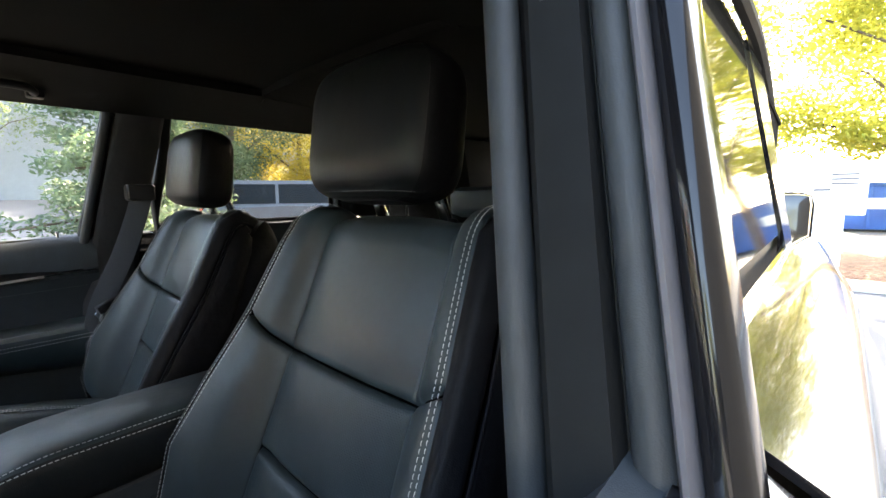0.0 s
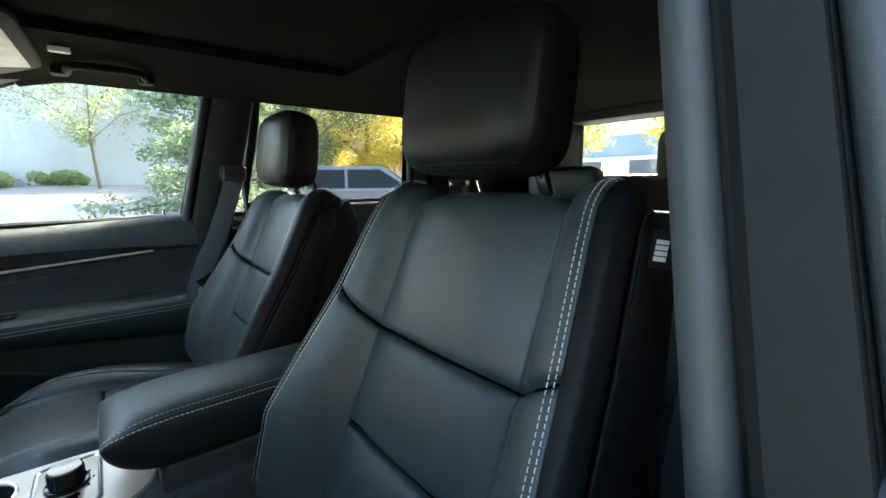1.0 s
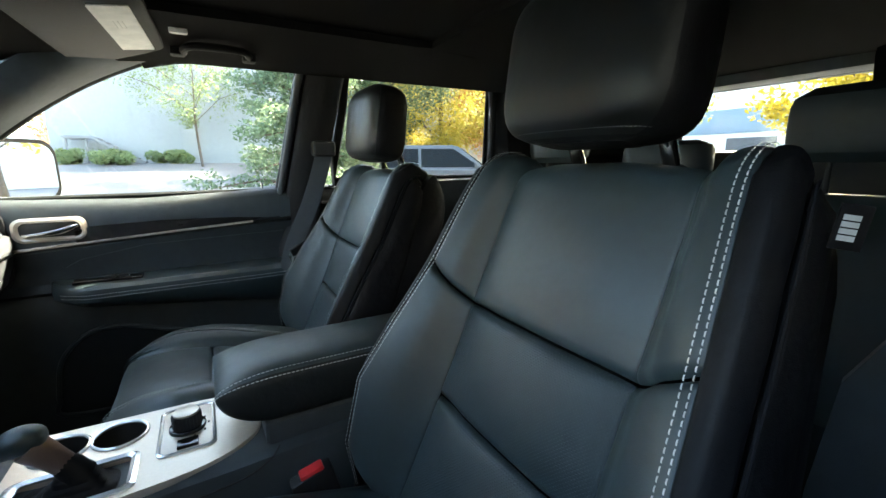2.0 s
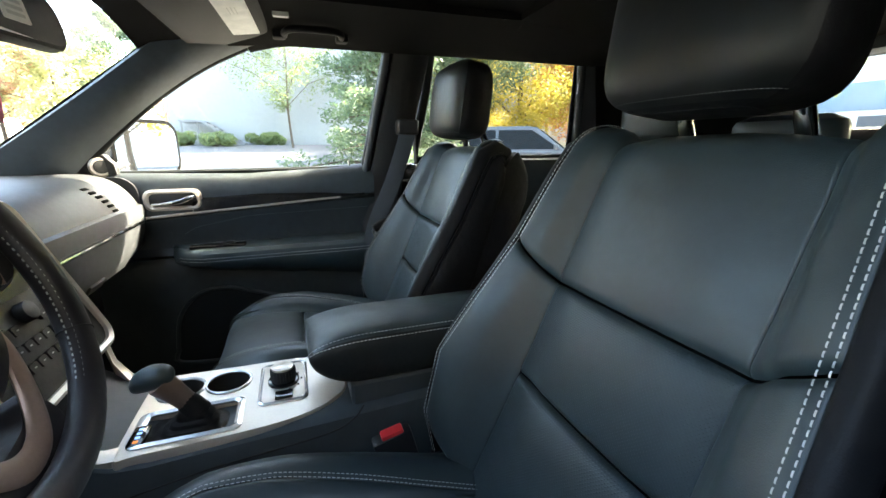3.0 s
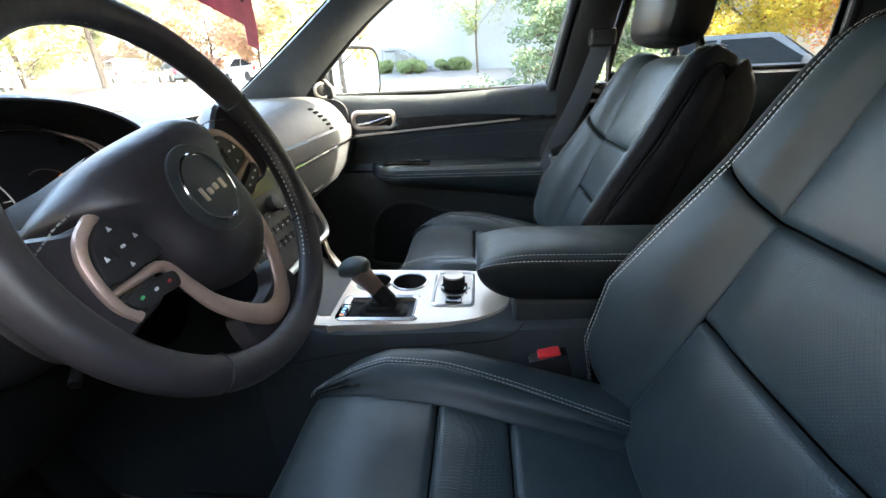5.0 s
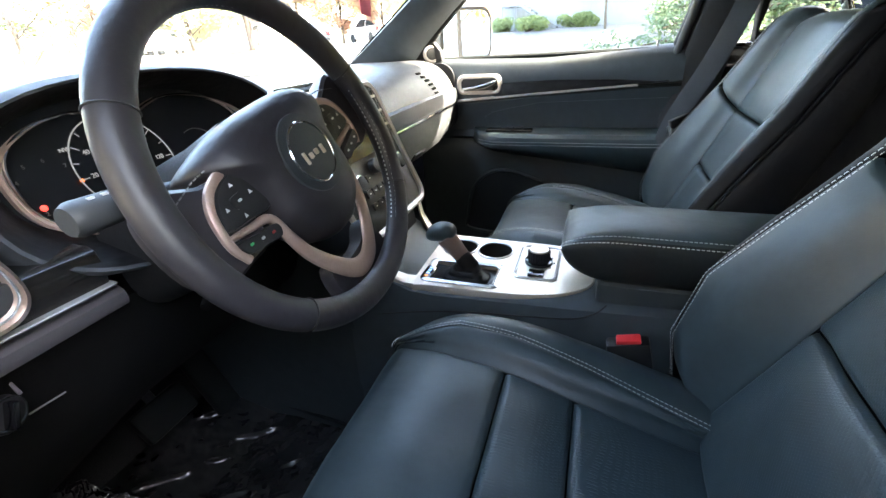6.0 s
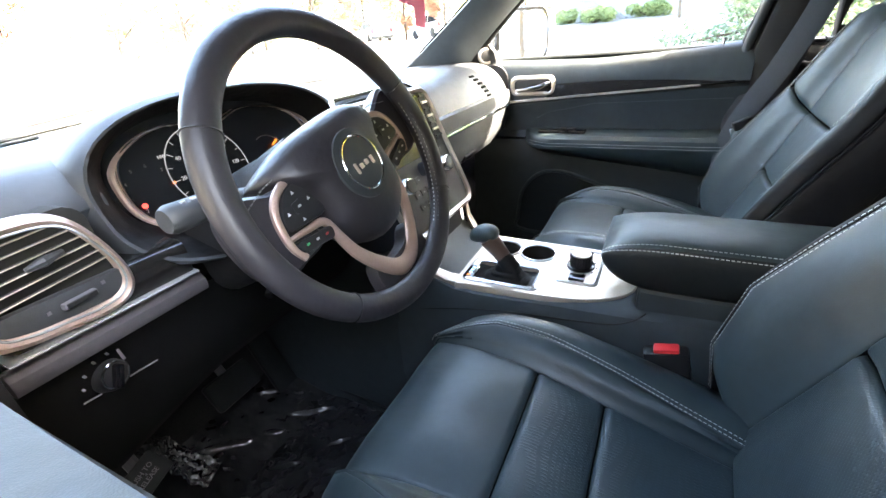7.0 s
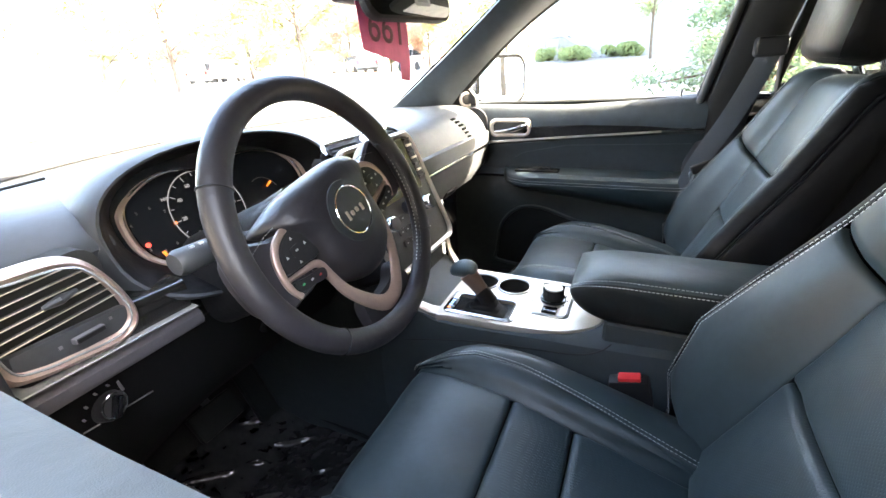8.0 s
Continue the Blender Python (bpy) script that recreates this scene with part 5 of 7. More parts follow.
driver_part("compass_mark", lettering("NW", 0.006, dial_m(-0.078, 0.024)), LAMP_WHITE, cl)

# centre stack
ctr = thing("centre_stack", (0, 0.16, 1.05), "centre stack with a dark screen in a silver surround", "centre stack")
E0, E1 = Vector((0, 0.205, 1.20)), Vector((0, 0.095, 0.945))
face_dir = (E1 - E0).normalized()
face_n = Vector((0, face_dir.z, -face_dir.y))
stack = lambda x, v, d=0.0: E0 + Vector((x, 0, 0)) + face_dir * v + face_n * d
LEN = (E1 - E0).length
part("stack_body", loft([[stack(x, v, d) for x, v in rounded(0, LEN / 2, 0.285, LEN, 0.02)] for d in (0.0, -0.10)]), HARD, ctr)
so = rounded(0, LEN / 2, 0.292, LEN + 0.006, 0.03)
si = rounded(0, LEN / 2, 0.272, LEN - 0.016, 0.025)
part("surround", ring_plate(so, si, lambda u, v, w: stack(u, v, w + 0.001), 0.010), SILVER, ctr, "satin silver surround")
part("screen", loft([[stack(x, v, d) for x, v in rounded(0, 0.075, 0.20, 0.122, 0.008)] for d in (0.0, 0.005)]), SCREEN, ctr, "dark touch screen")
for sg in (-1, 1):
    part("side_vent", loft([[stack(x, v, d) for x, v in rounded(sg * 0.119, 0.066, 0.028, 0.11, 0.006)] for d in (0.0, 0.004)]), MOUTH, ctr)
    for k in range(7):
        part("vent_fin", loft([[stack(x, v, d) for x, v in rounded(sg * 0.119, 0.018 + k * 0.0155, 0.025, 0.005, 0.002, 2)] for d in (0.003, 0.008)]), SILVER if k % 2 else HARD, ctr)
    part("climate_knob", disc(stack(sg * 0.085, 0.175, 0.002), face_n, 0.021, 0.018, 28, 0.004, 0.018), CHROME, ctr, "chrome ringed knob")
    part("knob_cap", disc(stack(sg * 0.085, 0.175, 0.019), face_n, 0.014, 0.003, 24, 0.001), HARD, ctr)
part("mode_knob", disc(stack(0.0, 0.16, 0.002), face_n, 0.015, 0.014, 24, 0.003), HARD, ctr)
for r in range(3):
    for k in range(6):
        x = -0.055 + k * 0.022
        if r == 0 and abs(x) < 0.02:
            continue
        b = part("button", loft([[stack(u, v, d) for u, v in rounded(x, 0.175 + r * 0.026, 0.018, 0.014, 0.003, 3)] for d in (0.0, 0.005)]), HARD, ctr)
        part("button_mark", loft([[stack(u, v, d) for u, v in rounded(x, 0.175 + r * 0.026, 0.005, 0.0018, 0.0008, 2)] for d in (0.0048, 0.0054)]), WHITE_INK, b)
# tray with twin vents on top of the stack
top_put = lambda u, v, w: Vector((u, 0.225 + v * 0.72, 1.196 + v * 0.5)) + Vector((0, -0.5, 0.72)) * w
part("top_vent", loft([[top_put(u, v, w) for u, v in rounded(0, 0, 0.27, 0.052, 0.024)] for w in (-0.02, 0.002)]), HARD, ctr)
part("top_surround", ring_plate(rounded(0, 0, 0.284, 0.064, 0.03), rounded(0, 0, 0.264, 0.046, 0.022), lambda u, v, w: top_put(u, v, w + 0.001), 0.006), CHROME, ctr, "chrome surround")
for sg in (-1, 1):
    part("vent_mouth", loft([[top_put(u, v, w) for u, v in rounded(sg * 0.075, 0, 0.095, 0.034, 0.01)] for w in (0.0, 0.003)]), MOUTH, ctr)
    for k in range(3):
        part("vent_fin", loft([[top_put(u, v, w) for u, v in rounded(sg * 0.075, -0.01 + k * 0.01, 0.09, 0.002, 0.0008, 2)] for w in (0.002, 0.006)]), HARD, ctr)
part("sensor_dome", disc(top_put(-0.002, 0.0, 0.002), (0, -0.5, 0.72), 0.018, 0.010, 24, 0.005), CHROME, ctr)

# passenger side of the dash
part("accent_band", loft([[Vector((x, 0.176 + dy, z)) for dy, z in ((0.004, 1.1255), (-0.004, 1.122), (-0.007, 1.105), (-0.006, 1.086), (0, 1.0815), (0.03, 1.0815), (0.03, 1.1255))] for x in np.linspace(0.15, 0.685, 12)]), SOFT, dash, "grey band below the pad")
part("bright_line", tube([(x, 0.1695, 1.0785) for x in np.linspace(0.15, 0.685, 12)], 0.004, 8), CHROME, dash, "chrome line")
glove = part("glove_box", loft([[Vector((x, y, z)) for y, z in ((0.175, 1.074), (0.178, 1.04), (0.190, 1.0), (0.214, 0.965), (0.255, 0.935), (0.32, 0.915), (0.38, 0.91), (0.38, 1.074))] for x in (0.155, 0.17, 0.4, 0.60)]), SOFT, dash, "grey glove box")
part("glove_latch", moved(box(-0.04, 0.04, -0.004, 0.004, -0.012, 0.012, 0.003), Matrix.Translation((0.39, 0.205, 0.975)) @ pose(0, 0, 0, 35, 0, 0)), HARD, glove)
part("end_panel", loft([[Vector((x, y, z)) for y, z in ((0.175, 1.074), (0.181, 1.04), (0.196, 1.0), (0.224, 0.97), (0.265, 0.945), (0.36, 0.93), (0.36, 1.074))] for x in (0.604, 0.64, 0.69)]), SOFT, dash)
# black bars on the pad stand in for the shade inside vent slots
side_line = smooth([(0.487, 0.240, 1.193), (0.502, 0.211, 1.170), (0.518, 0.191, 1.141), (0.533, 0.1785, 1.108)], 5)
for k in range(6):
    p, q = side_line[2 + k * 2], side_line[3 + k * 2]
    d = (q - p).normalized()
    out = d.cross(Vector((1, 0, 0))).normalized()
    if out.y > 0:
        out = -out
    m = Matrix.Translation(p + out * 0.001) @ Matrix((Vector((1, 0, 0)), d, out)).transposed().to_4x4()
    part("vent_slot", moved(box(-0.0145, 0.0145, -0.0036, 0.0036, -0.004, 0.0022, 0.0005), m), SLOT, dash, "side vent slot as a black bar for its shade")
part("under_panel", loft([[Vector((x, y, z)) for y, z in ((0.37, 0.91), (0.48, 0.74), (0.75, 0.72), (0.75, 1.10), (0.40, 1.10), (0.38, 0.92))] for x in (-0.69, 0.69)]), HARD, dash)

# ---- steering wheel ----
HUB = Vector((-0.37, 0, 1.18))
TIP = radians(23)
WU, WN = Vector((0, math.sin(TIP), math.cos(TIP))), Vector((0, -math.cos(TIP), math.sin(TIP)))
TURN = radians(12)
on_wheel = lambda x, u, d=0.0: HUB + Vector((x * math.cos(TURN) - u * math.sin(TURN), 0, 0)) + WU * (x * math.sin(TURN) + u * math.cos(TURN)) + WN * (d - 0.036)
sw = thing("steering_wheel", HUB, "black leather steering wheel with bronze spoke trim", "steering wheel")
rings = []
for i in range(96):
    a = 2 * math.pi * i / 96
    grip = 0.0150 + 0.0010 * math.exp(-((math.sin(a) - 0.55) / 0.35) ** 2)
    R = 0.166
    c = on_wheel(R * math.cos(a), R * math.sin(a) * (0.965 if math.sin(a) < 0 else 1), 0.022)
    e = (Vector((1, 0, 0)) * math.cos(a + TURN) + WU * math.sin(a + TURN))
    rings.append([c + e * grip * 1.02 * math.cos(b) + WN * grip * 0.92 * math.sin(b) for b in [2 * math.pi * j / 18 for j in range(18)]])
rings.append(rings[0])
bm = sheet(rings, closed=True)
bmesh.ops.remove_doubles(bm, verts=bm.verts, dist=1e-6)
bmesh.ops.recalc_face_normals(bm, faces=bm.faces)
rim = part("rim", bm, WHEEL_LEATHER, sw)
for ang in (141, -42, 221, 15):
    a = radians(ang)
    c = on_wheel(0.166 * math.cos(a), 0.166 * math.sin(a) * (0.965 if math.sin(a) < 0 else 1), 0.022)
    e = (Vector((1, 0, 0)) * math.cos(a + TURN) + WU * math.sin(a + TURN))
    g = 0.0150 + 0.0010 * math.exp(-((math.sin(a) - 0.55) / 0.35) ** 2)
    part("seam", tube([c + e * (g * 1.02 + 0.0002) * math.cos(b) + WN * (g * 0.92 + 0.0002) * math.sin(b) for b in [2 * math.pi * j / 24 for j in range(24)]], 0.0011, 6, True), HARD, rim)
for d0 in (0.0285, 0.0235):
    line = []
    for k in range(181):
        a = radians(-62 + 170 * k / 180)
        e = (Vector((1, 0, 0)) * math.cos(a + TURN) + WU * math.sin(a + TURN))
        line.append((on_wheel(0.166 * math.cos(a), 0.166 * math.sin(a) * (0.965 if math.sin(a) < 0 else 1), d0) - e * (0.0151 - (d0 - 0.022) * 0.45), -e))
    part("stitching", stitches(line, 0.0042, 0.0020, 0.0008), THREAD, rim, kind="stuff")


def wheel_solid(outline, cuts, k=4):
    pts = smooth([(a, b, 0) for a, b in outline], k, True)
    cx, cu = sum(p.x for p in pts) / len(pts), sum(p.y for p in pts) / len(pts)
    return loft([[on_wheel(cx + (p.x - cx) * s, cu + (p.y - cu) * s, d) for p in pts] for d, s in cuts])


def mirrored(half):
    return half + [(-x, u) for x, u in reversed(half) if abs(x) > 1e-6]


cover = smooth([(x, u, 0) for x, u in mirrored([(0, 0.066), (0.05, 0.064), (0.084, 0.055), (0.101, 0.045), (0.093, 0.034), (0.074, 0.014), (0.069, -0.010), (0.067, -0.040), (0.050, -0.069), (0.022, -0.086), (0, -0.089)])], 5, True)
rings = []
for d, k in ((-0.03, 0.8), (-0.012, 0.98), (0.002, 1.0), (0.012, 0.985), (0.022, 0.94), (0.030, 0.84), (0.0345, 0.64), (0.0365, 0.38), (0.037, 0.1)):
    rings.append([on_wheel(p.x * k, -0.008 + (p.y + 0.008) * k, d - 0.026 * min(1, abs(p.x * k) / 0.105) ** 4) for p in cover])
hub = part("airbag_cover", loft(rings), WHEEL_LEATHER, sw, "black grained airbag cover")
part("badge_well", disc(on_wheel(0.0, 0.0, 0.0345), WN, 0.041, 0.003, 40, 0.001), TRIM, hub)
bd = part("badge_disc", disc(on_wheel(0.0, 0.0, 0.036), WN, 0.031, 0.0035, 40, 0.001), TRIM, hub, "round dark badge")
part("badge_ring", tube([on_wheel(0.031 * math.cos(t), 0.031 * math.sin(t), 0.039) for t in [2 * math.pi * i / 48 for i in range(48)]], 0.0014, 8, True), CHROME, bd, "chrome ring")
for x, w, h, u in ((-0.0165, 0.0030, 0.013, -0.001), (-0.007, 0.0050, 0.006, -0.002), (0.003, 0.0050, 0.006, -0.002), (0.014, 0.0038, 0.010, -0.004)):
    part("badge_bar", loft([[on_wheel(x + a, u + b, d) for a, b in rounded(0, 0, w, h, 0.0014, 3)] for d in (0.0385, 0.0415)]), SILVER, bd)
for sg in (-1, 1):
    spoke = [(sg * x, u) for x, u in ((0.085, 0.026), (0.110, 0.036), (0.150, 0.052), (0.166, 0.030), (0.167, -0.020), (0.150, -0.040), (0.120, -0.0415), (0.085, -0.035))]
    part("spoke", wheel_solid(spoke, ((-0.018, 0.9), (-0.006, 1.0), (0.006, 0.99), (0.010, 0.9))), WHEEL_LEATHER, sw)
    part("stitching", stitches([(on_wheel(sg * x, u, 0.0115), WN) for x, u in ((0.097, 0.0415), (0.105, 0.0410), (0.1144, 0.0397), (0.1264, 0.0365), (0.136, 0.034))], 0.004, 0.0016, 0.0006), THREAD_DIM, sw, kind="stuff")
    pod = [(sg * x, u) for x, u in ((0.067, -0.0145), (0.068, 0.006), (0.077, 0.028), (0.089, 0.0285), (0.103, 0.0235), (0.1145, 0.0115), (0.1205, -0.0065), (0.095, -0.0115))]
    p = part("button_pod", wheel_solid(pod, ((0.0, 1.0), (0.013, 1.0), (0.016, 0.94))), HARD, sw, "black button pod")
    lowpod = [(sg * x, u) for x, u in ((0.075, -0.0295), (0.098, -0.024), (0.1225, -0.018), (0.1205, -0.031), (0.10, -0.0365), (0.079, -0.0415))]
    p2 = part("button_pod", wheel_solid(lowpod, ((0.0, 1.0), (0.013, 1.0), (0.016, 0.94))), HARD, sw, "black button pod")
    for x, u in ((0.089, 0.0215), (0.097, -0.0055), (0.0765, 0.0075), (0.1085, 0.0075)):
        part("button_mark", loft([[on_wheel(sg * x + a, u + b, d) for a, b in ((-0.002, -0.0016), (0.002, -0.0016), (0, 0.002))] for d in (0.0158, 0.0166)]), WHITE_INK, p)
    part("centre_button", loft([[on_wheel(sg * 0.093 + a, 0.0075 + b, d) for a, b in rounded(0, 0, 0.017, 0.012, 0.004, 3)] for d in (0.014, 0.0180)]), HARD, p)
    part("button_mark", loft([[on_wheel(sg * 0.093 + a, 0.0075 + b, d) for a, b in rounded(0, 0, 0.0045, 0.0022, 0.001, 2)] for d in (0.0179, 0.0185)]), WHITE_INK, p)
    for k, mm in enumerate((GREEN_INK, WHITE_INK, RED_INK) if sg < 0 else (WHITE_INK, WHITE_INK, WHITE_INK)):
        part("button_mark", loft([[on_wheel(sg * (0.113 - k * 0.0135) + a, -0.0262 - 0.0032 * k + b, d) for a, b in rounded(0, 0, 0.0042, 0.0024, 0.001, 2)] for d in (0.0158, 0.0166)]), mm, p2)
    edge = smooth([on_wheel(sg * x, u, d) for x, u, d in ((0.083, 0.0325, 0.010), (0.0945, 0.0315, 0.012), (0.1085, 0.0255, 0.012), (0.1195, 0.0135, 0.012), (0.1255, -0.004, 0.012), (0.1265, -0.020, 0.011), (0.121, -0.036, 0.010))], 6)
    part("spoke_trim", tube(edge, 0.0045, 10, r2=0.004, up=WN), BRONZE, sw, "satin bronze trim")
bar = [(-0.124, -0.0125), (-0.098, -0.0172), (-0.0745, -0.0235), (-0.0695, -0.050), (-0.062, -0.078), (-0.040, -0.113), (-0.015, -0.136), (0.015, -0.136), (0.040, -0.113), (0.062, -0.078), (0.0695, -0.050), (0.0745, -0.0235), (0.098, -0.0172), (0.124, -0.0125)]
wd = [0.0028, 0.0036, 0.0050, 0.0070, 0.0085, 0.0105, 0.0118, 0.0118, 0.0105, 0.0085, 0.0070, 0.0050, 0.0036, 0.0028]
dens = smooth([on_wheel(x, u, 0.010 - 0.004 * (abs(u) / 0.137) ** 2) for x, u in bar], 5)
part("lower_trim", tube(dens, [curve_at(range(14), wd, i / 5) for i in range(len(dens))], 12, r2=0.0045, up=WN), BRONZE, sw, "satin bronze lower trim")
part("lower_spoke", wheel_solid(mirrored([(0, -0.122), (0.02, -0.120), (0.036, -0.109), (0.050, -0.108), (0.058, -0.130), (0.052, -0.158), (0, -0.162)]), ((-0.016, 0.96), (-0.004, 1.0), (0.003, 0.97))), WHEEL_LEATHER, sw)
col = thing("steering_column", (-0.37, 0.15, 1.1), "black steering column with a lever", "steering column")
rings = []
for y, z, r, rz in ((0.05, 1.165, 0.055, 0.05), (0.05, 1.16, 0.062, 0.058), (0.10, 1.13, 0.065, 0.062), (0.17, 1.095, 0.07, 0.068), (0.24, 1.065, 0.08, 0.07)):
    rings.append([Vector((-0.37 + u, y + v * 0.3, z + v)) for u, v in rounded(0, 0, 2 * r, 2 * rz, min(r, rz) * 0.55, 5)])
part("shroud", loft(rings), HARD, col)
lev = part("lever", tube([(-0.42, 0.105, 1.155), (-0.475, 0.105, 1.163), (-0.50, 0.105, 1.166), (-0.535, 0.106, 1.166), (-0.541, 0.106, 1.166)], [0.010, 0.012, 0.0155, 0.0165, 0.013], 16, r2=[0.009, 0.011, 0.014, 0.015, 0.012]), SOFT, col, "dark grey lever")
for k in range(3):
    part("lever_mark", box(-0.524 + k * 0.011, -0.519 + k * 0.011, 0.098, 0.101, 1.1785, 1.1805, 0), WHITE_INK, lev)
part("tilt_lever", tube([(-0.42, 0.12, 1.06), (-0.455, 0.10, 1.045), (-0.468, 0.095, 1.04)], [0.005, 0.006, 0.005], 12), SLOT, col)

# ---- centre console ----
con = thing("centre_console", (0, -0.25, 0.46), "black centre console with a silver top panel", "centre console")
cut = []
for y in np.linspace(0.16, -0.66, 20):
    zt = curve_at((-0.66, -0.26, 0.02, 0.10, 0.16), (0.880, 0.860, 0.855, 0.89, 0.945), y)
    w = curve_at((-0.66, -0.2, 0.16), (0.112, 0.118, 0.132), y)
    cut.append([Vector((x, y, z)) for x, z in ((-w - 0.02, 0.46), (-w - 0.012, 0.72), (-w, 0.80), (-w + 0.002, zt - 0.03), (-w + 0.008, zt - 0.008), (-w + 0.02, zt), (w - 0.02, zt), (w - 0.008, zt - 0.008), (w - 0.002, zt - 0.03), (w, 0.80), (w + 0.012, 0.72), (w + 0.02, 0.46))])
cbody = part("console_body", loft(cut), PILLAR_SOFT, con)
part("tunnel_trim", loft([[Vector((x * w, y, z)) for x, z in ((-1.12, 0.455), (-1.0, 0.72), (-0.95, zt - 0.03), (-0.8, zt), (0.8, zt), (0.95, zt - 0.03), (1.0, 0.72), (1.12, 0.455))] for y, w, zt in ((0.155, 0.14, 0.94), (0.30, 0.15, 0.96), (0.45, 0.16, 0.95), (0.60, 0.18, 0.93), (0.74, 0.20, 0.92))]), TRIM, con, "black tunnel trim under the dash")
for sg in (-1, 1):
    part("side_seam", tube(smooth([(sg * 0.1315, 0.14, 0.785), (sg * 0.126, 0.03, 0.808), (sg * 0.1215, -0.077, 0.824), (sg * 0.1185, -0.172, 0.830), (sg * 0.1165, -0.262, 0.838), (sg * 0.112, -0.30, 0.852), (sg * 0.098, -0.318, 0.862)], 5), 0.0013, 6), MOUTH, con)
TOP_Z = 0.862
panel_out = [(p.x, p.y) for p in smooth([(-0.113, 0.028, 0), (-0.112, 0.0, 0), (-0.109, -0.10, 0), (-0.101, -0.19, 0), (-0.084, -0.245, 0), (-0.055, -0.285, 0), (-0.02, -0.30, 0), (0.04, -0.30, 0), (0.085, -0.275, 0),
                                         (0.104, -0.22, 0), (0.108, -0.12, 0), (0.112, 0.0, 0), (0.113, 0.028, 0), (0.06, 0.032, 0), (-0.06, 0.032, 0)], 4, True)]
part("front_bin", sheet([[Vector((x * w, y, z)) for x in np.linspace(-1, 1, 9)] for y, z, w in ((0.030, TOP_Z, 0.09), (0.045, TOP_Z - 0.012, 0.092), (0.075, TOP_Z - 0.012, 0.094), (0.10, TOP_Z + 0.03, 0.10), (0.112, TOP_Z + 0.08, 0.108))], 0.004), MOUTH, con, "dark open bin below the stack")
for sg in (-1, 1):
    part("bin_rail", sheet([[Vector((sg * x, y, z + dz)) for x, dz in ((a, -0.02), (a, 0), (lerp(a, b, 0.5), 0.003), (b, 0), (b, -0.03))]
                            for y, z, a, b in ((0.026, TOP_Z + 0.003, 0.082, 0.113), (0.045, TOP_Z + 0.005, 0.086, 0.115), (0.068, TOP_Z + 0.018, 0.096, 0.119), (0.090, TOP_Z + 0.048, 0.107, 0.124), (0.102, TOP_Z + 0.085, 0.118, 0.134))]), SILVER, con, "satin silver rail rising to the stack")
panel = part("top_panel", loft([[Vector((x * k, lerp(-0.1, y, k), TOP_Z + d)) for x, y in panel_out] for d, k in ((-0.012, 1.0), (-0.001, 1.0), (0.003, 0.985))]), SILVER, con, "satin silver top panel")
CUPS = ((0.052, -0.022), (0.052, -0.098))
carve(panel, [disc((x, y, 0.79), (0, 0, 1), 0.036, 0.14, 32) for x, y in CUPS])
carve(panel, [box(-0.090, -0.016, -0.126, 0.010, 0.79, 0.94, 0)])
carve(cbody, [disc((x, y, 0.79), (0, 0, 1), 0.0365, 0.14, 32) for x, y in CUPS])
for x, y in CUPS:
    part("cup_rim", tube([(x + 0.0368 * math.cos(t), y + 0.0368 * math.sin(t), TOP_Z + 0.004) for t in [2 * math.pi * i / 40 for i in range(40)]], 0.0028, 8, True), POLISHED, con, "chrome cup holder rim")
    part("cup_base", disc((x, y, 0.792), (0, 0, 1), 0.0355, 0.004, 32), HARD, con)
    part("cup_wall", sheet([[Vector((x + 0.0358 * math.cos(t), y + 0.0358 * math.sin(t), z)) for t in [2 * math.pi * i / 40 for i in range(40)]] for z in (0.793, TOP_Z + 0.002)], closed=True), MOUTH, con)
boot = thing("gear_selector", (-0.053, -0.06, TOP_Z), "gear selector with a leather knob and bronze neck", "gear selector")
part("surround", ring_plate(rounded(-0.053, -0.056, 0.090, 0.152, 0.014), rounded(-0.053, -0.058, 0.070, 0.126, 0.008), lambda u, v, w: (u, v, TOP_Z + 0.002 + w), 0.006), POLISHED, boot, "chrome surround")
rr = []
for k in range(13):
    f = k / 12
    w, l = lerp(0.074, 0.028, f ** 0.55), lerp(0.132, 0.036, f ** 0.5)
    rr.append([Vector((-0.053 + u * (1 + 0.07 * math.sin(k * 2.1)), v + 0.05 * w * math.sin(k * 2.1), TOP_Z - 0.006 + 0.036 * f ** 1.3)) for u, v in rounded(0, lerp(-0.058, -0.066, f), w, l, min(w, l) * 0.38, 5)])
part("boot", loft(rr), LEATHER_BLACK_SHADE, boot, "folded leather boot")
part("collar", tube([(-0.054, -0.067, TOP_Z + 0.022), (-0.054, -0.060, TOP_Z + 0.036), (-0.055, -0.053, TOP_Z + 0.045)], [0.020, 0.018, 0.015], 16, r2=[0.019, 0.017, 0.014]), LEATHER_BLACK_SHADE, boot, "gathered leather collar")
part("neck", tube(smooth([(-0.055, -0.056, TOP_Z + 0.042), (-0.055, -0.041, TOP_Z + 0.062), (-0.056, -0.026, TOP_Z + 0.080)], 3), [0.0145, 0.015, 0.016, 0.017, 0.0185, 0.020, 0.0215], 16, r2=[0.0150, 0.0155, 0.016, 0.017, 0.018, 0.019, 0.019]), NECK_BRONZE_SHADE, boot, "bronze neck")
knob_rows = []
for k in range(15):
    a = math.pi * k / 14
    r = math.sin(a) ** 0.62
    knob_rows.append([Vector((-0.056 + 0.0215 * r * math.cos(b), -0.018 + 0.0285 * -math.cos(a), TOP_Z + 0.090 + 0.018 * r * math.sin(b) + 0.004 * math.cos(a) - 0.004 * (math.cos(a) ** 2))) for b in [2 * math.pi * i / 22 for i in range(22)]])
part("knob", loft(knob_rows), LEATHER, boot, "leather knob")
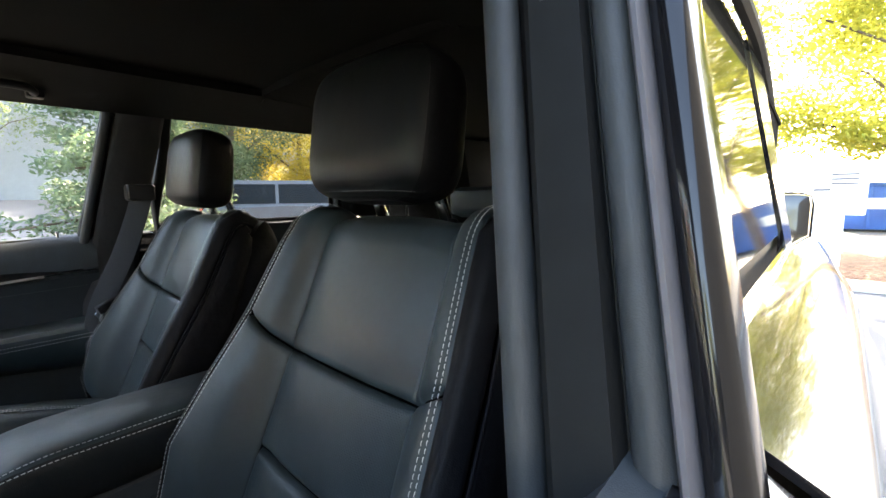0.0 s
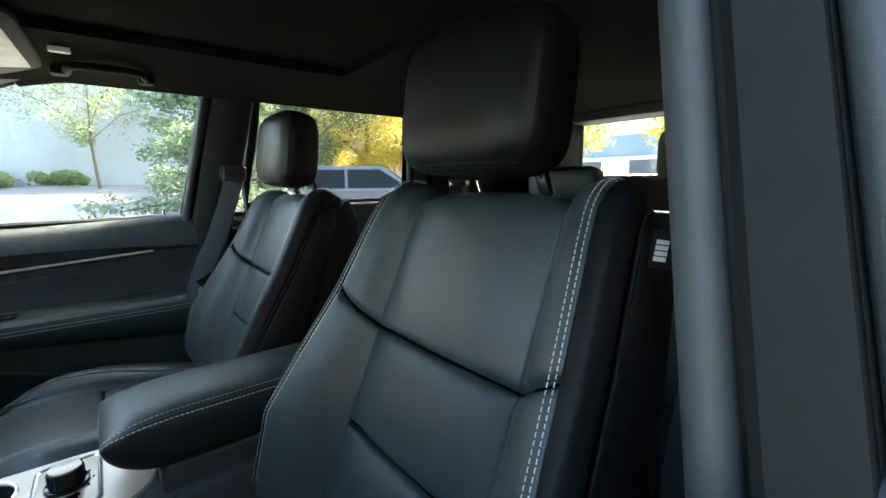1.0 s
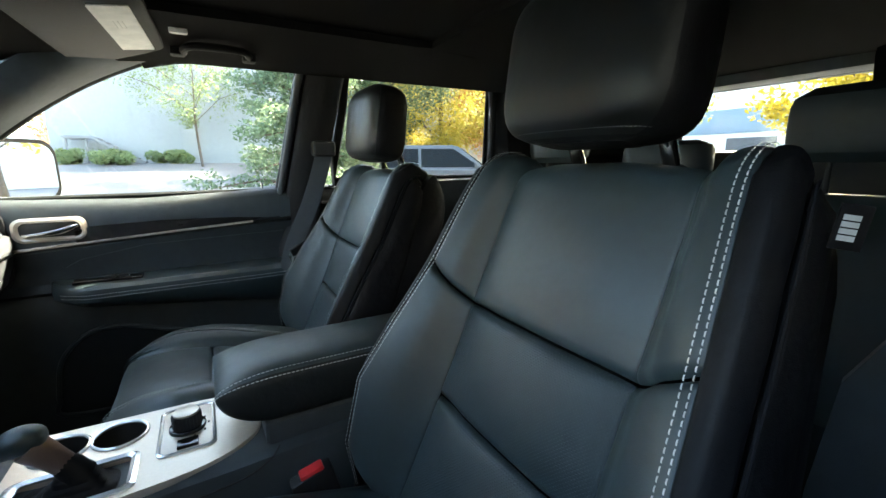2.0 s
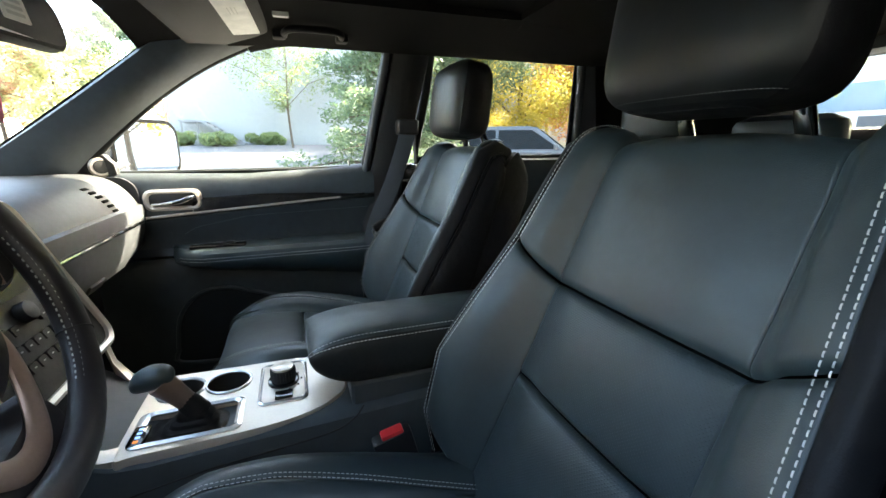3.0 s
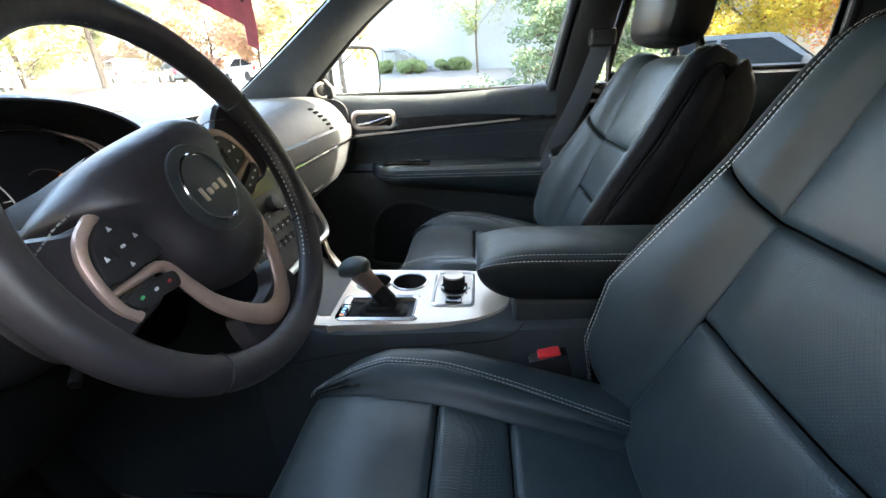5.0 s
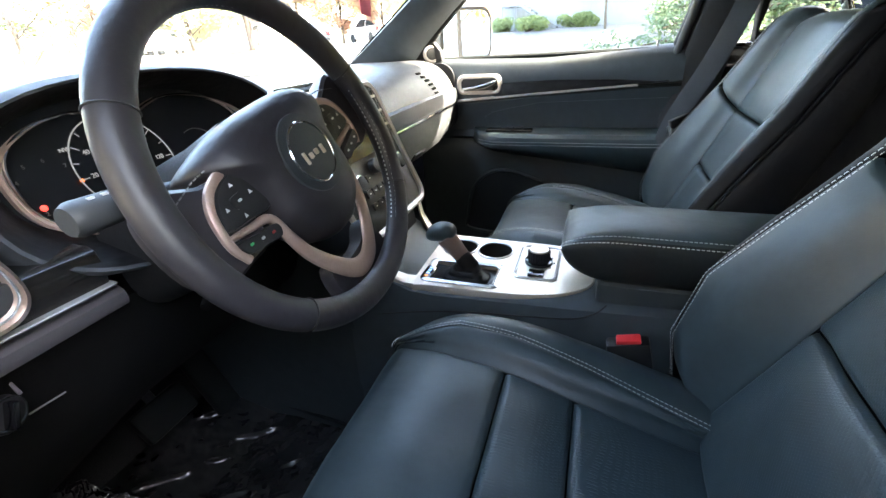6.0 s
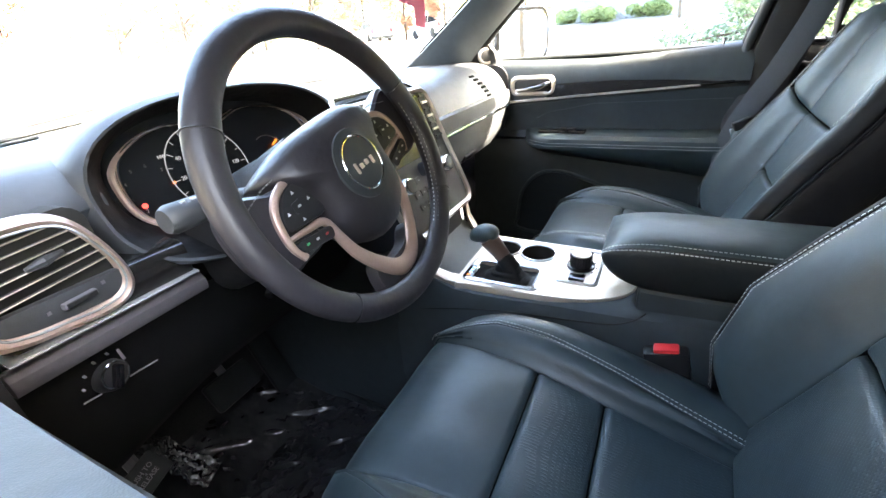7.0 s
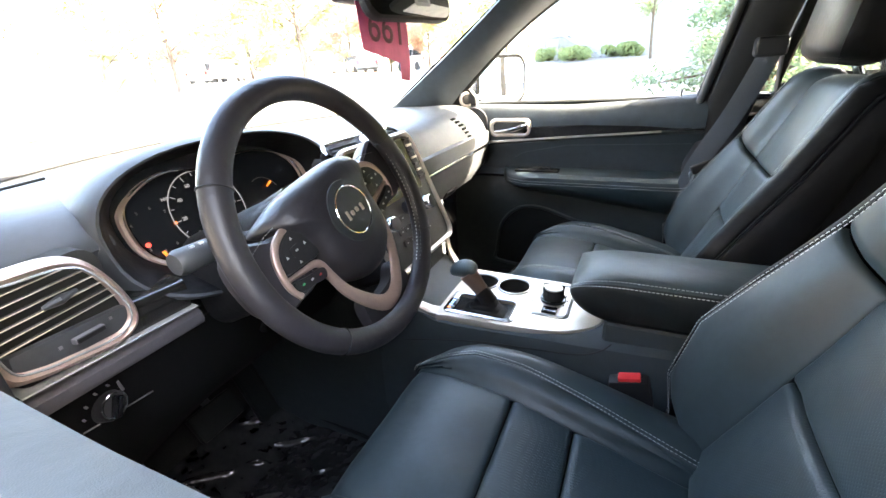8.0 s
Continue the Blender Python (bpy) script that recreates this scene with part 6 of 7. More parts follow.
part("gear_window", box(-0.094, -0.046, -0.004, 0.018, TOP_Z + 0.002, TOP_Z + 0.0085, 0.003), GLOSS, boot)
for k in range(4):
    part("gear_mark", box(-0.089 + k * 0.010, -0.084 + k * 0.010, 0.004, 0.010, TOP_Z + 0.0083, TOP_Z + 0.0092, 0), LAMP_AMBER if k == 0 else LAMP_BLUE, boot)
DX, DY = 0.020, -0.192
dl = thing("drive_dial", (DX, DY, TOP_Z), "round drive mode dial in a chrome frame", "dial")
part("frame_plate", ring_plate(rounded(DX, DY, 0.138, 0.082, 0.014), rounded(DX, DY, 0.126, 0.070, 0.010), lambda u, v, w: (u, v, TOP_Z + 0.003 + w), 0.004), POLISHED, dl, "chrome frame")
part("base_plate", box(DX - 0.066, DX + 0.066, DY - 0.037, DY + 0.037, TOP_Z, TOP_Z + 0.0045, 0.003), SILVER, dl)
part("dial_skirt", disc((DX, DY, TOP_Z + 0.004), (0, 0, 1), 0.027, 0.006, 36, 0.002), GLOSS, dl)
part("dial_knob", disc((DX, DY, TOP_Z + 0.009), (0, 0, 1), 0.0215, 0.023, 36, 0.003, 0.020), HARD, dl, "ribbed black knob")
for k in range(24):
    a = 2 * math.pi * k / 24
    part("rib", moved(box(-0.0009, 0.0009, -0.0008, 0.0008, 0, 0.017, 0), Matrix.Translation((DX + 0.0211 * math.cos(a), DY + 0.0211 * math.sin(a), TOP_Z + 0.012)) @ pose(0, 0, 0, 0, 0, math.degrees(a))), HARD, dl)
part("dial_cap", disc((DX, DY, TOP_Z + 0.0315), (0, 0, 1), 0.0190, 0.003, 36, 0.001), SILVER, dl, "silver cap")
for k in range(5):
    a = radians(200 + 35 * k)
    part("dial_mark", box(DX + 0.034 * math.cos(a) - 0.003, DX + 0.034 * math.cos(a) + 0.003, DY + 0.030 * math.sin(a) - 0.0015, DY + 0.030 * math.sin(a) + 0.0015, TOP_Z + 0.0043, TOP_Z + 0.005, 0), SLOT, dl)
part("dial_button", box(DX - 0.060, DX - 0.036, DY - 0.016, DY + 0.014, TOP_Z + 0.004, TOP_Z + 0.008, 0.002), GLOSS, dl)
part("dial_button", box(DX + 0.038, DX + 0.060, DY - 0.016, DY + 0.014, TOP_Z + 0.004, TOP_Z + 0.008, 0.002), GLOSS, dl)
arm = thing("armrest_lid", (0.0, -0.43, 0.90), "black leather console armrest with pale stitching", "armrest")
LID = [(-0.080, 0.900), (-0.096, 0.908), (-0.105, 0.930), (-0.1075, 0.955), (-0.106, 0.974), (-0.101, 0.985), (-0.088, 0.9925), (-0.06, 0.997), (-0.02, 0.997), (0.02, 0.992), (0.055, 0.983),
       (0.082, 0.970), (0.097, 0.953), (0.101, 0.930), (0.096, 0.908), (0.080, 0.900)]


def lid_point(p, run):
    """A place on the lid's skin, run metres back from its rounded nose; p: a point of its cross cut."""
    u, v = min(1, run / 0.10), min(1, run / 0.085)
    f, g = math.sqrt(max(0, 1 - (1 - u) ** 2)), math.sqrt(max(0, 1 - (1 - v) ** 2))
    h = f if p[1] > 0.955 else g
    return Vector((p[0] * (0.80 + 0.20 * f ** 0.7), -0.238 - run, 0.955 + (p[1] - 0.955) * h))


lid_cut = [(p.x, p.y) for p in smooth([(a, b, 0) for a, b in LID], 4)]
runs = [0.42 * (k / 34) ** 1.9 for k in range(35)]
split = min(range(len(lid_cut)), key=lambda k: (lid_cut[k][0] + 0.101) ** 2 + (lid_cut[k][1] - 0.985) ** 2)
part("pad", sheet([[lid_point(p, q) for p in lid_cut[split:]] for q in runs]), LEATHER, arm)
part("side_pad", sheet([[lid_point(p, q) for p in lid_cut[:split + 1]] for q in runs]), LEATHER_LID_SHADE, arm, "leather side below the seam with shade in its colour")
part("nose", sheet([[lid_point(p, 0.0) for p in lid_cut], [lid_point((p[0] * 0.5, 0.955), 0.0) + Vector((0, 0.002, 0)) for p in lid_cut]]), LEATHER, arm)
part("underside", sheet([[lid_point((x, 0.9005), q) for x in (-0.08, 0, 0.08)] for q in runs]), HARD, arm)
for z_off in (-0.0045, 0.0045):
    base = lid_cut[split]
    ln = [(lid_point((base[0] + (0.004 if z_off > 0 else -0.0015) - 0.0012, base[1] + z_off + 0.001), q) + Vector((0, 0.0008, 0)), Vector((-0.8, 0.25, 0.55))) for q in [0.42 * (k / 90) ** 1.7 for k in range(91)]]
    part("stitching", stitches(ln, 0.0042, 0.0022, 0.0006), THREAD, arm, kind="stuff")
part("lid_base", box(-0.092, 0.092, -0.65, -0.300, 0.855, 0.902, 0.012, 3), PILLAR_SOFT, con)

# ---- pedals, visor, mirror, tag ----
pd = thing("brake_pedal", (-0.345, 0.5, 0.6), "wide black rubber brake pedal", "pedal")
part("pad", moved(box(-0.055, 0.055, -0.012, 0.012, -0.035, 0.035, 0.008), Matrix.Translation((-0.345, 0.50, 0.63)) @ pose(0, 0, 0, -35, 0, 0)), RUBBER, pd)
part("arm", tube([(-0.345, 0.51, 0.64), (-0.345, 0.58, 0.74), (-0.345, 0.58, 0.86)], 0.010, 8), STEEL, pd)
pd = thing("accelerator_pedal", (-0.22, 0.52, 0.55), "narrow black accelerator pedal", "pedal")
part("pad", moved(box(-0.03, 0.03, -0.01, 0.01, -0.08, 0.08, 0.008), Matrix.Translation((-0.215, 0.53, 0.58)) @ pose(0, 0, 0, -25, 0, 0)), RUBBER, pd)
pd = thing("parking_brake_pedal", (-0.60, 0.40, 0.6), "parking brake pedal with a printed release plate", "pedal")
pm = Matrix.Translation((-0.606, 0.30, 0.769)) @ pose(0, 0, 0, 42, 0, 22)
part("pad", moved(box(-0.035, 0.035, -0.022, 0.022, -0.008, 0.0, 0.004), pm), RUBBER, pd)
part("arm", tube([(-0.606, 0.305, 0.761), (-0.60, 0.38, 0.80), (-0.60, 0.45, 0.92)], 0.010, 8), STEEL, pd)
fw = Matrix.Translation((-0.552, 0.355, 0.715)) @ pose(0, 0, 0, 40, 10, 30)
rows = [[Vector((x, y, 0.010 * noise.noise(Vector((x * 60, y * 60, 1))) + 0.007 * abs(noise.noise(Vector((x * 120, y * 120, 3))))))for x in np.linspace(-0.028, 0.028, 44)] for y in np.linspace(-0.075, 0.05, 80)]
part("film_wrap", moved(sheet(rows), fw), FILM, pd, "crumpled clear film")
part("printing", moved(joined(lettering("PUSH TO", 0.010, pose(0, 0.006, 0.0004)), lettering("RELEASE", 0.010, pose(0, -0.006, 0.0004))), pm), ROLL, pd, "grey words push to release")

vis = thing("sun_visor", (0.46, -0.1, 1.58), "folded grey sun visor with a pale warning label", "sun visor")
vc = [Vector(p) for p in ((0.27, 0.03, 1.575), (0.62, -0.02, 1.538), (0.645, -0.222, 1.568), (0.27, -0.19, 1.605))]
vp = lambda a, b, d=0.0: vc[0].lerp(vc[1], a).lerp(vc[3].lerp(vc[2], a), b) + Vector((0, 0, -d))
part("board", loft([[vp(a, b, d) for a, b in rounded(0.5, 0.5, s, s, 0.12, 5)] for d, s in ((-0.008, 0.97), (-0.004, 1.0), (0.006, 1.0), (0.010, 0.96))]), VISOR, vis)
part("label", loft([[vp(a, b, d) for a, b in rounded(0.42, 0.74, 0.62, 0.30, 0.01, 2)] for d in (0.0095, 0.0125)]), PAPER, vis, "pale warning label")
for k in range(3):
    part("print_bar", loft([[vp(a, b, d) for a, b in rounded(0.34, 0.70 + k * 0.035, 0.10, 0.008, 0.002, 2)] for d in (0.0122, 0.0128)]), PALE_INK, vis)
vis2 = thing("sun_visor", (-0.46, -0.1, 1.58), "folded grey sun visor above the driver", "sun visor")
part("board", loft([[Vector((-vp(a, b, d).x, vp(a, b, d).y, vp(a, b, d).z)) for a, b in rounded(0.5, 0.5, s, s, 0.12, 5)] for d, s in ((-0.008, 0.97), (-0.004, 1.0), (0.006, 1.0), (0.010, 0.96))]), VISOR, vis2)
ck = thing("visor_clip", (0.43, -0.24, 1.587), "small white clip on the headliner", "clip")
part("block", box(0.424, 0.440, -0.262, -0.226, 1.577, 1.592, 0.004), PAPER, ck)
gh = thing("grab_handle", (0.60, -0.33, 1.60), "black grab handle on the roof rail", "grab handle")
part("grip", tube(smooth([(0.54, -0.248, 1.562), (0.505, -0.252, 1.564), (0.482, -0.270, 1.566), (0.474, -0.32, 1.566), (0.482, -0.372, 1.566), (0.505, -0.390, 1.564), (0.54, -0.394, 1.562)], 4), 0.009, 10), GRIP, gh)
for y in (-0.232, -0.392):
    part("mount", box(0.525, 0.56, y - 0.02, y + 0.012, 1.553, 1.59, 0.006), GRIP, gh)
rl = thing("roof_lamp", (0.36, -0.93, 1.60), "small courtesy lamp in the headliner", "lamp")
part("lens", box(0.34, 0.385, -0.95, -0.92, 1.610, 1.622, 0.004), PAPER, rl)
part("bezel", box(0.33, 0.395, -0.96, -0.91, 1.614, 1.63, 0.005), HARD, rl)

rm = thing("rear_view_mirror", (0.05, 0.125, 1.48), "black interior mirror with a small white sticker", "mirror")
mm = facing((0.05, 0.118, 1.474), (0.955, -0.155, 0.02), (0, 0.20, 1))
part("housing", moved(loft([[Vector((x * s, y * s, z)) for x, y in rounded(0.004, -0.006, 0.270, 0.086, 0.034, 6)] for z, s in ((0.004, 0.97), (0.0, 1.0), (-0.012, 1.0), (-0.03, 0.85), (-0.04, 0.5))]), mm), HARD, rm)
part("glass", moved(loft([[Vector((x, y, z)) for x, y in rounded(0.004, -0.006, 0.255, 0.072, 0.028, 6)] for z in (0.0035, 0.0052)]), mm), MIRROR, rm, "mirror glass")
part("sticker", moved(loft([[Vector((x, y, z)) for x, y in rounded(0.035, -0.006, 0.05, 0.034, 0.003, 2)] for z in (0.005, 0.0058)]), mm), PAPER, rm, "white sticker")
for k in range(3):
    part("print_bar", moved(box(0.018, 0.052, -0.016 + k * 0.009, -0.011 + k * 0.009, 0.0057, 0.0062, 0), mm), PALE_INK, rm)
part("stem", tube([(0.03, 0.15, 1.50), (0.02, 0.19, 1.53), (0.01, 0.215, 1.535)], [0.012, 0.014, 0.022], 12), HARD, rm)
part("sensor_cover", box(-0.085, 0.0, 0.15, 0.21, 1.455, 1.54, 0.015, 3), HARD, rm, "dark sensor cover")

tag = thing("hang_tag", (0.02, 0.15, 1.42), "magenta card hang tag with a dark number under the mirror", "hang tag")
tm = facing((0.004, 0.152, 1.420), (0.99, -0.1, -0.06), (0.05, 0.05, 1))
outline = [(-0.078, 0.097), (0.072, 0.097), (0.073, -0.068), (0.066, -0.100), (0.036, -0.097), (0.037, -0.066), (-0.066, -0.046)]
part("card", moved(loft([[Vector((x, y, z + 0.004 * math.sin(x * 30))) for x, y in outline] for z in (0.0, 0.0008)]), tm), TAG_RED, tag)
part("number", moved(lettering("661", 0.080, pose(0.002, -0.008, 0.0058)), tm), TAG_INK, tag, "dark red number")


# ---- outside ----
def ground_z(x, y):
    return 1.32 * min(1, max(0, (x - 3.5) / 13)) ** 1.1 * min(1, max(0, (y + 7) / 5)) * min(1, max(0, (48 - y) / 14))


xs = [-400, -120, -40, -20, -10, -5, -2, 0, 2, 3.5] + [4 + i for i in range(15)] + [22, 30, 60, 150, 400]
ys = [-400, -120, -50, -30, -20, -12, -9, -7, -5.5, -4, -2, 0, 4, 8, 12, 14, 17, 20, 24, 30, 34, 38, 42, 48, 60, 120, 400]
solid("ground", sheet([[Vector((x, y, ground_z(x, y))) for x in xs] for y in ys]), GROUND, "pale worn asphalt car park", "ground", "structure")


def mulch_bed(x0, x1, y0, y1, label):
    rows = []
    for v in np.linspace(0, 1, 14):
        rows.append([Vector((x, lerp(y0, y1, v), ground_z(x, lerp(y0, y1, v)) + 0.03 + 0.16 * math.sin(math.pi * u) ** 0.5 * math.sin(math.pi * v) ** 0.5 + 0.02 * noise.noise(Vector((x * 3, v * 9, 0)))))
                     for u, x in [(u, lerp(x0, x1, u)) for u in np.linspace(0, 1, 14)]])
    return solid("mulch_bed", sheet(rows), MULCH, label, "planting bed", "structure")


mulch_bed(5.2, 9.0, -7.0, 0.4, "brown bark mulch bed beside the drive")
mulch_bed(4, 24, 14.5, 18.5, "reddish bark mulch bank in front of parked cars")
mulch_bed(-5, 3.5, -12.5, -8.2, "brown mulch bed behind the car")

# unseen wall, added to block light coming in at the driver's window
BLOCKER_WALL = mat("light_blocking_wall", (0.12, 0.122, 0.118), 0.9, grain=(12, 0.2), stain=(0.8, 0.2), bump=(40, 0.4))
solid("wall_west", joined(box(-2.65, -2.45, -2.6, 4.5, 0, 3.1, 0.02), box(-2.68, -2.42, -2.62, 4.52, 3.104, 3.19, 0.02)), BLOCKER_WALL, "unseen wall added to block light into the driver window", "wall", "structure")

# building with an outside stair
bld = thing("building", (19, 0, 1.3), "large pale concrete building with a steel stair", "building")
part("wall", box(18.0, 19.0, -14, 4.0, 0.8, 11, 0.05), CONCRETE, bld, "pale concrete wall")
for y in np.arange(-12, 4, 6.0):
    part("pilaster", box(17.86, 18.02, y - 0.25, y + 0.25, 0.8, 11, 0.02), CONCRETE, bld)
part("coping", box(17.85, 19.1, -14.1, 4.1, 11, 11.3, 0.03), KERB, bld)
st = thing("stair", (17.2, 4, 1.3), "dark steel stair against the wall", "stair")
for x in (16.9, 17.75):
    part("stringer", tube([(x, 1.3, 1.25), (x, 2.7, 2.15), (x, 3.4, 2.15)], 0.025, 6, r2=0.06, up=(0, 0, 1)), DARK_STEEL, st)
for k in range(7):
    part("tread", box(16.9, 17.75, 1.34 + k * 0.2, 1.58 + k * 0.2, 1.35 + k * 0.125, 1.39 + k * 0.125, 0.005), DARK_STEEL, st)
part("landing", box(16.9, 17.75, 2.72, 3.45, 2.14, 2.19, 0.005), DARK_STEEL, st)
for y in (2.85, 3.35):
    part("post", tube([(16.95, y, 1.3), (16.95, y, 2.15)], 0.035, 8), DARK_STEEL, st)


def leaf_cloud(rng, blobs, n, size, gaps=()):
    """Many small folded leaves scattered through overlapping clumps."""
    bm = bmesh.new()
    for _ in range(n):
        cx, cy, cz, rb = blobs[rng.randrange(len(blobs))]
        d = Vector((rng.gauss(0, 1), rng.gauss(0, 1), rng.gauss(0, 1))).normalized() * rb * rng.random() ** 0.45
        p = Vector((cx, cy, cz)) + Vector((d.x, d.y, d.z * 0.8))
        if any((p - g - SUN_TO * (p - g).dot(SUN_TO)).length < r for g, r in gaps):
            continue
        a = Vector((rng.gauss(0, 1), rng.gauss(0, 1), rng.gauss(0, 0.6))).normalized()
        b = a.orthogonal().normalized()
        s = size * (0.6 + 0.8 * rng.random())
        v = [bm.verts.new(p + a * s), bm.verts.new(p + b * s * 0.5 - a * s * 0.1), bm.verts.new(p - a * s), bm.verts.new(p - b * s * 0.5 - a * s * 0.1)]
        bm.faces.new((v[0], v[1], v[2]))
        bm.faces.new((v[0], v[2], v[3]))
    return bm


def tree(at, h, spread, leaf, label, n=9000, size=0.11, trunk_r=0.12, bare=0.3, seed=1, cone=False, gaps=()):
    rng = random.Random(seed)
    o = Vector((at[0], at[1], max(at[2], ground_z(at[0], at[1]) - 0.05)))
    ob = thing("tree", o, label, "tree")
    blobs = []
    limbs = [tube([o + Vector((0.04 * math.sin(k * 2.1 + seed), 0.04 * math.cos(k + seed), h * 0.92 * k / 7)) for k in range(8)], [trunk_r * (1 - 0.85 * k / 7) for k in range(8)], 8)]
    for k in range(46 if cone else 16):
        t = bare + (1 - bare) * (k + 0.5) / (46 if cone else 16)
        a = k * 2.4 + rng.random()
        reach = spread * ((1.05 - t) if cone else math.sin(math.pi * min(1, 0.22 + 0.72 * (t - bare) / (1 - bare))) ** 0.8) * (0.7 + 0.5 * rng.random())
        base = o + Vector((0, 0, h * t * 0.9))
        tip = base + Vector((math.cos(a) * reach, math.sin(a) * reach, reach * (0.05 if cone else 0.55)))
        midp = base.lerp(tip, 0.5) + Vector((0, 0, 0.1 * reach))
        if any((q - g - SUN_TO * (q - g).dot(SUN_TO)).length < r + 0.15 for q in (base.lerp(tip, f) for f in (0.15, 0.3, 0.5, 0.7, 0.9, 1)) for g, r in gaps):
            continue
        limbs.append(tube([base, midp, tip], [trunk_r * 0.35 * (1.1 - t), trunk_r * 0.2 * (1.1 - t) + 0.008, 0.006], 5))
        for f in ((0.2, 0.4, 0.6, 0.8, 1.0) if cone else (0.45, 0.75, 1.0)):
            q = base.lerp(tip, f)
            blobs.append((q.x + rng.gauss(0, 0.1), q.y + rng.gauss(0, 0.1), q.z + 0.05, max(0.25, reach * (0.17 if cone else 0.34) * (0.7 + 0.6 * rng.random()))))
    part("trunk", joined(*limbs), BARK, ob)
    part("crown", leaf_cloud(rng, blobs, n, size, gaps), leaf, ob, kind="stuff")
    return ob


def bush(at, r, label, seed, leaf=None):
    rng = random.Random(seed)
    o = Vector(at)
    ob = thing("bush", o, label, "bush")
    blobs = [(o.x + rng.gauss(0, r * 0.5), o.y + rng.gauss(0, r * 0.5), o.z + r * (0.3 + 0.35 * rng.random()), r * 0.5) for _ in range(9)]
    part("stem", joined(*[tube([o, Vector((b[0], b[1], b[2]))], [0.03, 0.01], 5) for b in blobs]), BARK, ob)
    part("foliage", leaf_cloud(rng, blobs, 3400, 0.045), leaf or LEAF_GREEN, ob, kind="stuff")
    return ob


tree((7.4, -1.95, 0.25), 5.6, 1.5, LEAF_FIR, "dense green fir beside the drive", 42000, 0.036, 0.09, 0.03, 3, True)
tree((15.5, -0.3, 1.2), 4.4, 2.2, LEAF_GREEN, "young tree with thin foliage before the building", 8000, 0.042, 0.045, 0.25, 4)
bush((16.9, 0.55, 1.3), 0.5, "clipped green bush before the wall", 5)
bush((16.2, 2.3, 1.25), 0.55, "green bush before the wall", 6)
for k, (x, y, leaf, h, label) in enumerate(((27, 29.5, LEAF_HAZE_LIME, 6.5, "yellow-green tree behind the parked cars"), (33, 29.0, LEAF_HAZE_RUST, 8.5, "orange maple behind the parked cars"),
                                            (36, 26.0, LEAF_HAZE_GOLD, 9.0, "golden maple behind the parked cars"), (37.5, 22.5, LEAF_HAZE_RUST, 8.5, "orange maple behind the parked cars"),
                                            (22, 36.0, LEAF_HAZE_LIME, 8.0, "yellow-green tree behind the parked cars"), (39, 18.5, LEAF_HAZE_GOLD, 7.0, "golden maple behind the parked cars"),
                                            (30, 33.0, LEAF_HAZE_RUST, 8.0, "orange maple behind the parked cars"))):
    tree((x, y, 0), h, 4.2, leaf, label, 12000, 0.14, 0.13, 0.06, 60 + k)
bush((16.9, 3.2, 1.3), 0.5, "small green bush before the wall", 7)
tree((28.0, 11.2, 1.2), 5.8, 2.4, LEAF_HAZE_LIME, "yellow-green tree past the building", 9000, 0.10, 0.10, 0.1, 51)
tree((29.0, 14.2, 1.2), 6.5, 2.8, LEAF_HAZE_RUST, "orange tree past the building", 9000, 0.11, 0.10, 0.15, 52)
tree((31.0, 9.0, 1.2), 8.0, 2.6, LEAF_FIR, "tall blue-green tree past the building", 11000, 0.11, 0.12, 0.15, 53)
tree((23.5, 5.2, 1.3), 3.6, 1.1, LEAF_HAZE_RUST, "small rusty tree past the building corner", 2500, 0.08, 0.05, 0.15, 54)
tree((12.6, -5.6, 0.1), 7.0, 2.2, LEAF_FIR, "dark green tree among the maples", 34000, 0.045, 0.13, 0.1, 22)
tree((14.0, -8.6, 0), 7.5, 3.4, LEAF_YELLOW, "broad maple with yellow autumn leaves", 70000, 0.043, 0.13, 0.12, 21)
tree((13.6, -12.0, 0), 6.5, 2.8, LEAF_RED, "maple with rusty red leaves", 36000, 0.048, 0.13, 0.2, 23)
tree((12.0, -17.0, 0), 8.0, 3.4, LEAF_LIME, "yellow-green tree behind the maples", 24000, 0.07, 0.13, 0.2, 24)
tree((-2.2, -13, 0), 9.0, 3.8, LEAF_LIME, "tree with bright yellow-green leaves", 50000, 0.06, 0.14, 0.2, 31)
tree((-4.5, -17, 0), 9.5, 4.2, LEAF_LIME, "tree with bright yellow-green leaves", 22000, 0.10, 0.16, 0.2, 32)
tree((4.6, -18, 0), 8.0, 3.0, LEAF_YELLOW, "yellow autumn tree behind the car", 9000, 0.10, 0.13, 0.22, 33)
tree((17.0, 27.0, 0.3), 9.0, 4.4, LEAF_HAZE_RUST, "tree with orange autumn leaves", 14000, 0.12, 0.13, 0.2, 41)
tree((15.0, 13.5, 1.3), 6.0, 2.6, LEAF_HAZE_LIME, "yellow-green tree before the building", 12000, 0.09, 0.13, 0.2, 42)
tree((5.0, 34, 0), 9.5, 4.2, LEAF_HAZE_LIME, "yellow-green tree across the car park", 12000, 0.13, 0.14, 0.2, 43)
tree((11.0, 36, 0), 9.5, 4.4, LEAF_HAZE_RUST, "rusty tree across the car park", 12000, 0.13, 0.14, 0.2, 44)
tree((-4, 30, 0), 9.5, 4.0, LEAF_HAZE_LIME, "yellow-green tree across the car park", 11000, 0.13, 0.14, 0.2, 45)
tree((6.3, 12.5, 0), 6.8, 1.7, LEAF_HAZE_LIME, "slender yellow-green tree ahead of the car", 9000, 0.06, 0.08, 0.12, 47)
tree((13.5, 20, 0), 7.0, 3.2, LEAF_HAZE_RUST, "orange maple beside the car park", 12000, 0.09, 0.12, 0.15, 48)
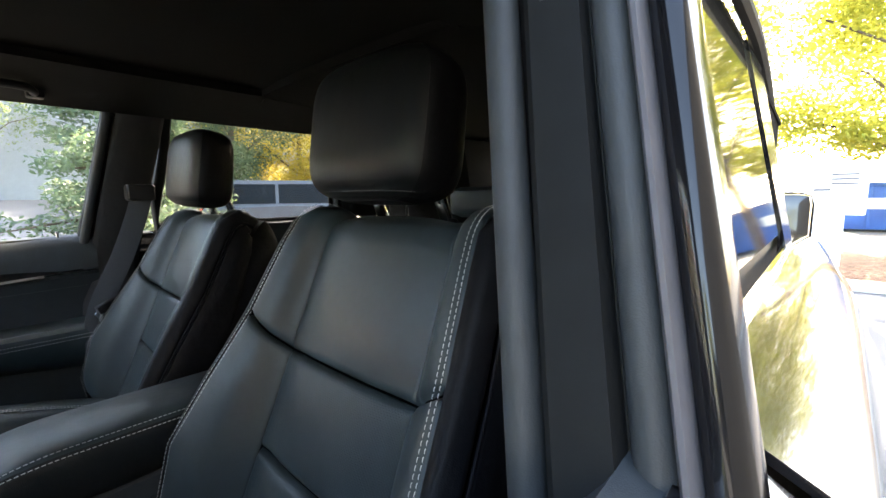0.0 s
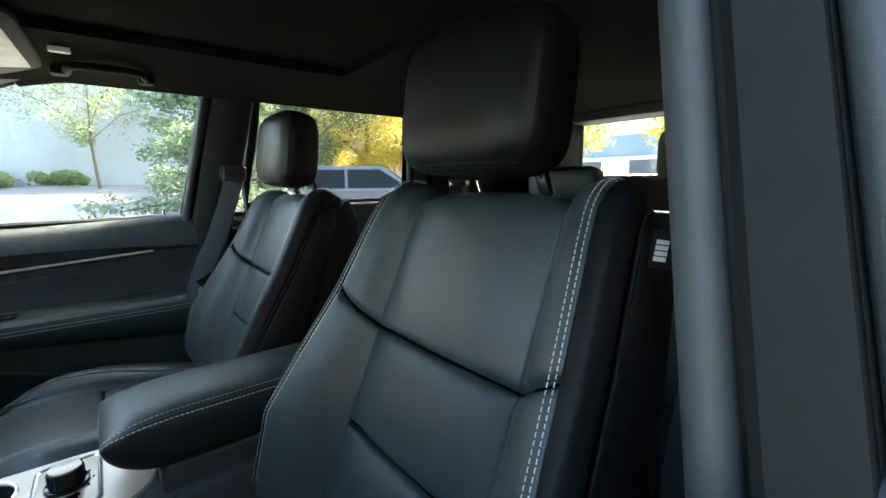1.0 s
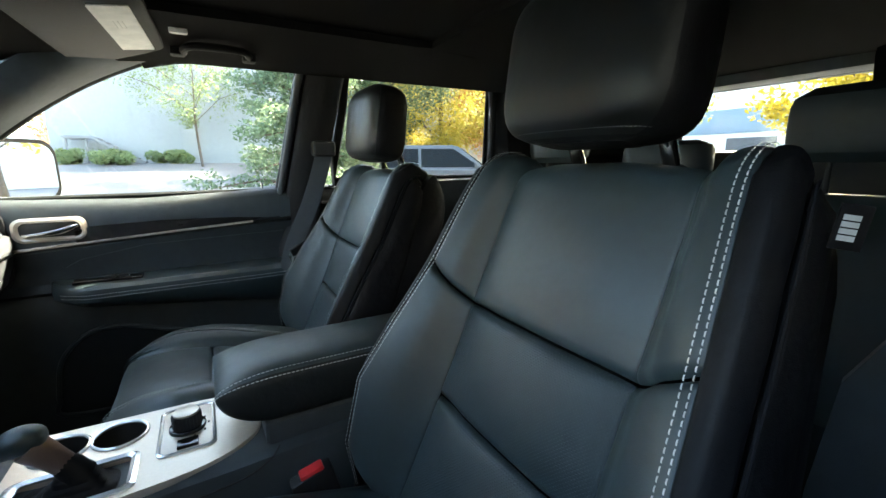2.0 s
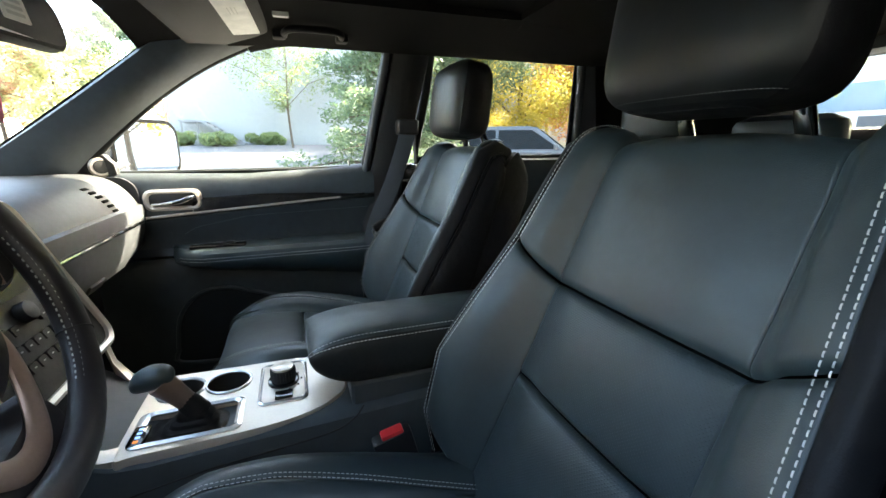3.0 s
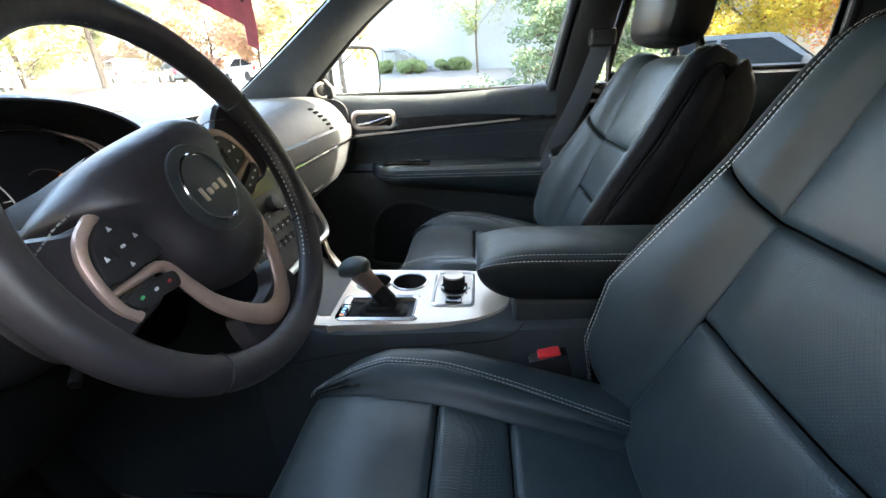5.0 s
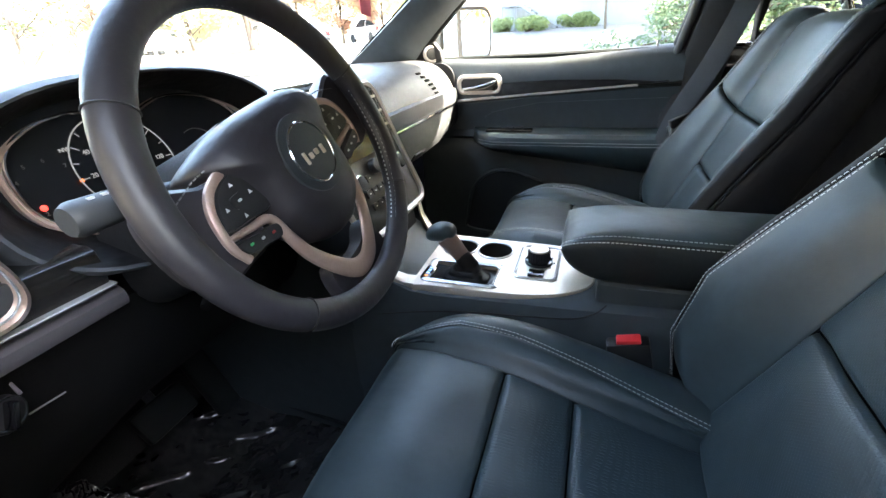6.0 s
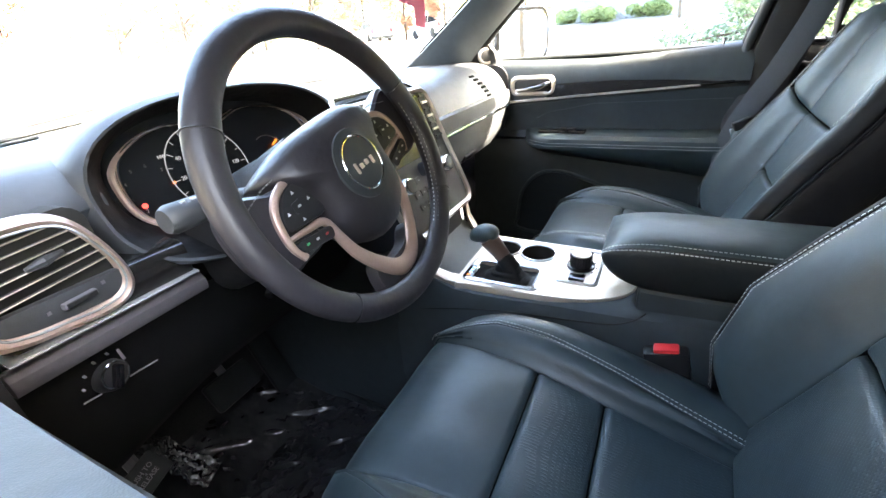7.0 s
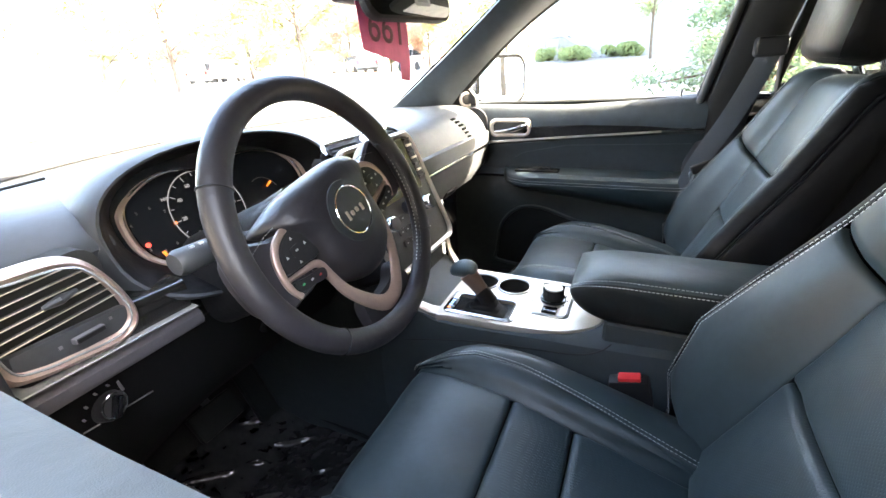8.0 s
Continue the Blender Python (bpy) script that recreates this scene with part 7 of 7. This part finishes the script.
tree((20, 33, 0.3), 10.0, 4.4, LEAF_FIR, "blue-green tree behind the car park", 12000, 0.13, 0.14, 0.2, 46)


CAR_GLASS = mat("dark_car_glass", (0.012, 0.014, 0.016), 0.25, spec=0.12, bump=(10, 0.0))


def parked_car(at, turn, paint, label, length=4.7, width=1.85, height=1.7, pickup=False):
    ob = thing("parked_car", (0, 0, 0), label, "car", "parked cars")
    L, W, H = length / 2, width / 2, height
    prof = [(-L, 0.45), (-L + 0.03, 0.85), (-L + 0.12, 1.02), (-0.22 * L, 1.08), (0.5 * L, 1.05), (L - 0.1, 0.95), (L, 0.7), (L - 0.02, 0.40)]
    rings = []
    for w, sc in ((-W, 0.94), (-W * 0.97, 0.985), (-W * 0.5, 1.0), (W * 0.5, 1.0), (W * 0.97, 0.985), (W, 0.94)):
        rings.append([Vector((w, y * (0.985 if abs(w) > W * 0.9 else 1), 0.3 + (z - 0.3) * sc)) for y, z in prof] + [Vector((w, L * 0.9, 0.3)), Vector((w, -L * 0.9, 0.3))])
    part("body", loft(rings), paint, ob)
    roof_back = (-0.05 * L if pickup else -0.86 * L)
    cab = [(roof_back - (0.04 if pickup else 0.10) * L, 1.04), (roof_back, H - 0.05), (roof_back + 0.1, H), (0.12 * L, H), (0.20 * L, H - 0.04), (0.52 * L, 1.04)]
    if pickup:
        cab = [(-0.30 * L, 1.04), (-0.27 * L, H - 0.05), (-0.22 * L, H), (0.14 * L, H), (0.2 * L, H - 0.04), (0.47 * L, 1.04)]
    rings = [[Vector((s * (W * 0.93 - 0.22 * (z - 1.0)), y, z)) for y, z in cab] for s in (-1, -0.6, 0.6, 1)]
    part("roof", loft(rings), paint, ob)
    y0, y1 = cab[0][0] + 0.12, cab[-1][0] - 0.12
    for s in (-1, 1):
        ym = (y0 + y1) / 2 - 0.05
        for a, b in ((y0, ym - 0.04), (ym + 0.04, y1 - 0.05)):
            q = [(a, 1.1), (lerp(a, ym, 0.12) if a < ym else a, H - 0.1), (b if b < ym else lerp(b, ym, 0.45), H - 0.1), (b, 1.1)]
            win = [[Vector((s * (W * 0.93 - 0.22 * (z - 1.0) + dx), y, z)) for y, z in q] for dx in (-0.01, 0.012)]
            part("side_window", loft(win), CAR_GLASS, ob)
        part("door_mirror", box(s * (W + 0.02), s * (W + 0.2), y1 - 0.25, y1 - 0.13, 1.08, 1.24, 0.03), paint, ob)
        part("headlight", box(s * (W - 0.42), s * (W - 0.06), L - 0.12, L + 0.005, 0.74, 0.88, 0.03), CHROME, ob)
        part("tail_light", box(s * (W - 0.22), s * (W - 0.03), -L - 0.005, -L + 0.1, 0.75, 1.0, 0.02), RED_PLASTIC, ob)
        for yw in (-0.6 * L, 0.62 * L):
            wl = part("wheel", disc((s * (W - 0.20), yw, 0.35), (s, 0, 0), 0.35, 0.22, 28, 0.04), TYRE, ob)
            part("rim", disc((s * (W - 0.02), yw, 0.35), (s, 0, 0), 0.235, 0.035, 24, 0.015), SILVER, wl)
    ws = [[Vector((x * (W * 0.86 - 0.2 * (z - 1.04)), y + d, z + d * 0.5)) for x, y, z in ((-1, lerp(cab[-2][0], cab[-1][0], 0.1), H - 0.1), (1, lerp(cab[-2][0], cab[-1][0], 0.1), H - 0.1), (1, cab[-1][0] - 0.03, 1.1), (-1, cab[-1][0] - 0.03, 1.1))] for d in (0.0, 0.02)]
    part("windscreen", loft(ws), CAR_GLASS, ob)
    if pickup:
        part("bed_wall", box(-W * 0.97, W * 0.97, -L + 0.03, -0.32 * L, 0.95, 1.22, 0.04), paint, ob)
    ob.matrix_world = Matrix.Translation((at[0], at[1], max(at[2], ground_z(at[0], at[1])))) @ pose(0, 0, 0, 0, 0, turn)
    return ob


GREY_PAINT = mat("grey_car_paint", (0.10, 0.11, 0.125), 0.4, coat=0.3, bump=(10, 0))
WHITE_CAR = mat("white_car_paint", (0.7, 0.7, 0.69), 0.3, coat=1.0, bump=(10, 0))
DARK_CAR = mat("dark_car_paint", (0.04, 0.05, 0.06), 0.25, coat=1.0, bump=(10, 0))
BAND_PAINT = mat("blue_grey_paint", (0.22, 0.30, 0.40), 0.6, stain=(0.8, 0.1), bump=(10, 0.05))
parked_car((10.6, -6.6, 0.03), 153, GREY_PAINT, "silver grey car parked under the maples", 5.0, 1.9, 1.72)
parked_car((29, 24.2, 0), -40, WHITE_CAR, "white car parked above the mulch bank")
parked_car((32.5, 17.0, 0.95), -30, WHITE_CAR, "white car parked past the building", 4.4)
parked_car((31, 21.6, 0.0), -40, DARK_CAR, "dark car parked above the mulch bank", 4.5, 1.8, 1.5)
parked_car((27, 35, 0), -60, WHITE_CAR, "white car parked across the car park")
parked_car((25.0, 30, 0.0), -50, WHITE_CAR, "white car parked across the car park", 4.5, 1.8, 1.5)
parked_car((2.0, 36, 0), 10, WHITE_CAR, "white van parked across the car park", 5.0, 1.9, 2.1)
parked_car((-1.5, 38, 0), 10, DARK_CAR, "dark car parked across the car park", 4.6)
parked_car((-5, 40, 0), 10, WHITE_CAR, "white car parked across the car park", 4.6)
# hall behind, utility box, waste container, bin, lamp post, kerb
wh = thing("warehouse", (16, -32, 0), "pale warehouse with a blue-grey band", "building")
part("wall", box(5, 34, -34, -30, 0, 7.5, 0.05), WHITE_PAINT, wh, "pale wall")
part("band", box(5, 34.02, -30, -29.94, 3.0, 4.5, 0.01), BAND_PAINT, wh, "blue-grey band")
part("coping", box(4.9, 34.1, -34.1, -29.9, 7.5, 7.7, 0.03), KERB, wh)
for x in (13.0, 18.0, 23.0):
    part("dock_door", box(x - 1.4, x + 1.4, -30, -29.95, 0.1, 2.7, 0.02), STEEL, wh)
ub = thing("utility_box", (-0.88, -6.8, 0), "white metal utility box on a post", "utility box")
part("post", box(-1.0, -0.72, -6.95, -6.7, 0, 1.06, 0.01), WHITE_PAINT, ub)
part("cabinet", box(-1.16, -0.60, -7.05, -6.65, 1.06, 1.58, 0.02), WHITE_PAINT, ub)
for k in range(3):
    part("louvre", box(-1.08, -0.86, -6.65, -6.64, 1.40 + k * 0.05, 1.415 + k * 0.05, 0.002), STEEL, ub)
part("plate", box(-0.86, -0.72, -6.65, -6.645, 1.33, 1.35, 0.001), STEEL, ub)
du = thing("waste_container", (-3, -20, 0), "blue steel waste container", "waste container")
part("body", box(-5.2, -1.2, -21.5, -19.6, 0.08, 1.5, 0.03), BLUE_PAINT, du)
part("lid", box(-5.25, -1.15, -21.55, -19.55, 1.5, 1.6, 0.02), BLUE_PAINT, du)
for x in (-4.6, -3.7, -2.8, -1.9):
    part("rib", box(x - 0.05, x + 0.05, -19.6, -19.54, 0.12, 1.48, 0.01), BLUE_PAINT, du)
part("label_plate", box(-2.6, -1.5, -19.6, -19.53, 0.75, 1.1, 0.005), WHITE_PAINT, du)
bn = thing("waste_bin", (0.1, -14, 0), "white and blue waste bin by the kerb", "waste bin")
part("body", box(-0.22, 0.42, -14.3, -13.7, 0.05, 0.75, 0.04), BLUE_PAINT, bn)
part("hood", box(-0.24, 0.44, -14.32, -13.68, 0.75, 1.4, 0.06), WHITE_PAINT, bn)
lp = thing("lamp_post", (0.55, -9.5, 0.05), "pale slender steel lamp post", "lamp post")
part("pole", tube([(0.55, -9.5, 0.05), (0.55, -9.5, 3), (0.55, -9.5, 6)], [0.07, 0.055, 0.04], 12), SILVER, lp)
part("lamp_head", box(0.35, 0.75, -9.6, -9.2, 5.9, 6.05, 0.03), STEEL, lp)
part("foot", box(0.35, 0.75, -9.7, -9.3, 0, 0.3, 0.02), KERB, lp)
solid("kerb", joined(box(-8, 3.6, -8.1, -7.95, 0, 0.14, 0.02), box(-6, 3.5, 20, 20.15, 0, 0.14, 0.02)), KERB, "pale concrete kerb", "kerb", "structure")
